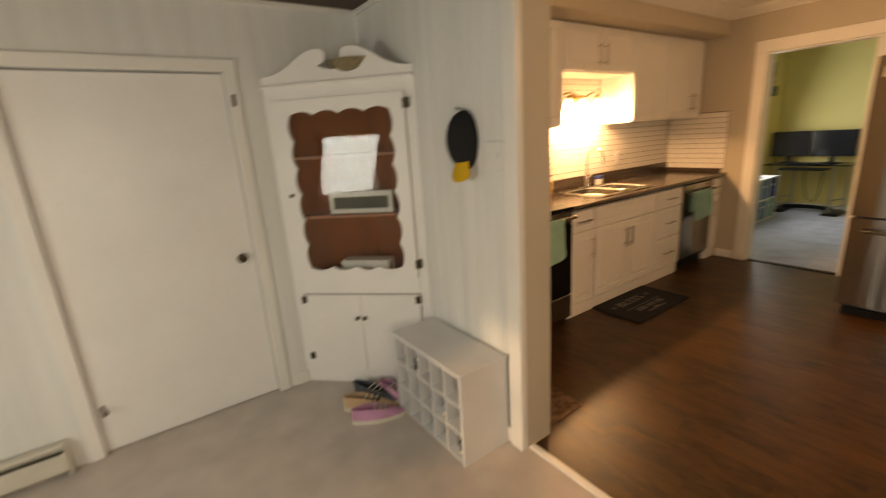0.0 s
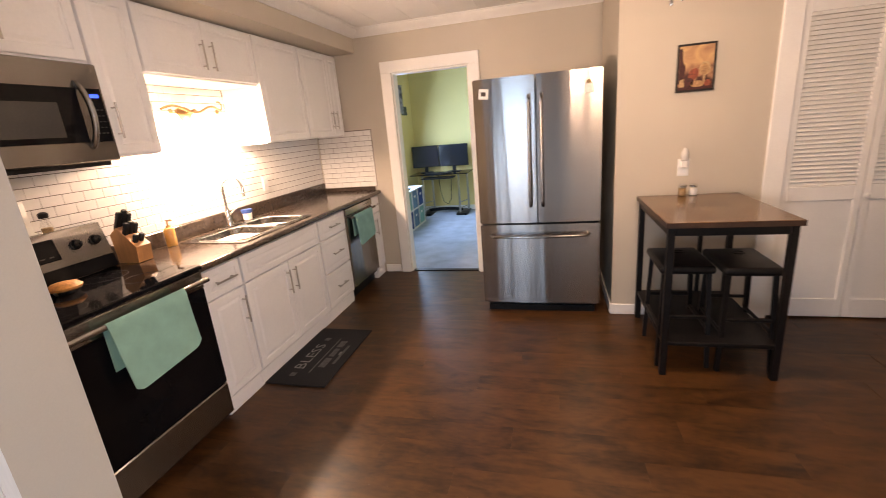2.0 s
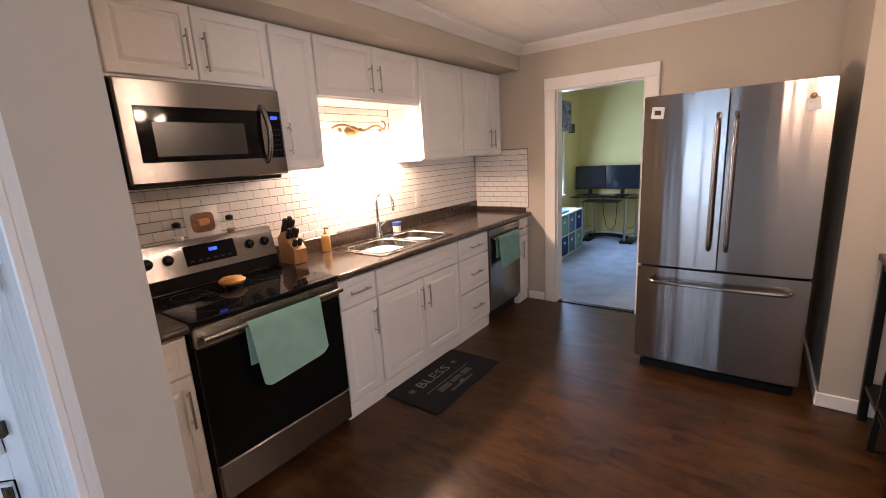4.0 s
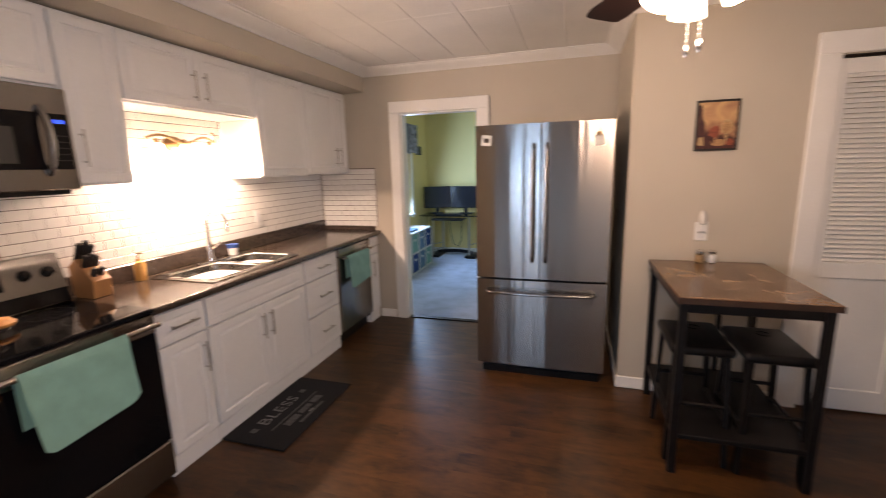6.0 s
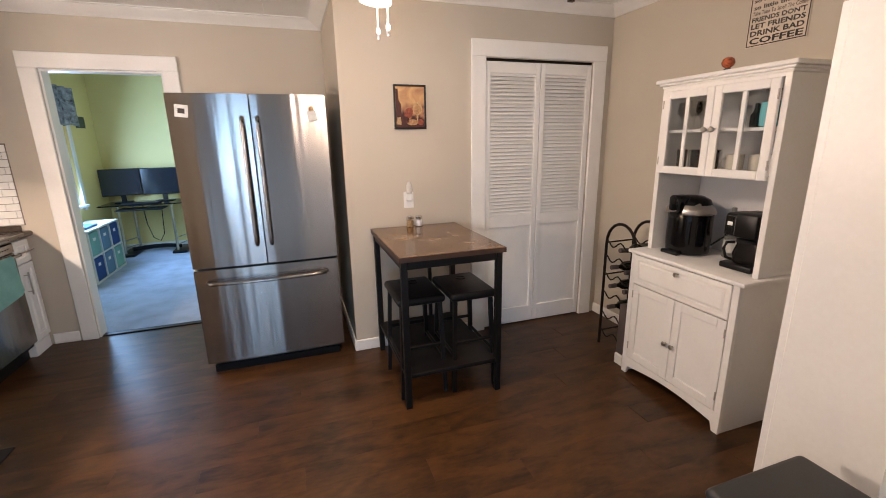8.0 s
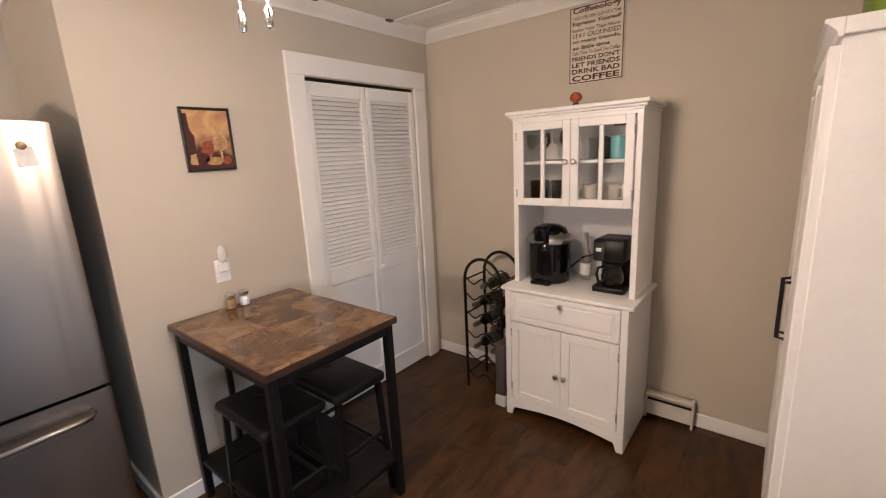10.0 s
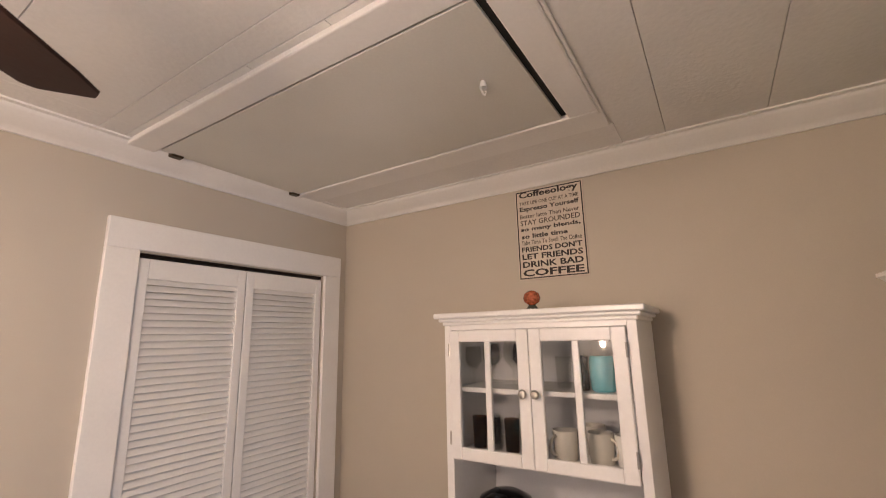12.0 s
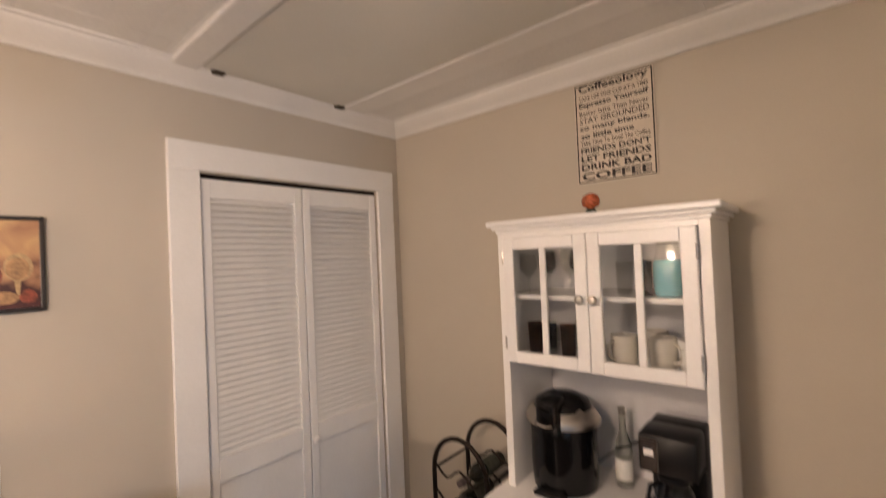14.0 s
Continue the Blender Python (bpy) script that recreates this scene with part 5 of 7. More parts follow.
stool(3.155, 3.46)
stool(3.47, 3.43)
for xx, mt_, lab in ((3.272, M_PEPPER, "glass pepper shaker with steel lid on the table"), (3.338, M_SALT, "glass salt shaker with steel lid on the table")):
    sh = thing("shaker", (xx, 3.93, 0.917), lab, "shaker", "salt and pepper on the table")
    bmx = bmesh.new()
    lathe(bmx, [(0.024, 0), (0.027, 0.003), (0.026, 0.052), (0.023, 0.058)], (xx, 3.93, 0.9175), 8)
    part("jar", bmx, M_PANE, sh).visible_shadow = False
    bmx = bmesh.new()
    lathe(bmx, [(0.022, 0.003), (0.0245, 0.008), (0.024, 0.046), (0.022, 0.05)], (xx, 3.93, 0.9175), 8)
    part("contents", bmx, mt_, sh)
    bmx = bmesh.new()
    lathe(bmx, [(0.026, 0.0585), (0.026, 0.072), (0.017, 0.079), (0.001, 0.080)], (xx, 3.93, 0.9175), 14)
    part("lid", bmx, M_CHROME, sh, "steel lid")

# ---- hutch with the coffee things ----
hu = thing("hutch", (4.72, 2.735, 0), "white kitchen hutch with glazed doors above cupboards", "hutch")
HY0, HY1, HX = 2.385, 3.085, 4.49
m = facing(HX, 0, 0, -1, 0)  # its first axis runs along -y
bmx = bmesh.new()
for a, b in ((HY0, HY0 + 0.018), (HY1 - 0.018, HY1)):
    box(bmx, HX, 4.935, a, b, 0.0, 0.81, 0.002)
box(bmx, HX + 0.02, 4.935, HY0 + 0.018, HY1 - 0.018, 0.10, 0.116)
box(bmx, 4.925, 4.935, HY0 + 0.018, HY1 - 0.018, 0.116, 0.81)
part("lower_body", bmx, M_CAB, hu, "", False)
bmx = bmesh.new()
n = 14
out = [(-HY1, 0.0), (-HY1 + 0.035, 0.0), (-HY1 + 0.05, 0.05)] + [(-HY1 + 0.05 + (HY1 - HY0 - 0.10) * k / n, 0.05 + 0.03 * math.sin(math.pi * k / n)) for k in range(1, n)] + [(-HY0 - 0.05, 0.05), (-HY0 - 0.035, 0.0), (-HY0, 0.0), (-HY0, 0.118), (-HY1, 0.118)]
prism(bmx, out, 0.018, m)
part("arched_plinth", bmx, M_CAB, hu, "", False)
bmx = bmesh.new()
box(bmx, -HY1, -HY1 + 0.035, 0.118, 0.81, 0, 0.018, 0.001, m)
part("front_stile", bmx, M_CAB, hu, "", False)
bmx = bmesh.new()
box(bmx, -HY0 - 0.035, -HY0, 0.118, 0.81, 0, 0.018, 0.001, m)
part("front_stile", bmx, M_CAB, hu, "", False)
MID = -(HY0 + HY1) / 2
raised_door(hu, "drawer", -HY1 + 0.038, -HY0 - 0.038, 0.625, 0.805, m, M_CAB, 0.02, 0.03, deep=0.004)
knob(hu, m, MID, 0.77, 0.02, 0.014, M_NICKEL)
for a, b, kk in ((-HY1 + 0.038, MID - 0.001, MID - 0.025), (MID + 0.001, -HY0 - 0.038, MID + 0.025)):
    bmx = bmesh.new()
    for r in ((a, a + 0.048, 0.12, 0.618), (b - 0.048, b, 0.12, 0.618), (a + 0.048, b - 0.048, 0.12, 0.168), (a + 0.048, b - 0.048, 0.57, 0.618)):
        box(bmx, *r, 0, 0.02, 0.002, m)
    box(bmx, a + 0.046, b - 0.046, 0.166, 0.572, 0.004, 0.011, 0, m)
    d = part("door", bmx, M_CAB, hu, "", False)
    knob(d, m, kk, 0.345, 0.02, 0.014, M_NICKEL)
    for zz in (0.18, 0.53):
        bmx = bmesh.new()
        hx_ = a + 0.002 if kk > b - 0.06 else b - 0.002
        rod(bmx, m @ Vector((hx_, zz, 0.022)), m @ Vector((hx_, zz + 0.045, 0.022)), 0.004, seg=8)
        part("hinge", bmx, M_NICKEL, d)
bmx = bmesh.new()
box(bmx, HX - 0.028, 4.94, HY0 - 0.025, HY1 + 0.025, 0.811, 0.833, 0.006, None, 2)
part("counter", bmx, M_CAB, hu)
UX0 = 4.585
bmx = bmesh.new()
for a, b in ((HY0 + 0.004, HY0 + 0.034), (HY1 - 0.034, HY1 - 0.004)):
    box(bmx, UX0, 4.935, a, b, 0.833, 1.772, 0.002)
box(bmx, UX0 + 0.02, 4.92, HY0 + 0.034, HY1 - 0.034, 1.30, 1.318)
box(bmx, UX0, 4.92, HY0 + 0.034, HY1 - 0.034, 1.755, 1.772)
part("upper_body", bmx, M_CAB, hu, "", False)
bmx = bmesh.new()
box(bmx, 4.92, 4.935, HY0 + 0.034, HY1 - 0.034, 0.833, 1.772)
part("back_panel", bmx, M_HUTCHBACK, hu, "pale grey back panel", False)
bmx = bmesh.new()
box(bmx, UX0 + 0.03, 4.919, HY0 + 0.034, HY1 - 0.034, 1.528, 1.544)
part("shelf", bmx, M_CAB, hu, "", False)
bmx = bmesh.new()
for k, (o, z0, z1) in enumerate(((0.006, 1.772, 1.786), (0.018, 1.786, 1.799), (0.032, 1.799, 1.819))):
    box(bmx, UX0 - o, 4.936, HY0 + 0.004 - o, HY1 - 0.004 + o, z0, z1, 0.004)
part("cornice", bmx, M_CAB, hu, "", False)
um = facing(UX0, 0, 0, -1, 0)
for a, b, kk, hs in ((-HY1 + 0.036, MID - 0.001, MID - 0.022, 1), (MID + 0.001, -HY0 - 0.036, MID + 0.022, -1)):
    bmx = bmesh.new()
    st = 0.042
    for r in ((a, a + st, 1.302, 1.753), (b - st, b, 1.302, 1.753), (a + st, b - st, 1.302, 1.302 + st), (a + st, b - st, 1.753 - st, 1.753)):
        box(bmx, *r, 0.001, 0.02, 0.003, um)
    d = part("glazed_door", bmx, M_CAB, hu, "", False)
    bmx = bmesh.new()
    box(bmx, (a + b) / 2 - 0.011, (a + b) / 2 + 0.011, 1.302 + st, 1.753 - st, 0.004, 0.018, 0.002, um)
    part("glazing_bar", bmx, M_CAB, d, "", False)
    for p0, p1 in ((a + st, (a + b) / 2 - 0.011), ((a + b) / 2 + 0.011, b - st)):
        bmx = bmesh.new()
        box(bmx, p0, p1, 1.302 + st, 1.753 - st, 0.008, 0.011, 0, um)
        part("pane", bmx, M_PANE, d, "clear glass pane", False).visible_shadow = False
    knob(d, um, kk, 1.54, 0.02, 0.015, M_NICKEL)
    for zz in (1.35, 1.66):
        bmx = bmesh.new()
        hx_ = a if hs > 0 else b
        rod(bmx, um @ Vector((hx_, zz, 0.02)), um @ Vector((hx_, zz + 0.045, 0.02)), 0.004, seg=8)
        part("hinge", bmx, M_NICKEL, d)


def wine_glass(x, y, z, s=1.0):
    bmx = bmesh.new()
    lathe(bmx, [(0.032 * s, 0), (0.03 * s, 0.003), (0.004, 0.006), (0.004, 0.06 * s), (0.02 * s, 0.075 * s), (0.034 * s, 0.10 * s), (0.033 * s, 0.13 * s), (0.028 * s, 0.155 * s), (0.026 * s, 0.155 * s), (0.031 * s, 0.13 * s), (0.032 * s, 0.10 * s), (0.01, 0.072 * s)], (x, y, z), 16, None, False)
    single("wine_glass", bmx, M_GLASS, (x, y, z), "clear stemmed wine glass on the hutch shelf", "wine glass", "glasses in the hutch")


def tumbler(x, y, z, r=0.03, h=0.09, mt_=None, lab="clear tumbler on the hutch shelf"):
    bmx = bmesh.new()
    lathe(bmx, [(r * 0.8, 0), (r * 0.86, 0.003), (r, h), (r * 0.92, h), (r * 0.78, 0.006)], (x, y, z), 16)
    single("tumbler", bmx, mt_ or M_GLASS, (x, y, z), lab, "tumbler", "glasses in the hutch")


def mug(x, y, z, mt_, ang=0.0, lab="cream mug on the hutch shelf"):
    mg_ = thing("mug", (x, y, z), lab, "mug", "mugs in the hutch")
    bmx = bmesh.new()
    lathe(bmx, [(0.034, 0), (0.038, 0.004), (0.041, 0.05), (0.042, 0.095), (0.038, 0.095), (0.036, 0.01)], (x, y, z + 0.0005), 18)
    part("cup", bmx, mt_, mg_)
    bmx = bmesh.new()
    d = Vector((math.cos(ang), math.sin(ang), 0))
    tube(bmx, [Vector((x, y, z + 0.05)) + d * (0.038 + 0.028 * math.sin(k / 8 * math.pi)) + Vector((0, 0, 0.03 * math.cos(k / 8 * math.pi))) for k in range(9)], 0.005, 6)
    part("handle", bmx, mt_, mg_)


SH = 1.5445
for x_, y_, s_ in ((4.665, 3.00, 0.95), (4.67, 2.925, 1.0), (4.72, 2.86, 1.05), (4.665, 2.80, 1.0), (4.76, 2.96, 1.0)):
    wine_glass(x_, y_, SH, s_)
for x_, y_ in ((4.70, 2.66), (4.78, 2.62), (4.72, 2.58)):
    tumbler(x_, y_, SH, 0.028, 0.11)
bt = bmesh.new()
lathe(bt, [(0.022, 0), (0.024, 0.005), (0.024, 0.06), (0.012, 0.08), (0.01, 0.11), (0.012, 0.115)], (4.69, 2.595, SH), 14)
single("small_bottle", bt, M_BOTTLE, (4.69, 2.595, SH), "small dark glass bottle on the hutch shelf", "bottle")
JY = 2.522
jg = thing("jug", (4.68, JY, SH), "turquoise and clear glass jug with brown lid on the hutch shelf", "jug")
bmx = bmesh.new()
lathe(bmx, [(0.034, 0), (0.040, 0.006), (0.043, 0.05), (0.042, 0.104), (0.037, 0.114)], (4.68, JY, SH + 0.0005), 20)
part("body", bmx, M_BLUEJUG, jg)
bmx = bmesh.new()
lathe(bmx, [(0.038, 0.1145), (0.033, 0.132), (0.030, 0.15), (0.032, 0.162)], (4.68, JY, SH + 0.0005), 20, None, False)
part("neck", bmx, M_GLASS, jg, "clear glass neck")
bmx = bmesh.new()
lathe(bmx, [(0.031, 0.163), (0.032, 0.172), (0.018, 0.178)], (4.68, JY, SH), 16)
part("lid", bmx, M_MAROON, jg, "brown lid")
SL = 1.3185
for x_, y_ in ((4.68, 2.99), (4.70, 2.93), (4.76, 2.97), (4.68, 2.86), (4.70, 2.80), (4.78, 2.85)):
    tumbler(x_, y_, SL, 0.028, 0.115, M_SMOKE if x_ < 4.69 else None, "dark tumbler on the lower hutch shelf" if x_ < 4.69 else "clear tumbler on the lower hutch shelf")
mug(4.68, 2.665, SL, M_MUG, 2.6)
mug(4.69, 2.55, SL, M_MUG, -2.0)
mug(4.69, 2.465, SL, M_PLASTICW, -2.6, "white mug on the hutch shelf")
mug(4.80, 2.60, SL, M_MUG, 1.0)

# pod coffee machine
CX, CY, CZ = 4.72, 2.915, 0.8335
cm = thing("pod_coffee_maker", (CX, CY, 0.833), "glossy black pod coffee maker with chrome collar", "coffee maker")
bmx = bmesh.new()
lathe(bmx, [(0.102, 0), (0.116, 0.008), (0.121, 0.09), (0.119, 0.20), (0.122, 0.246), (0.112, 0.262)], (CX, CY, CZ), 32)
part("body", bmx, M_BLACKGLOSS, cm)
bmx = bmesh.new()
lathe(bmx, [(0.111, 0.2625), (0.108, 0.285), (0.094, 0.318), (0.055, 0.338), (0.001, 0.343)], (CX, CY, CZ), 28)
part("lid", bmx, M_BLACKGLOSS, cm)


def wing(a0, a1):
    """A curved silver shoulder between two angles round the machine's top."""
    bx_ = bmesh.new()
    prof = [(0.120, 0.236), (0.134, 0.242), (0.136, 0.254), (0.126, 0.274), (0.110, 0.292), (0.100, 0.292), (0.114, 0.262)]
    rows = [[bx_.verts.new((CX + r_ * math.cos(a), CY + r_ * math.sin(a), CZ + z_)) for r_, z_ in prof] for a in [a0 + (a1 - a0) * k / 14 for k in range(15)]]
    for p_, q_ in zip(rows, rows[1:]):
        for k in range(len(prof)):
            j = (k + 1) % len(prof)
            bx_.faces.new((p_[k], p_[j], q_[j], q_[k]))
    bx_.faces.new(rows[0][::-1])
    bx_.faces.new(rows[-1])
    return part("shoulder_trim", bx_, M_NICKEL, cm, "silver shoulder trim")


wing(radians(70), radians(158))
wing(radians(202), radians(290))
bmx = bmesh.new()
box(bmx, CX - 0.146, CX - 0.04, CY - 0.040, CY + 0.040, CZ + 0.244, CZ + 0.347, 0.022, None, 4)
part("brew_handle", bmx, M_BLACKGLOSS, cm)
bmx = bmesh.new()
tube(bmx, [(CX - 0.148, CY - 0.028 + 0.056 * k / 8, CZ + 0.262 - 0.006 * math.sin(k / 8 * math.pi)) for k in range(9)], 0.004, 8)
part("handle_trim", bmx, M_NICKEL, cm, "thin silver handle trim")
bmx = bmesh.new()
box(bmx, 4.575, 4.612, 2.855, 2.975, 0.8345, 0.854, 0.006)
part("drip_tray", bmx, M_BLACK, cm, "", False)
bmx = bmesh.new()
rod(bmx, (4.672, 2.832, 1.115), (4.662, 2.824, 1.128), 0.015, seg=16)
part("button", bmx, M_NICKEL, cm, "round chrome button")
bmx = bmesh.new()
tube(bmx, [(4.82, 2.84, 0.88), (4.83, 2.79, 0.93), (4.84, 2.74, 0.97), (4.88, 2.70, 0.98), (4.915, 2.69, 0.98)], 0.005, 6)
part("power_cord", bmx, M_BLACK, cm)

dc = thing("drip_coffee_maker", (4.72, 2.535, 0.833), "black drip coffee maker with glass carafe", "coffee maker")
bmx = bmesh.new()
box(bmx, 4.62, 4.82, 2.455, 2.625, 0.8335, 0.865, 0.008, None, 2)
part("base", bmx, M_BLACK, dc)
bmx = bmesh.new()
box(bmx, 4.755, 4.84, 2.46, 2.62, 0.866, 1.12, 0.008, None, 2)
part("tank", bmx, M_BLACK, dc)
bmx = bmesh.new()
box(bmx, 4.62, 4.754, 2.458, 2.622, 1.005, 1.125, 0.012, None, 2)
part("filter_head", bmx, M_BLACK, dc)
bmx = bmesh.new()
box(bmx, 4.6145, 4.6195, 2.562, 2.616, 1.012, 1.112, 0.004)
cb = part("control_panel", bmx, M_DARKCHROME, dc, "grey metal control panel", False)
bmx = bmesh.new()
box(bmx, 4.6125, 4.6142, 2.575, 2.603, 1.062, 1.082, 0.002)
part("switch", bmx, M_PLASTICW, cb, "pale switch", False)
bmx = bmesh.new()
lathe(bmx, [(0.048, 0), (0.056, 0.01), (0.06, 0.05), (0.05, 0.085), (0.044, 0.10), (0.047, 0.11)], (4.685, 2.535, 0.866), 20)
car = part("carafe", bmx, glass("carafe_glass", (0.30, 0.28, 0.26)), dc, "glass carafe")
bmx = bmesh.new()
lathe(bmx, [(0.049, 0.1105), (0.048, 0.125), (0.02, 0.132)], (4.685, 2.535, 0.866), 20)
part("carafe_lid", bmx, M_BLACK, car)
bmx = bmesh.new()
tube(bmx, [(4.64, 2.57, 0.975), (4.605, 2.585, 0.975), (4.595, 2.59, 0.94), (4.61, 2.585, 0.895), (4.635, 2.572, 0.885)], 0.008, 8)
part("carafe_handle", bmx, M_BLACK, car)
sb = thing("syrup_bottle", (4.83, 2.735, 0.833), "clear syrup bottle with cream label in the hutch", "bottle")
bmx = bmesh.new()
lathe(bmx, [(0.028, 0), (0.031, 0.004), (0.031, 0.13), (0.026, 0.16), (0.013, 0.20), (0.012, 0.26)], (4.83, 2.735, 0.8335), 18)
part("bottle", bmx, M_BOTTLECLEAR, sb)
bmx = bmesh.new()
lathe(bmx, [(0.0315, 0.03), (0.0318, 0.032), (0.0318, 0.10), (0.0315, 0.102)], (4.83, 2.735, 0.8335), 18)
part("label", bmx, M_PAPER, sb, "cream paper label")
bmx = bmesh.new()
lathe(bmx, [(0.0135, 0.2605), (0.0135, 0.285), (0.001, 0.286)], (4.83, 2.735, 0.8335), 14)
part("cap", bmx, M_NICKEL, sb, "foil cap")
# ornament on the cornice
og = thing("glass_paperweight", (4.63, 2.735, 1.819), "amber and clear glass dome on the hutch top", "ornament")
bmx = bmesh.new()
lathe(bmx, [(0.018, 0), (0.02, 0.004), (0.016, 0.012), (0.012, 0.016)], (4.63, 2.735, 1.8195), 18)
part("foot", bmx, M_DARKPRINT, og, "dark foot")
bmx = bmesh.new()
lathe(bmx, [(0.012, 0.0165), (0.027, 0.028), (0.031, 0.042), (0.026, 0.058), (0.014, 0.067), (0.001, 0.07)], (4.63, 2.735, 1.8195), 20)
part("dome", bmx, mat("amber_art_glass", (0.42, 0.10, 0.04), 0.12, var=0.6, scale=60, coat=0.6), og)

# ---- sign ----
sg = thing("wall_sign", (4.95, 2.754, 2.178), "cream sign with black coffee sayings in a thin border", "sign")
smx = facing(4.957, 2.908, 1.971, -1, 0)
bmx = bmesh.new()
box(bmx, 0, 0.309, 0, 0.414, 0, 0.003, 0, smx)
part("board", bmx, M_SIGN, sg, "", False)
for r in ((0.004, 0.305, 0.004, 0.009), (0.004, 0.305, 0.405, 0.410), (0.004, 0.009, 0.009, 0.405), (0.300, 0.305, 0.009, 0.405)):
    bmx = bmesh.new()
    box(bmx, *r, 0.0032, 0.0038, 0, smx)
    part("border", bmx, M_INK, sg, "", False)
LINES = [("COFFEE", 0.034, M_INK), ("DRINK BAD", 0.029, M_INK), ("LET FRIENDS", 0.028, M_INK), ("FRIENDS DON'T", 0.026, M_INK), ("Take Time To Smell The Coffee", 0.022, M_INK2), ("so little time", 0.023, M_INK), ("so many blends,", 0.026, M_INK), ("STAY GROUNDED", 0.026, M_INK2), ("Better latte Than Never", 0.021, M_INK2), ("Espresso Yourself", 0.029, M_INK), ("TAKE LIFE ONE CUP AT A TIME", 0.019, M_INK2), ("Coffeeology", 0.040, M_INK)]
v = 0.014
for text, hgt, ink in LINES:
    w = 0.27 if text != "so little time" else 0.21
    words(text, ink, smx @ Matrix.Translation((0.0195 if w > 0.25 else 0.022, v, 0.0036)), w, hgt - 0.002, "lettering", sg, "", 0.03 if ink is M_INK else 0.012)
    v += hgt + 0.0066

# ---- wine rack ----
wr = thing("wine_rack", (4.72, 3.36, 0), "arched wrought-iron wine rack holding dark bottles", "wine rack")
for xx in (4.60, 4.84):
    bmx = bmesh.new()
    pts = [(xx, 3.47, 0.0), (xx, 3.47, 0.78)] + [(xx, 3.33 + 0.14 * math.cos(a), 0.78 + 0.155 * math.sin(a)) for a in [k * math.pi / 12 for k in range(1, 12)]] + [(xx, 3.19, 0.78), (xx, 3.19, 0.0)]
    tube(bmx, pts, 0.0105, 8)
    fr_ = part("arched_frame", bmx, M_IRON, wr)
    for zz in (0.10, 0.24, 0.40, 0.54, 0.67, 0.78):
        bmx = bmesh.new()
        tube(bmx, [(xx, 3.19 + 0.28 * k / 12, zz + 0.022 * math.cos(k / 12 * math.tau * 2)) for k in range(13)], 0.005, 6)
        part("bottle_rail", bmx, M_IRON, fr_)
for yy in (3.19, 3.47):
    for zz in (0.10, 0.54, 0.78):
        bmx = bmesh.new()
        rod(bmx, (4.60, yy, zz), (4.84, yy, zz), 0.006, seg=8)
        part("cross_bar", bmx, M_IRON, wr)


def wine_bottle(y, z, ang):
    d = Vector((-1, 0.0, ang)).normalized()
    mb = Matrix.Translation((4.90, y, z)) @ d.to_track_quat("Z", "Y").to_matrix().to_4x4()
    b = thing("wine_bottle", (4.75, y, z), "dark glass wine bottle lying in the rack", "bottle", "bottles in the wine rack")
    bx_ = bmesh.new()
    lathe(bx_, [(0.03, 0), (0.037, 0.006), (0.037, 0.18), (0.03, 0.20), (0.014, 0.225), (0.013, 0.295), (0.015, 0.30)], (0, 0, 0), 16, mb)
    part("bottle", bx_, M_BOTTLE, b)
    bx_ = bmesh.new()
    lathe(bx_, [(0.0165, 0.25), (0.0165, 0.302), (0.001, 0.303)], (0, 0, 0), 14, mb)
    part("foil", bx_, M_MAROON, b, "dark foil cap")
    bx_ = bmesh.new()
    lathe(bx_, [(0.0375, 0.05), (0.0378, 0.052), (0.0378, 0.14), (0.0375, 0.142)], (0, 0, 0), 16, mb)
    part("label", bx_, M_DARKPRINT, b, "dark paper label")


for yy, zz in ((3.262, 0.26), (3.40, 0.26), (3.262, 0.42), (3.40, 0.42), (3.262, 0.56), (3.40, 0.56), (3.33, 0.70)):
    wine_bottle(yy, zz + 0.042, 0.03)

# slim bin and heater by the hutch
sbn = thing("slim_bin", (4.60, 3.155, 0), "slim taupe bin with white base beside the hutch", "bin")
bmx = bmesh.new()
box(bmx, 4.50, 4.72, 3.115, 3.185, 0.075, 0.43, 0.012, None, 3)
part("body", bmx, M_MAROON, sbn)
bmx = bmesh.new()
box(bmx, 4.495, 4.725, 3.112, 3.188, 0.0, 0.073, 0.006)
part("base", bmx, M_PLASTICW, sbn, "white base", False)


def heater(name, x0, x1, y0, y1, h, along):
    """A low baseboard heater with a slot under its top."""
    ht = thing(name, ((x0 + x1) / 2, (y0 + y1) / 2, 0), "cream enamel baseboard heater along the wall", "heater")
    s_ = 1 if x0 > 2 else -1
    back, front = (x1, x0) if s_ > 0 else (x0, x1)
    lo_, hi_ = min(back, front), max(back, front)
    bx_ = bmesh.new()
    box(bx_, back - s_ * 0.012 if s_ > 0 else back, back if s_ > 0 else back + 0.012, y0, y1, 0.012, h, 0.002)
    box(bx_, min(front, front + s_ * 0.008), max(front, front + s_ * 0.008), y0, y1, 0.03, h - 0.045, 0.002)
    box(bx_, lo_, hi_, y0, y1, h - 0.018, h, 0.004)
    part("cover", bx_, M_HEATER, ht, "", False)
    for a, b in ((y0 - 0.012, y0), (y1, y1 + 0.012)):
        bx_ = bmesh.new()
        box(bx_, lo_, hi_, a, b, 0.0, h + 0.004, 0.003)
        part("end_cap", bx_, M_HEATER, ht, "", False)
    bx_ = bmesh.new()
    box(bx_, lo_ + 0.014, hi_ - 0.014, y0, y1, 0.04, h - 0.05)
    part("fin_core", bx_, M_IRON, ht, "dark heating fins", False)


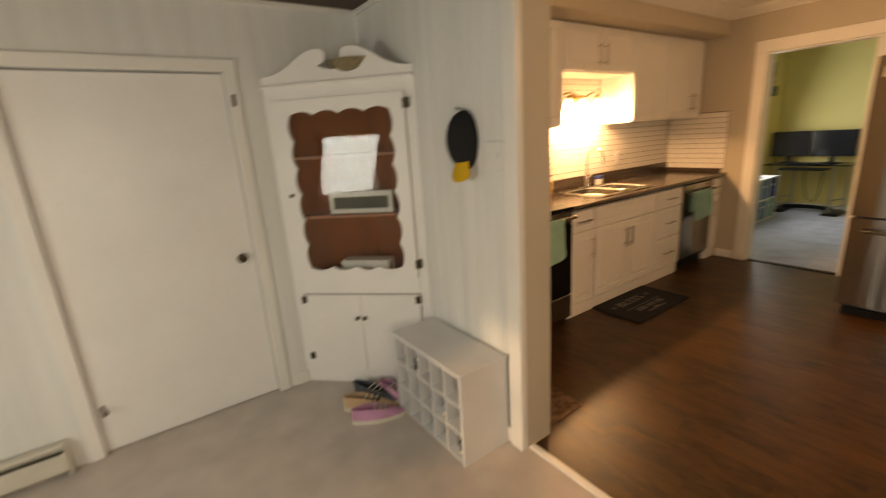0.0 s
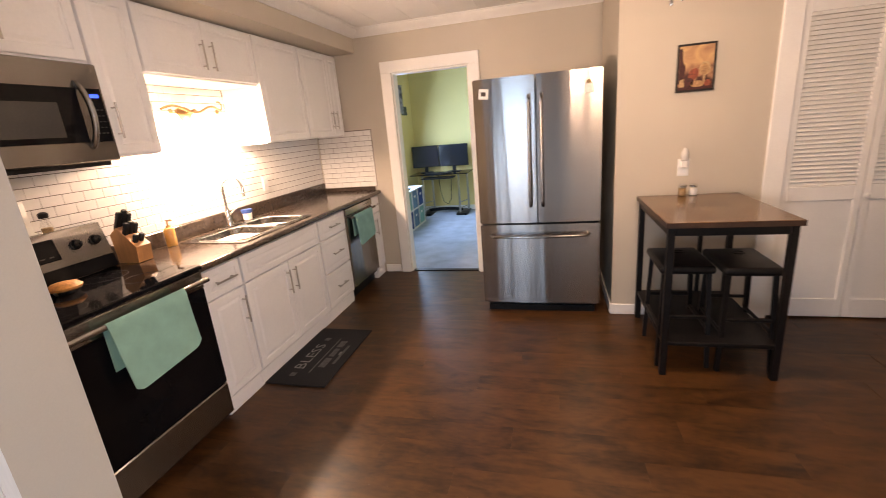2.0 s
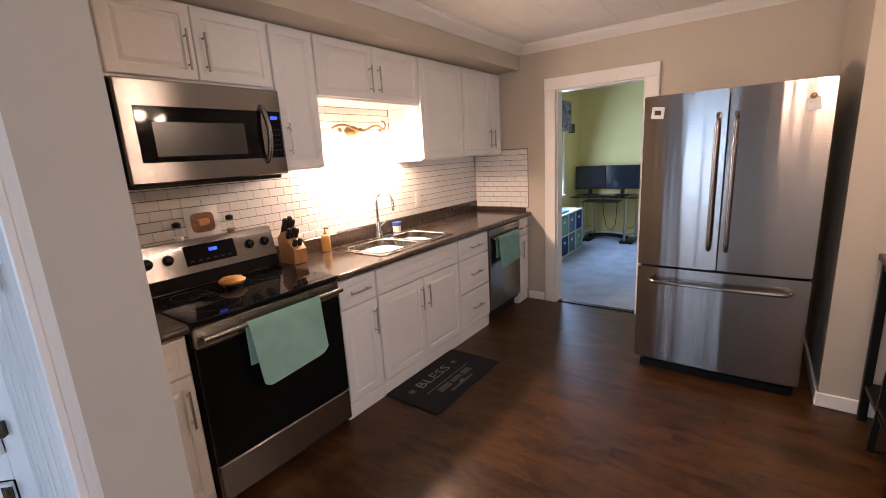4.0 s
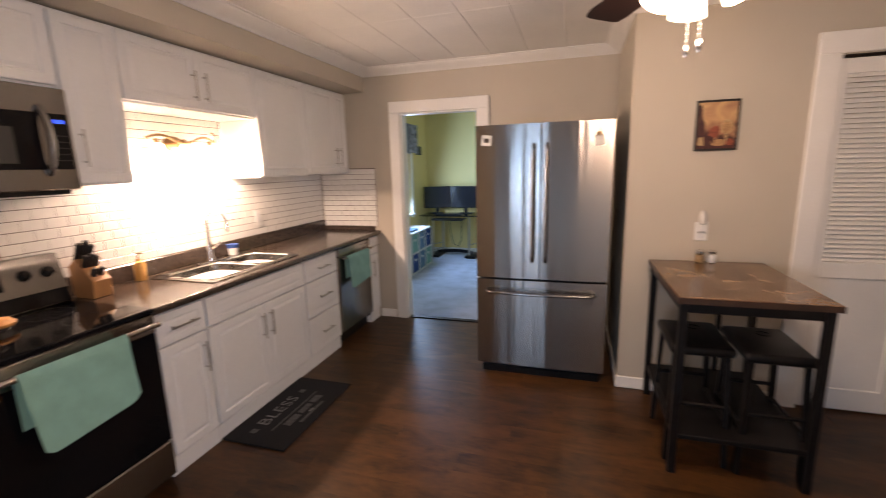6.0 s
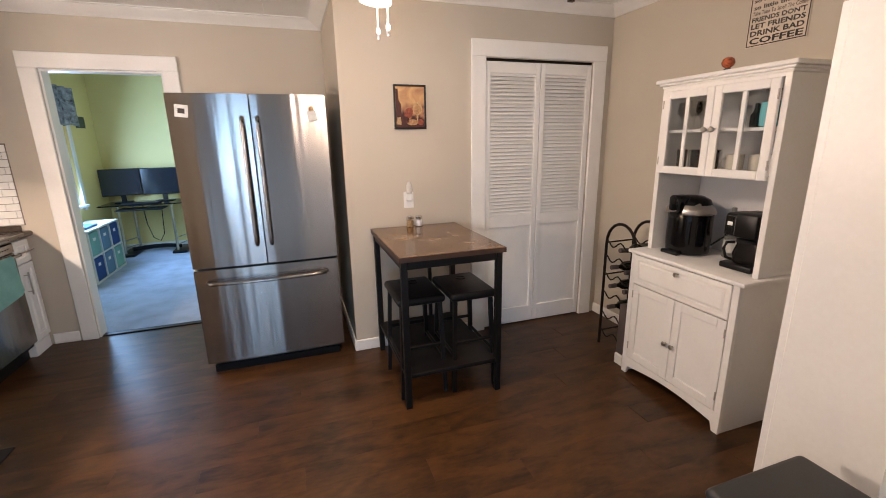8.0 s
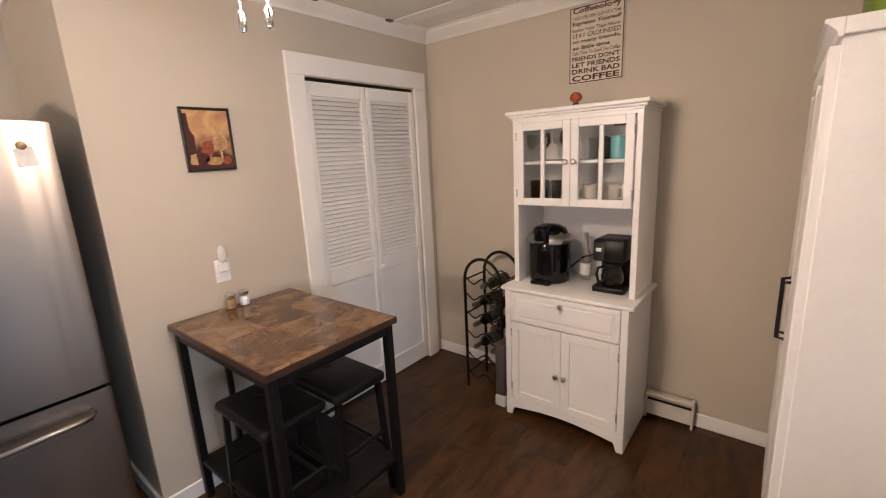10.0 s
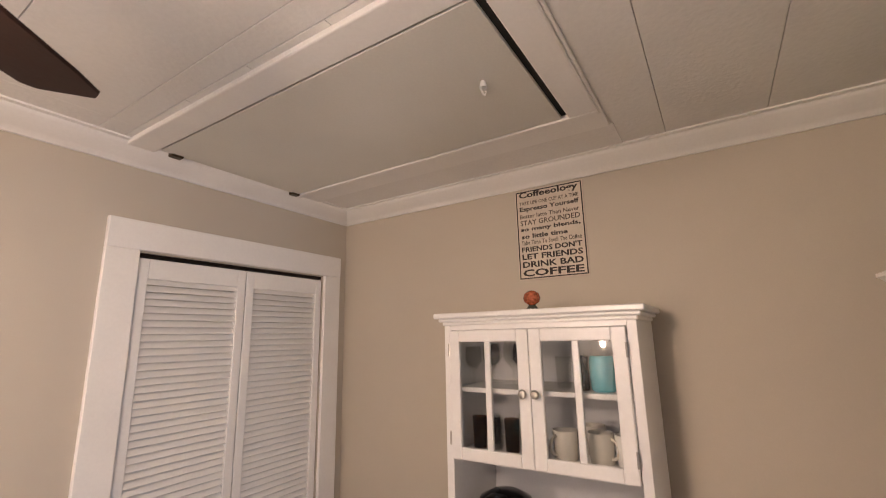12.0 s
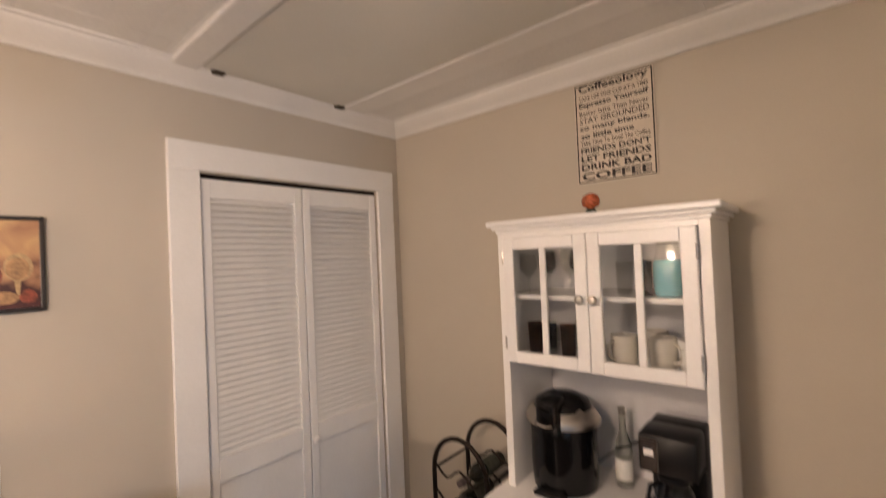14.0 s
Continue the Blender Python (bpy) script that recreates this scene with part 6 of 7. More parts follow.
heater("baseboard_heater", 4.89, 4.944, 2.135, 2.37, 0.165, 1)
heater("baseboard_heater", 0.072, 0.13, -1.6, -0.64, 0.17, 1)

# ---- tall pantry, tote on top, bin before it ----
pn = thing("pantry_cabinet", (4.25, 1.57, 0), "tall white two-door pantry cabinet", "cabinet")
PX0, PX1, PY0, PY1, PZ = 3.80, 4.72, 1.345, 1.77, 1.835
bmx = bmesh.new()
box(bmx, PX0, PX1, PY0, PY1, 0.0, PZ, 0.003)
part("body", bmx, M_CAB, pn, "", False)
bmx = bmesh.new()
prism(bmx, [(0, 0), (0.008, 0), (0.012, 0.012), (0.03, 0.03), (0.036, 0.032), (0.036, 0.042), (0, 0.042)], PX1 - PX0 + 0.04, Matrix(((0, 0, 1, PX0 - 0.02), (1, 0, 0, PY1), (0, 1, 0, PZ - 0.004), (0, 0, 0, 1))))
box(bmx, PX0 - 0.02, PX1 + 0.02, PY0, PY1, PZ, PZ + 0.038, 0.002)
part("cornice", bmx, M_CAB, pn, "", False)
m = facing(0, PY1, 0, 0, 1)
for a, b, hd in ((-PX1 + 0.004, -4.262, 1), (-4.258, -PX0 - 0.004, -1)):
    d = raised_door(pn, "door", a, b, 0.07, PZ - 0.02, m, M_CAB, 0.02, 0.07, deep=0.009)
    bmx = bmesh.new()
    uu = -4.262 - 0.03 if hd > 0 else -4.258 + 0.03
    c0 = m @ Vector((uu, 0.90, 0.02))
    tube(bmx, [m @ Vector((uu, 0.90, 0.018)), m @ Vector((uu, 0.905, 0.045)), m @ Vector((uu, 1.11, 0.045)), m @ Vector((uu, 1.115, 0.018))], 0.007, 8)
    part("handle", bmx, M_BLACKMETAL, d, "black bar handle")
gt = thing("storage_tote", (4.5, 1.54, 1.873), "lime green plastic tote on the pantry top", "tote")
bmx = bmesh.new()
box(bmx, 4.30, 4.70, 1.37, 1.685, 1.8735, 2.20, 0.05, None, 5)
part("body", bmx, M_GREENBIN, gt)
bmx = bmesh.new()
box(bmx, 4.40, 4.46, 1.68, 1.694, 2.10, 2.118, 0.004)
part("grip", bmx, M_DARK, gt, "dark grip", False)
bmx = bmesh.new()
box(bmx, 3.38, 3.70, 1.36, 1.625, 0.0, 0.66, 0.03, None, 3)
tb_ = thing("trash_bin", (3.54, 1.49, 0), "charcoal plastic trash bin beside the pantry", "bin")
part("body", bmx, M_DARKBIN, tb_)
bmx = bmesh.new()
box(bmx, 3.37, 3.71, 1.35, 1.635, 0.662, 0.70, 0.02, None, 3)
part("lid", bmx, M_DARKBIN, tb_)

# ---- ceiling fan ----
fn_ = thing("ceiling_fan", (2.88, 2.71, H), "walnut-bladed ceiling fan with three lit glass shades", "ceiling fan")
CX, CY = 2.88, 2.71
bmx = bmesh.new()
lathe(bmx, [(0.075, H - 0.001), (0.073, H - 0.03), (0.05, H - 0.06), (0.02, H - 0.07)], (CX, CY, 0), 24)
part("canopy", bmx, M_BRONZE, fn_)
bmx = bmesh.new()
lathe(bmx, [(0.02, H - 0.068), (0.02, 2.335), (0.07, 2.325), (0.12, 2.30), (0.125, 2.24), (0.10, 2.205), (0.06, 2.195), (0.055, 2.14), (0.062, 2.12), (0.03, 2.10), (0.002, 2.098)], (CX, CY, 0), 28)
part("motor", bmx, M_BRONZE, fn_)
for k in range(5):
    a = radians(41 + 72 * k)
    mb = Matrix.Translation((CX, CY, 2.19)) @ Matrix.Rotation(a, 4, "Z") @ Matrix.Rotation(radians(11), 4, "X")
    bmx = bmesh.new()
    out = [(0.19, -0.055), (0.30, -0.07), (0.58, -0.082), (0.645, -0.078), (0.665, -0.06), (0.68, 0.05), (0.668, 0.072), (0.60, 0.082), (0.30, 0.07), (0.19, 0.055)]
    prism(bmx, out, 0.007, mb)
    bl = part("blade", bmx, M_BLADE, fn_, "walnut fan blade", False)
    bmx = bmesh.new()
    box(bmx, 0.10, 0.24, -0.018, 0.018, -0.007, -0.001, 0.002, mb)
    part("blade_iron", bmx, M_BRONZE, bl, "", False)
for k in range(3):
    a = radians(-32 + 120 * k)
    d = Vector((math.cos(a), math.sin(a), 0))
    tilt = (d * 0.62 + Vector((0, 0, -1))).normalized()
    ms = Matrix.Translation(Vector((CX, CY, 2.12)) + d * 0.08) @ tilt.to_track_quat("Z", "Y").to_matrix().to_4x4()
    bmx = bmesh.new()
    lathe(bmx, [(0.022, -0.02), (0.030, -0.005), (0.045, 0.03), (0.055, 0.075), (0.061, 0.105), (0.059, 0.105), (0.053, 0.075), (0.043, 0.03), (0.028, 0.0)], (0, 0, 0), 22, ms, False)
    part("glass_shade", bmx, M_SHADE, fn_, "lit frosted bell shade")
    bmx = bmesh.new()
    rod(bmx, Vector((CX, CY, 2.14)) + d * 0.03, Vector((CX, CY, 2.125)) + d * 0.075, 0.014)
    part("light_arm", bmx, M_BRONZE, fn_)
    lamp("fan_bulb", "POINT", Matrix.Translation(Vector((CX, CY, 2.12)) + d * 0.08 + tilt * 0.125), 19, WARM, 0.045)
for dx, dy in ((-0.012, 0.03), (0.012, -0.03)):
    bmx = bmesh.new()
    x_, y_ = CX + dx, CY + dy
    for k in range(26):
        zz = 1.915 + k * 0.0072
        lathe(bmx, [(0.001, -0.003), (0.0034, 0), (0.001, 0.003)], (x_, y_, zz), 6)
    ch = part("pull_chain", bmx, M_PLASTICW, fn_, "white beaded pull chain")
    bmx = bmesh.new()
    lathe(bmx, [(0.003, 0.042), (0.0075, 0.037), (0.008, 0.012), (0.006, 0.002), (0.001, 0)], (x_, y_, 1.872), 12)
    part("pull_bob", bmx, M_CHROME, ch, "glass and chrome bob")

# ---- attic hatch ----
hx = thing("attic_hatch", (4.18, 3.2, H), "white framed attic hatch in the ceiling", "hatch")
bmx = bmesh.new()
for r in ((3.765, 3.858, 2.425, 3.915), (4.502, 4.535, 2.425, 3.915), (3.858, 4.502, 2.425, 2.518)):
    box(bmx, *r, H - 0.019, H + 0.001, 0.005, None, 2)
part("frame", bmx, M_WHITE, hx, "", False)
bmx = bmesh.new()
for r in ((4.535, 4.65, 2.415, 3.915), (3.765, 4.535, 2.415, 2.425)):
    box(bmx, *r, H - 0.011, H + 0.001, 0.003)
part("back_band", bmx, M_WHITE, hx, "", False)
bmx = bmesh.new()
box(bmx, 4.6505, 4.955, 2.405, 3.995, H - 0.003, H + 0.001)
part("ceiling_strip", bmx, M_CEIL, hx, "plain white strip beside the frame", False)
bmx = bmesh.new()
box(bmx, 3.866, 4.496, 2.54, 3.88, H - 0.016, H - 0.004, 0.002)
pnl = part("hatch_panel", bmx, M_HATCH, hx, "white painted board", False)
# near-black sheet behind the board, its colour stands in for shade in the slit
bmx = bmesh.new()
box(bmx, 3.858, 4.502, 2.518, 3.915, H - 0.0018, H + 0.0005)
part("gap_shade", bmx, M_DARK, hx, "dark sheet painting the shade round the board", False)
bmx = bmesh.new()
rod(bmx, (4.15, 2.66, H - 0.038), (4.15, 2.66, H - 0.012), 0.012, 0.006)
tube(bmx, [(4.15 + 0.014 * math.cos(k * 0.6), 2.66, H - 0.045 + 0.014 * math.sin(k * 0.6)) for k in range(11)], 0.003, 6)
part("pull_knob", bmx, M_PLASTICW, pnl, "small white pull")
for xx in (3.90, 4.46):
    bmx = bmesh.new()
    box(bmx, xx, xx + 0.045, 3.868, 3.90, H - 0.024, H - 0.004, 0.003)
    part("latch", bmx, M_BRASS, pnl, "dark latch", False)

# ---- entry room: door ----
ed = tagged(new("door_2"), "plain white flush entry door, closed", "door", "", "structure")
ed.location = (0.05, -0.06, 0)
ORIGIN[ed.name] = (0.05, -0.06, 0)
bmx = bmesh.new()
box(bmx, 0.012, 0.052, -0.497, 0.372, 0.008, 1.862, 0.003)
leaf = part("door_leaf", bmx, M_CAB, ed, "", False)
m = facing(0.052, 0, 0, 1, 0)
knob(leaf, m, 0.305, 0.885, 0.0, 0.027, M_BRASS, "dark brass door knob", "door_knob")
bmx = bmesh.new()
rod(bmx, (0.052, -0.47, 0.262), (0.10, -0.455, 0.245), 0.007)
rod(bmx, (0.10, -0.455, 0.245), (0.112, -0.452, 0.242), 0.012)
part("door_stop", bmx, M_BRASS, leaf, "dark metal door stop")
bmx = bmesh.new()
box(bmx, 0.086, 0.096, 0.395, 0.412, 1.70, 1.76, 0.003)
part("hook_latch", bmx, M_BRASS, ed, "small brass latch", False)
bmx = bmesh.new()
box(bmx, -0.049, 0.005, -0.497, 0.372, 0.0, 1.87)
part("stop_board", bmx, M_WHITE, ed, "", False)

# ---- corner cabinet, built across the corner ----
cc = thing("corner_cabinet", (0.30, 0.90, 0), "white corner china cabinet with scrolled top and scalloped glass door", "cabinet")
c45 = math.sqrt(0.5)
CM = facing(0.07, 0.56, 0, 1, -1)  # along the diagonal front
W = 0.846
bmx = bmesh.new()
for r in ((0.0, 0.055, 0.0, 1.80), (W - 0.055, W, 0.0, 1.80), (0.055, W - 0.055, 0.0, 0.10), (0.055, W - 0.055, 0.60, 0.70), (0.055, W - 0.055, 1.72, 1.80)):
    box(bmx, *r, -0.02, 0.0, 0.002, CM)
part("face_frame", bmx, M_CAB, cc, "", False)
bmx = bmesh.new()
for z0, z1 in ((0.0, 0.02), (0.64, 0.66), (1.06, 1.075), (1.40, 1.415), (1.78, 1.80)):
    prism(bmx, [(0.085, 0.60), (0.62, 1.145), (0.085, 1.145)], z1 - z0, Matrix.Translation((0, 0, z0)))
part("shelves", bmx, M_BROWNINT, cc, "stained brown shelves", False)
bmx = bmesh.new()
box(bmx, 0.074, 0.084, 0.58, 1.155, 0.02, 1.78)
box(bmx, 0.085, 0.65, 1.146, 1.156, 0.02, 1.78)
part("interior_back", bmx, M_BROWNINT, cc, "stained brown interior", False)
# scrolled pediment
out = [(0.0, 1.80), (W, 1.80), (W, 1.845)]
N = 16
right = [(W - (W * 0.5 - 0.10) * k / N, 1.845 + 0.115 * (0.5 - 0.5 * math.cos(math.pi * (k / N) ** 1.25))) for k in range(1, N + 1)]
scroll_r = [(W / 2 + 0.085 - 0.045 * math.sin(a), 1.922 + 0.038 * math.cos(a)) for a in [k * math.pi / 8 for k in range(1, 9)]]
dip = [(W / 2 + 0.085 * math.cos(a), 1.885 - 0.03 * math.sin(a)) for a in [k * math.pi / 10 for k in range(1, 10)]]
up = right + scroll_r + dip
left = [(W - x_, y_) for x_, y_ in reversed(right + scroll_r)]
out = out + up + left + [(0.0, 1.845)]
bmx = bmesh.new()
prism(bmx, out, 0.022, CM @ Matrix.Translation((0, 0, -0.02)))
part("scrolled_pediment", bmx, M_CAB, cc, "white scrolled pediment", False)
bmx = bmesh.new()
box(bmx, -0.0, W, 1.785, 1.803, 0.0, 0.022, 0.006, CM)
part("cornice_bead", bmx, M_CAB, cc, "", False)
# glazed door with scalloped opening: a ring between outer edge and wavy inner edge
DU0, DU1, DV0, DV1 = 0.0565, W - 0.0565, 0.7015, 1.7185
iu0, iu1, iv0, iv1 = 0.135, 0.71, 0.765, 1.645
inner, outer = [], []
edge = [((iu0, iv0), (iu1, iv0), 4, (0, -1)), ((iu1, iv0), (iu1, iv1), 6, (1, 0)), ((iu1, iv1), (iu0, iv1), 4, (0, 1)), ((iu0, iv1), (iu0, iv0), 6, (-1, 0))]
for (a, b), (c, d), nn, (ox, oy) in edge:
    steps = nn * 8
    for k in range(steps):
        q = k / steps
        bump = 0.022 * abs(math.sin(q * nn * math.pi)) ** 0.8 - 0.012
        inner.append((a + (c - a) * q + ox * bump, b + (d - b) * q + oy * bump))
        ea, eb = (DU0 if a == iu0 else DU1), (DV0 if b == iv0 else DV1)
        ec, ed_ = (DU0 if c == iu0 else DU1), (DV0 if d == iv0 else DV1)
        outer.append((ea + (ec - ea) * q, eb + (ed_ - eb) * q))
bmx = bmesh.new()
T = 0.018
vo = [[bmx.verts.new(CM @ Vector((x_, y_, z_))) for x_, y_ in ring] for ring, z_ in ((outer, 0.001), (inner, 0.001), (inner, T), (outer, T))]
K = len(inner)
for i in range(K):
    j = (i + 1) % K
    for a, b in ((0, 1), (1, 2), (2, 3), (3, 0)):
        bmx.faces.new((vo[a][i], vo[a][j], vo[b][j], vo[b][i]))
gd = part("glazed_door", bmx, M_CAB, cc, "white scalloped door", False)
bmx = bmesh.new()
box(bmx, 0.115, 0.73, 0.745, 1.665, 0.002, 0.005, 0, CM)
pg = part("pane", bmx, M_PANE, gd, "clear glass pane", False)
pg.visible_shadow = False
for a, b, s_ in ((0.0565, W / 2 - 0.001, 1), (W / 2 + 0.001, W - 0.0565, -1)):
    bmx = bmesh.new()
    box(bmx, a, b, 0.1015, 0.5985, 0.001, 0.018, 0.003, CM)
    d = part("lower_door", bmx, M_CAB, cc, "", False)
    knob(d, CM, W / 2 - s_ * 0.022, 0.455, 0.018, 0.013, M_BRASS, "dark brass knob")
    for zz in (0.17, 0.545):
        bmx = bmesh.new()
        uu = a + 0.01 if s_ > 0 else b - 0.01
        box(bmx, uu - 0.016, uu - 0.003, zz, zz + 0.045, 0.018, 0.022, 0.001, CM)
        box(bmx, uu + 0.003, uu + 0.016, zz, zz + 0.045, 0.018, 0.022, 0.001, CM)
        rod(bmx, CM @ Vector((uu, zz + 0.002, 0.022)), CM @ Vector((uu, zz + 0.043, 0.022)), 0.005, seg=8)
        part("hinge", bmx, M_BRASS, d, "dark H-shaped hinge")
for zz in (0.76, 1.635):
    bmx = bmesh.new()
    box(bmx, DU1 - 0.008, DU1 + 0.006, zz, zz + 0.05, 0.018, 0.022, 0.001, CM)
    box(bmx, DU1 + 0.012, DU1 + 0.026, zz, zz + 0.05, 0.001, 0.022, 0.001, CM)
    rod(bmx, CM @ Vector((DU1 + 0.009, zz, 0.022)), CM @ Vector((DU1 + 0.009, zz + 0.05, 0.022)), 0.005, seg=8)
    part("hinge", bmx, M_BRASS, gd, "dark H-shaped hinge")
bmx = bmesh.new()
rod(bmx, CM @ Vector((0.095, 1.205, 0.018)), CM @ Vector((0.095, 1.205, 0.036)), 0.007, 0.012)
part("knob", bmx, M_BRASS, gd, "dark brass knob")
# prints standing in the cabinet
pc = thing("framed_print", (0.36, 0.93, 1.076), "small framed landscape print standing on the cabinet shelf", "picture")
cmi = CM @ Matrix.Translation((0, 0, -0.06))
bmx = bmesh.new()
box(bmx, 0.28, 0.66, 1.078, 1.205, 0, 0.008, 0.002, cmi)
part("mount", bmx, M_PAPER, pc, "cream mount", False)
bmx = bmesh.new()
box(bmx, 0.305, 0.635, 1.105, 1.175, 0.0082, 0.009, 0, cmi)
part("print", bmx, M_DARKPRINT, pc, "dark landscape print", False)
pc = thing("stacked_papers", (0.36, 0.93, 0.66), "stack of white papers on the lowest cabinet shelf", "papers")
bmx = bmesh.new()
box(bmx, 0.30, 0.60, 0.661, 0.79, -0.16, -0.06, 0.004, CM)
part("stack", bmx, M_PAPER, pc, "", False)
bs = bmesh.new()
lathe(bs, [(0.05, 0), (0.11, 0.05), (0.14, 0.10), (0.13, 0.10), (0.10, 0.055), (0.04, 0.01)], (0.36, 0.98, 1.8005), 22)
single("woven_basket", bs, mat("wicker", (0.26, 0.20, 0.12), 0.8, var=0.4, scale=60, fine=150, bump=0.8), (0.36, 0.98, 1.8005), "woven wicker basket on top of the corner cabinet", "basket")

# ---- shoe shelf ----
ss = thing("shoe_cubby", (1.01, 1.0, 0), "white laminate shoe cubby, some shoes inside", "shoe rack")
SX0, SX1, SY0, SY1, SZ = 0.72, 1.315, 0.868, 1.144, 0.472
bmx = bmesh.new()
box(bmx, SX0 - 0.004, SX1 + 0.004, SY0 - 0.004, SY1, SZ - 0.016, SZ, 0.002)
part("top", bmx, M_CUBEW, ss, "", False)
for a, b in ((SX0, SX0 + 0.015), (SX1 - 0.015, SX1)):
    bmx = bmesh.new()
    box(bmx, a, b, SY0, SY1, 0.0, SZ - 0.016, 0.001)
    part("side_panel", bmx, M_CUBEW, ss, "", False)
bmx = bmesh.new()
box(bmx, SX0 + 0.015, SX1 - 0.015, SY1 - 0.006, SY1, 0.0, SZ - 0.016)
part("back_panel", bmx, M_CUBEW, ss, "", False)
for zz in (0.015, 0.16, 0.305):
    bmx = bmesh.new()
    box(bmx, SX0 + 0.015, SX1 - 0.015, SY0, SY1 - 0.006, zz, zz + 0.010)
    part("shelf", bmx, M_CUBEW, ss, "", False)
    for k in range(1, 5):
        xx = SX0 + 0.015 + (SX1 - SX0 - 0.03) * k / 5
        bmx = bmesh.new()
        box(bmx, xx - 0.004, xx + 0.004, SY0, SY1 - 0.006, zz + 0.010, min(zz + 0.145, SZ - 0.016))
        part("divider", bmx, M_CUBEW, ss, "", False)


def shoe(x, y, z, ang, upper, sole, label, s=1.0):
    t = thing("shoe", (x, y, z), label, "shoe", "shoes by the cubby")
    m_ = Matrix.Translation((x, y, z)) @ Matrix.Rotation(ang, 4, "Z") @ Matrix.Scale(s, 4)
    bx_ = bmesh.new()
    ol = [(0.12 * math.cos(a), (0.038 + 0.006 * math.cos(a)) * math.sin(a)) for a in [k * math.tau / 18 for k in range(18)]]
    prism(bx_, ol, 0.018, m_)
    part("sole", bx_, sole, t, "", True)
    bx_ = bmesh.new()
    rings = []
    for q in range(6):
        f_ = q / 5
        hh = 0.018 + 0.05 * f_
        rings.append([bx_.verts.new(m_ @ Vector((x_ * (0.97 - 0.28 * f_) - 0.035 * f_, y_ * (0.95 - 0.30 * f_), hh - 0.025 * f_ * max(0, x_ / 0.12)))) for x_, y_ in ol])
    for a, b in zip(rings, rings[1:]):
        for k in range(18):
            bx_.faces.new((a[k], a[(k + 1) % 18], b[(k + 1) % 18], b[k]))
    part("upper", bx_, upper, t, "canvas upper")
    bx_ = bmesh.new()
    for k in range(3):
        tube(bx_, [m_ @ Vector((0.03 - 0.022 * k, yy, 0.055 + 0.004 * k)) for yy in (-0.022, 0, 0.022)], 0.003, 5)
    part("laces", bx_, sole, t)


shoe(0.545, 0.80, 0.0, 0.5, M_GREYSHOE, M_CREAMSHOE, "dark grey patterned canvas shoe on the carpet", 1.3)
shoe(0.615, 0.735, 0.0, 0.9, M_PEACH, M_CREAMSHOE, "peach canvas shoe on the carpet", 1.3)
shoe(0.725, 0.735, 0.0, 1.2, M_PINK, M_CREAMSHOE, "pink canvas shoe on the carpet", 1.25)
shoe(0.60, 0.90, 0.0, 0.2, M_PINK, M_CREAMSHOE, "pink canvas shoe on the carpet", 1.1)
shoe(0.895, 0.99, 0.3155, 1.57, M_BLACKCLOTH, M_BLACK, "small black shoe in the cubby", 0.85)
shoe(1.13, 0.99, 0.1705, 1.57, M_SLATE, M_CREAMSHOE, "blue grey shoe in the cubby", 0.85)
shoe(1.25, 0.99, 0.0255, 1.57, M_GREYSHOE, M_CREAMSHOE, "grey shoe in the cubby", 0.85)

# ---- cap on its hook, switch plate ----
cp = thing("baseball_cap", (1.06, 1.12, 1.5), "black cap with yellow brim on a wall hook", "cap")
bmx = bmesh.new()
rings = []
for q in range(9):
    f_ = q / 8
    rr = 0.105 * math.sqrt(max(0.0, 1 - f_ ** 2.2)) + 0.002
    rings.append([bmx.verts.new(Vector((1.085 + rr * 0.74 * math.cos(k * math.tau / 20), 1.156 - 0.10 * f_, 1.455 + rr * 1.22 * math.sin(k * math.tau / 20)))) for k in range(20)])
for a, b in zip(rings, rings[1:]):
    for k in range(20):
        bmx.faces.new((a[k], a[(k + 1) % 20], b[(k + 1) % 20], b[k]))
bmx.faces.new(rings[-1])
bmx.faces.new(rings[0][::-1])
part("crown", bmx, M_BLACKCLOTH, cp)
bmx = bmesh.new()


def brim(u, v):
    a = (u - 0.5) * 1.9
    r_ = 0.075 * v
    return Vector((1.10 + (0.055 + r_ * 0.35) * math.sin(a), 1.085 + 0.055 * (1 - math.cos(a)) - 0.01 * v, 1.38 - (0.02 + r_ * 1.15) * math.cos(a * 0.8)))


sheet(bmx, brim, 12, 6, 0.004)
part("brim", bmx, M_YELLOW, cp, "yellow brim")
bmx = bmesh.new()
rod(bmx, (1.085, 1.16, 1.585), (1.085, 1.10, 1.595), 0.006)
hk = single("wall_hook", bmx, M_NICKEL, (1.055, 1.13, 1.585), "small metal hook on the panelling", "hook")
bmx = bmesh.new()
box(bmx, 1.205, 1.325, 1.152, 1.1595, 1.325, 1.445, 0.003)
sw = single("switch_plate", bmx, M_PLASTICW, (1.265, 1.158, 1.325), "white double switch plate on the panelling", "switch")
for xx in (1.235, 1.285):
    bmx = bmesh.new()
    box(bmx, xx, xx + 0.01, 1.142, 1.1515, 1.373, 1.397, 0.002)
    part("toggle", bmx, M_PLASTICW, sw, "", False)


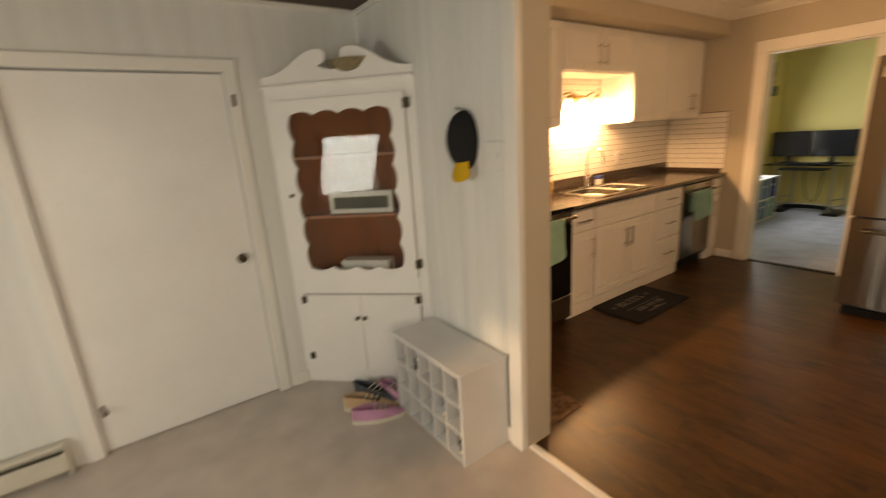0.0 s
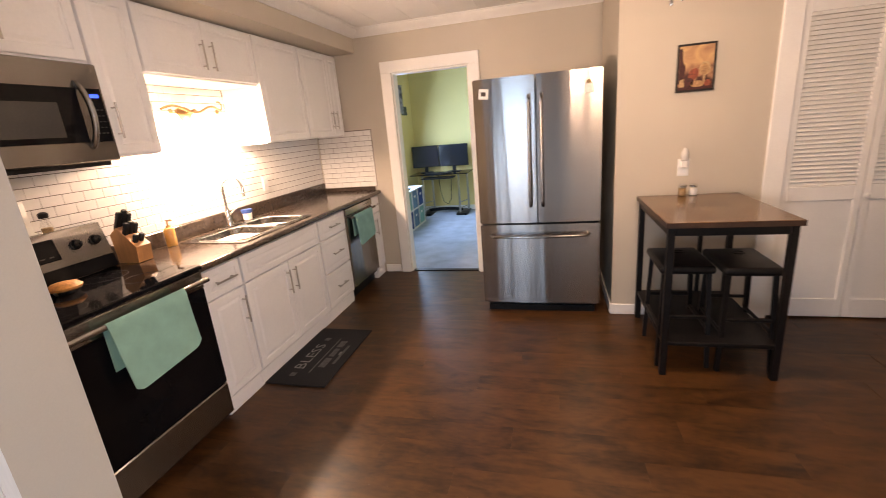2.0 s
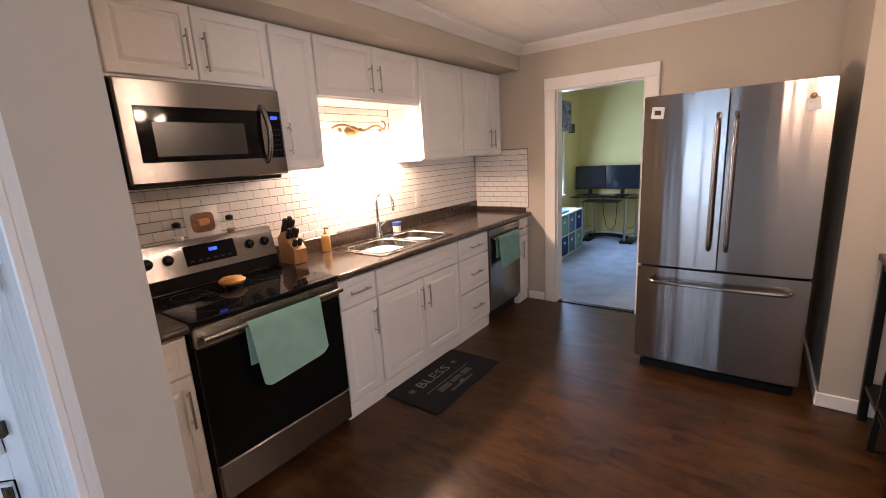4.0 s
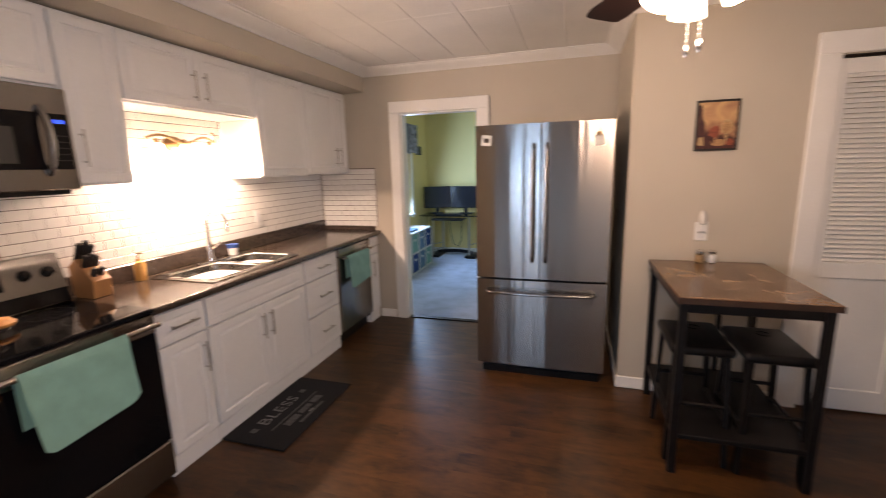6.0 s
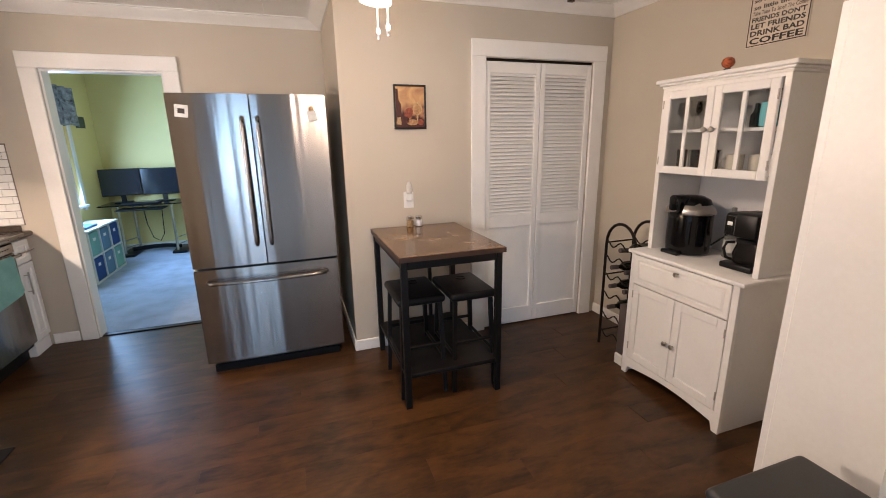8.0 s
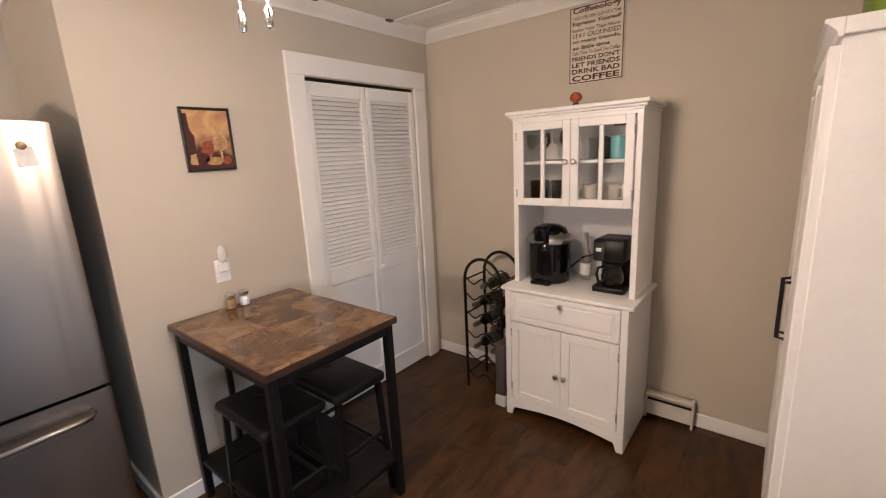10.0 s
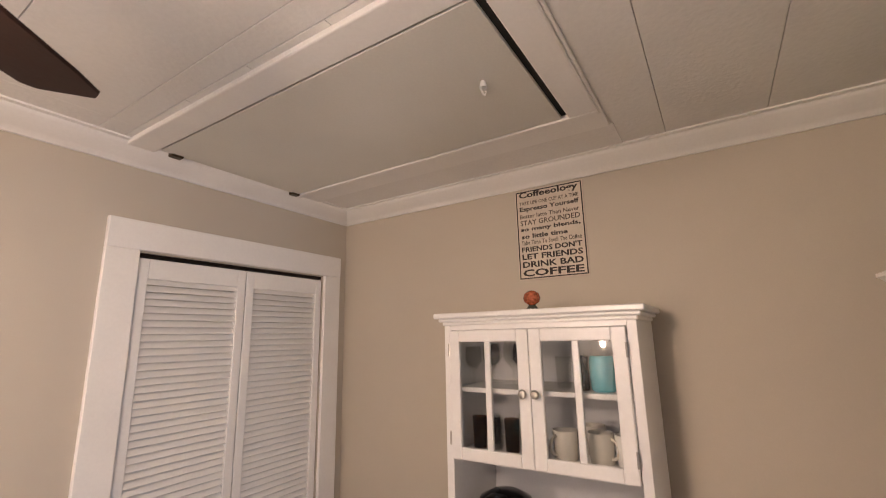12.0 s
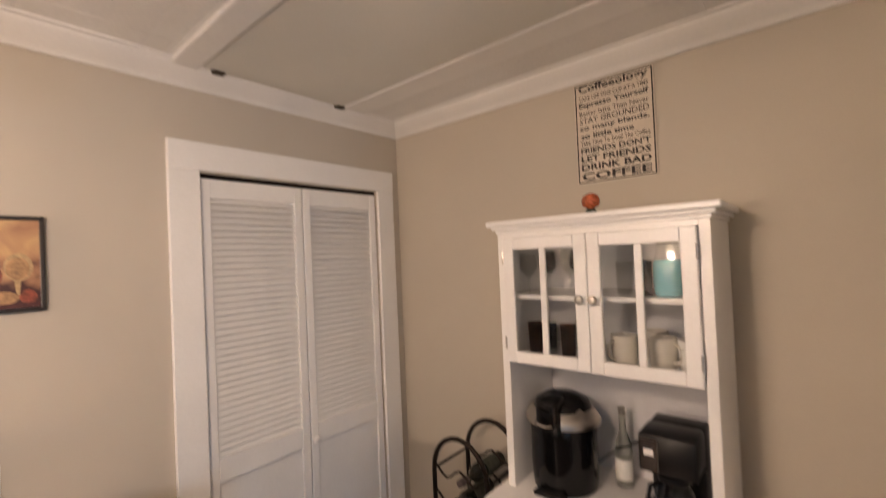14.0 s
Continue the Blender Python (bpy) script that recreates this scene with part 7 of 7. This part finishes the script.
# ---- windows ----
def window(name, axis, at, a0, a1, z0, z1, out, label):
    w = tagged(new(name), label, "window", "", "structure")
    bx_ = bmesh.new()

    def bar(b0, b1, c0, c1, d0, d1, bev=0.003):
        if axis == "y":
            box(bx_, b0, b1, at + min(d0 * out, d1 * out), at + max(d0 * out, d1 * out), c0, c1, bev)
        else:
            box(bx_, at + min(d0 * out, d1 * out), at + max(d0 * out, d1 * out), b0, b1, c0, c1, bev)
    for r in ((a0, a0 + 0.04, z0, z1), (a1 - 0.04, a1, z0, z1), (a0 + 0.04, a1 - 0.04, z0, z0 + 0.05), (a0 + 0.04, a1 - 0.04, z1 - 0.04, z1), (a0 + 0.04, a1 - 0.04, (z0 + z1) / 2 - 0.02, (z0 + z1) / 2 + 0.02)):
        bar(*r, 0.03, 0.08)
    part("window_frame", bx_, M_WHITE, w, "", False)
    bx_ = bmesh.new()
    bar(a0 - 0.07, a0, z0 - 0.07, z1 + 0.07, -0.018, -0.001)
    bar(a1, a1 + 0.07, z0 - 0.07, z1 + 0.07, -0.018, -0.001)
    bar(a0, a1, z1, z1 + 0.07, -0.018, -0.001)
    bar(a0 - 0.05, a1 + 0.05, z0 - 0.03, z0, -0.05, -0.001)
    part("window_casing", bx_, M_WHITE, w, "", False)
    for c0, c1 in ((z0 + 0.05, (z0 + z1) / 2 - 0.02), ((z0 + z1) / 2 + 0.02, z1 - 0.04)):
        bx_ = bmesh.new()
        bar(a0 + 0.04, a1 - 0.04, c0, c1, 0.052, 0.056, 0)
        o = part("pane", bx_, M_PANE, w, "", False)
        o.visible_shadow = False
    return w


window("window_1", "y", -1.9, 1.18, 1.95, 0.80, 1.62, -1, "white double-hung window of the entry room")
window("window_2", "x", 4.2, -1.05, -0.15, 0.85, 1.80, 1, "white double-hung side window of the entry room")
window("window_3", "x", 0.0, 6.62, 7.58, 0.80, 2.0, -1, "white double-hung window of the green room")

# ---- far room ----
cs = thing("cube_shelf", (0.19, 7.05, 0), "white six-cube shelf with blue and green fabric bins", "shelf")
QX0, QX1, QY0, QY1, QZ = 0.03, 0.355, 6.60, 7.50, 0.61
bmx = bmesh.new()
for z0, z1 in ((0.007, 0.025), (0.30, 0.316), (QZ - 0.018, QZ)):
    box(bmx, QX0, QX1, QY0, QY1, z0, z1, 0.001)
for k in range(4):
    yy = QY0 + (QY1 - QY0 - 0.016) * k / 3
    box(bmx, QX0, QX1, yy, yy + 0.016, 0.025, QZ - 0.018)
box(bmx, QX0, QX0 + 0.006, QY0, QY1, 0.025, QZ - 0.018)
part("carcass", bmx, M_CUBEW, cs, "", False)
for k in range(3):
    for r in range(2):
        yy = QY0 + 0.016 + (QY1 - QY0 - 0.016) * k / 3
        bmx = bmesh.new()
        box(bmx, QX0 + 0.02, QX1 - 0.01, yy + 0.006, yy + 0.272, (0.026, 0.317)[r], (0.285, 0.575)[r], 0.006)
        fb = tagged(single("fabric_bin", bmx, [[M_TEAL, M_SLATE, M_BLUE], [M_BLUE, M_SLATE, M_TEAL]][1 - r][k], (0.2, yy + 0.14, (0.026, 0.317)[r]), "folded fabric storage bin in the cube shelf", "storage bin", "bins in the cube shelf", False))
        bmx = bmesh.new()
        box(bmx, QX1 - 0.0098, QX1 - 0.006, yy + 0.105, yy + 0.17, (0.19, 0.48)[r], (0.225, 0.515)[r], 0.002)
        part("pull_tab", bmx, M_CUBEW, fb, "pale pull tab", False)
bmx = bmesh.new()
box(bmx, 0.08, 0.30, 6.75, 7.05, 0.611, 0.635, 0.004)
single("notebook_stack", bmx, M_SLATE, (0.19, 6.9, 0.611), "blue notebooks lying on the cube shelf", "books", smooth=False)
bmx = bmesh.new()
lathe(bmx, [(0.05, 0), (0.055, 0.01), (0.06, 0.08), (0.045, 0.15), (0.02, 0.17), (0.001, 0.172)], (0.16, 6.70, 0.636), 18)
single("table_fan", bmx, M_PLASTICW, (0.16, 6.70, 0.636), "small white rounded appliance on the cube shelf", "appliance")
dk = thing("computer_desk", (0.5, 8.1, 0), "black glass desk on grey tubular legs", "desk")
bmx = bmesh.new()
box(bmx, 0.04, 1.05, 7.82, 8.36, 0.72, 0.735, 0.004)
part("desktop", bmx, M_BLACKGLOSS, dk, "black desktop", False)
bmx = bmesh.new()
box(bmx, 0.25, 0.80, 7.75, 8.05, 0.66, 0.675, 0.004)
part("keyboard_tray", bmx, M_BLACK, dk, "", False)
for xx in (0.22, 0.86):
    bmx = bmesh.new()
    rod(bmx, (xx, 7.95, 0.04), (xx, 7.98, 0.72), 0.018)
    rod(bmx, (xx + 0.10, 8.25, 0.04), (xx + 0.10, 8.25, 0.72), 0.018)
    for zz in (0.12, 0.22):
        rod(bmx, (xx, 7.955, zz), (xx + 0.10, 8.25, zz), 0.009, seg=8)
    part("leg_frame", bmx, M_NICKEL, dk, "grey tubular leg frame")
    bmx = bmesh.new()
    box(bmx, xx - 0.06, xx + 0.13, 7.86, 8.32, 0.008, 0.045, 0.012, None, 2)
    part("foot", bmx, M_BLACK, dk, "black foot")
bmx = bmesh.new()
tube(bmx, [(0.26 + 0.6 * k / 12, 8.10 + 0.12 * math.sin(k / 12 * math.pi), 0.07) for k in range(13)], 0.03, 8)
part("curved_foot_bar", bmx, M_BLACK, dk, "black curved foot bar")
bmx = bmesh.new()
tube(bmx, [(0.45, 8.2, 0.70), (0.47, 8.2, 0.4), (0.52, 8.2, 0.2), (0.60, 8.2, 0.15), (0.66, 8.2, 0.25), (0.68, 8.2, 0.6)], 0.006, 6)
part("cable", bmx, M_BLACK, dk)
for x0, x1, yaw in ((-0.01, 0.46, 14), (0.47, 0.99, -2)):
    mo_ = thing("monitor", ((x0 + x1) / 2, 8.2, 0.735), "wide black computer monitor on the desk", "monitor", "monitors on the desk")
    mm_ = facing((x0 + x1) / 2 + 0.02, 8.2, 0.80, 0, -1) @ Matrix.Rotation(radians(yaw), 4, "Y")
    w_ = (x1 - x0) / 2
    bmx = bmesh.new()
    box(bmx, -w_, w_, 0.03, 0.40, -0.02, 0.01, 0.005, mm_)
    part("casing", bmx, M_BLACK, mo_, "", False)
    bmx = bmesh.new()
    box(bmx, -w_ + 0.012, w_ - 0.012, 0.045, 0.388, 0.0102, 0.012, 0, mm_)
    part("screen", bmx, M_MON, mo_, "dark glossy screen", False)
    bmx = bmesh.new()
    box(bmx, -0.03, 0.03, -0.06, 0.06, -0.03, -0.005, 0.004, mm_)
    box(bmx, -0.11, 0.11, -0.0645, -0.055, -0.08, 0.08, 0.004, mm_)
    part("stand", bmx, M_BLACK, mo_, "", False)
bmx = bmesh.new()
box(bmx, 0.30, 0.75, 7.85, 7.99, 0.736, 0.755, 0.004)
single("keyboard", bmx, M_BLACK, (0.52, 7.92, 0.736), "black keyboard on the desk", "keyboard", smooth=False)
va = bmesh.new()
sheet(va, lambda u, v: Vector((0.05 + 0.025 * math.sin(u * 46), 6.40 + 1.36 * u, 1.76 + 0.44 * v + 0.015 * math.sin(u * 23) * (1 - v))), 70, 4, 0.003)
single("window_valance", va, M_CURTAIN, (0.05, 6.9, 1.76), "grey and white floral valance over the window", "curtain")
bmx = bmesh.new()
box(bmx, 0.0, 0.02, 7.84, 8.08, 1.74, 1.88, 0.003)
single("wall_plaque", bmx, M_DARKPRINT, (0.01, 7.96, 1.74), "small dark wooden plaque on the green wall", "plaque", smooth=False)
bmx = bmesh.new()
box(bmx, 1.10, 1.16, 8.38, 8.398, 1.42, 1.70, 0.003)
single("wall_plaque", bmx, M_DARKPRINT, (1.13, 8.39, 1.42), "narrow dark picture on the green wall", "plaque", smooth=False)
bmx = bmesh.new()
for r in ((0.0, 3.6, 8.386, 8.40), (0.0, 0.014, 5.11, 8.386)):
    box(bmx, *r, 0.006, 0.09, 0.003)
setting("baseboard_far_room", bmx, M_WHITE, "white baseboard")

# ---- outside ----
bmx = bmesh.new()
g_ = bmesh.ops.create_grid(bmx, x_segments=8, y_segments=8, size=400)
bmesh.ops.translate(bmx, verts=bmx.verts, vec=(0, 0, -0.45))
setting("ground", bmx, M_GRASS, "green lawn")
random.seed(4)


def tree(x, y, h, r):
    t = thing("tree", (x, y, -0.45), "leafy green garden tree on the lawn", "tree", "garden trees")
    bx_ = bmesh.new()
    rod(bx_, (x, y, -0.45), (x + 0.1, y, h * 0.55), 0.16, 0.08, 10)
    for k in range(6):
        a = k * 1.05
        rod(bx_, (x + 0.06, y, h * (0.35 + 0.03 * k)), (x + r * 0.6 * math.cos(a), y + r * 0.6 * math.sin(a), h * (0.62 + 0.05 * k)), 0.05, 0.015, 6)
    part("trunk", bx_, M_BARK, t)
    vs, fs = [], []
    for k in range(2600):
        u_ = Vector((random.gauss(0, 1), random.gauss(0, 1), random.gauss(0, 0.8))).normalized() * (random.random() ** 0.4) * r
        u_ *= 0.75 + 0.35 * noise.noise(u_ * 1.3)
        c = Vector((x, y, h * 0.72)) + u_
        a = Vector((random.uniform(-1, 1), random.uniform(-1, 1), random.uniform(-1, 1))).normalized() * 0.09
        b = a.cross(Vector((random.uniform(-1, 1), random.uniform(-1, 1), 0.3))).normalized() * 0.05
        i = len(vs)
        vs += [c - a, c + b, c + a, c - b]
        fs.append((i, i + 1, i + 2, i + 3))
    me = bpy.data.meshes.new("crown")
    me.from_pydata([tuple(q - Vector((x, y, -0.45))) for q in vs], [], fs)
    me.materials.append(M_LEAF)
    o = new("crown", me)
    o.parent = t


tree(-2.2, -9.5, 4.6, 1.9)
tree(4.6, -9.0, 5.0, 2.1)
tree(6.5, -12.0, 5.5, 2.3)
bn = thing("garden_shed", (5.6, -15.5, -0.45), "faded red garden shed beyond the lawn", "shed")
bmx = bmesh.new()
box(bmx, 4.2, 7.4, -17, -15, -0.45, 1.35)
part("wall", bmx, M_BARN, bn, "", False)
bmx = bmesh.new()
prism(bmx, [(3.9, 1.35), (7.7, 1.35), (5.8, 2.3)], 2.3, Matrix.Translation((0, -14.9, 0)) @ Matrix.Rotation(radians(90), 4, "X"))
part("roof", bmx, M_DARKBIN, bn, "", False)

# ---- small rug by the jamb ----
rugm = mat("patterned_rug_pile", (0.20, 0.12, 0.085), 0.95, var=0.7, scale=26, fine=300, bump=0.7, dist=0.004, spec=0.1)
rg_ = thing("small_rug", (1.04, 1.53, 0), "small brown patterned rug on the plank floor", "rug")
bmx = bmesh.new()
box(bmx, 0.70, 1.375, 1.41, 1.655, 0.0005, 0.010, 0.004)
part("rug_surface", bmx, rugm, rg_, "", False)

# ---- wall tiles: running bond, each tile its own piece on the grout bed ----
TW, TH, GAP = 0.104, 0.0522, 0.0034
bmx = bmesh.new()
box(bmx, 0.0005, 0.006, 1.345, 4.976, 1.016, 1.49)
gb = setting("trim_tile_bed", bmx, M_GROUT, "white subway tile backsplash with dark joints")
bmx = bmesh.new()
box(bmx, 0.0005, 0.006, 2.73, 3.685, 1.4905, 1.90)
gb3 = setting("trim_tile_bed_niche", bmx, M_GROUT, "white subway tile under the sink light")
bmx = bmesh.new()
box(bmx, 0.02, 0.625, 4.9735, 4.9795, 0.957, 1.54)
gb2 = setting("trim_tile_bed_end", bmx, M_GROUT, "white subway tile return at the counter end")
tile_meshes = {}


def tile_mesh(w, h):
    key = (round(w, 3), round(h, 3))
    if key not in tile_meshes:
        bx_ = bmesh.new()
        box(bx_, -w / 2, w / 2, -h / 2, h / 2, 0, 0.0045, 0.0016)
        tile_meshes[key] = finish(bx_, "tile", M_TILE)
    return tile_meshes[key]


def lay_tiles(parent, m, u0, u1, v0, v1, start=0):
    r, v_ = start, v0
    while v_ < v1 - 0.012:
        h = min(TH, v1 - v_)
        u_ = u0 - (TW / 2 if r % 2 else 0)
        while u_ < u1 - 0.012:
            a, b = max(u_, u0), min(u_ + TW, u1)
            if b - a > 0.012:
                o = new("tile", tile_mesh(b - a - 0.0014, h - GAP))
                o.parent = parent
                o.matrix_basis = m @ Matrix.Translation(((a + b) / 2, v_ + h / 2, 0)) @ pose(0, 0, 0, random.uniform(-0.25, 0.25), random.uniform(-0.25, 0.25), 0)
            u_ += TW
        v_ += TH
        r += 1


lay_tiles(gb, facing(0.006, 0, 0, 1, 0), 1.70, 4.97, 1.018, 1.018 + TH * 9)
lay_tiles(gb3, facing(0.006, 0, 0, 1, 0), 2.735, 3.68, 1.018 + TH * 9, 1.899, 1)
lay_tiles(gb2, facing(0, 4.9735, 0, 0, -1), 0.022, 0.624, 0.959, 1.538)

# ---- floor boards: each its own piece ----
PW, PL = 0.152, 1.22
board_meshes = {}


def board_mesh(w, l_):
    key = (round(w, 3), round(l_, 2))
    if key not in board_meshes:
        bx_ = bmesh.new()
        box(bx_, -key[1] / 2, key[1] / 2, -key[0] / 2, key[0] / 2, -0.004, 0.0, 0.0003)
        board_meshes[key] = finish(bx_, "plank", M_PLANK)
    return board_meshes[key]


y, r = 1.222, 0
while y < 5.04:
    w = min(PW, 5.048 - y)
    x = -(0.0, 0.47, 0.86, 0.23, 0.66)[r % 5]
    while x < 4.94:
        a, b = max(x, 0.0), min(x + PL, 4.955)
        if b - a > 0.03 and w > 0.02:
            o = new("plank", board_mesh(w - 0.0003, b - a - 0.0003))
            o.parent = floor
            o.location = ((a + b) / 2, y + w / 2, 0)
        x += PL
    y += PW
    r += 1
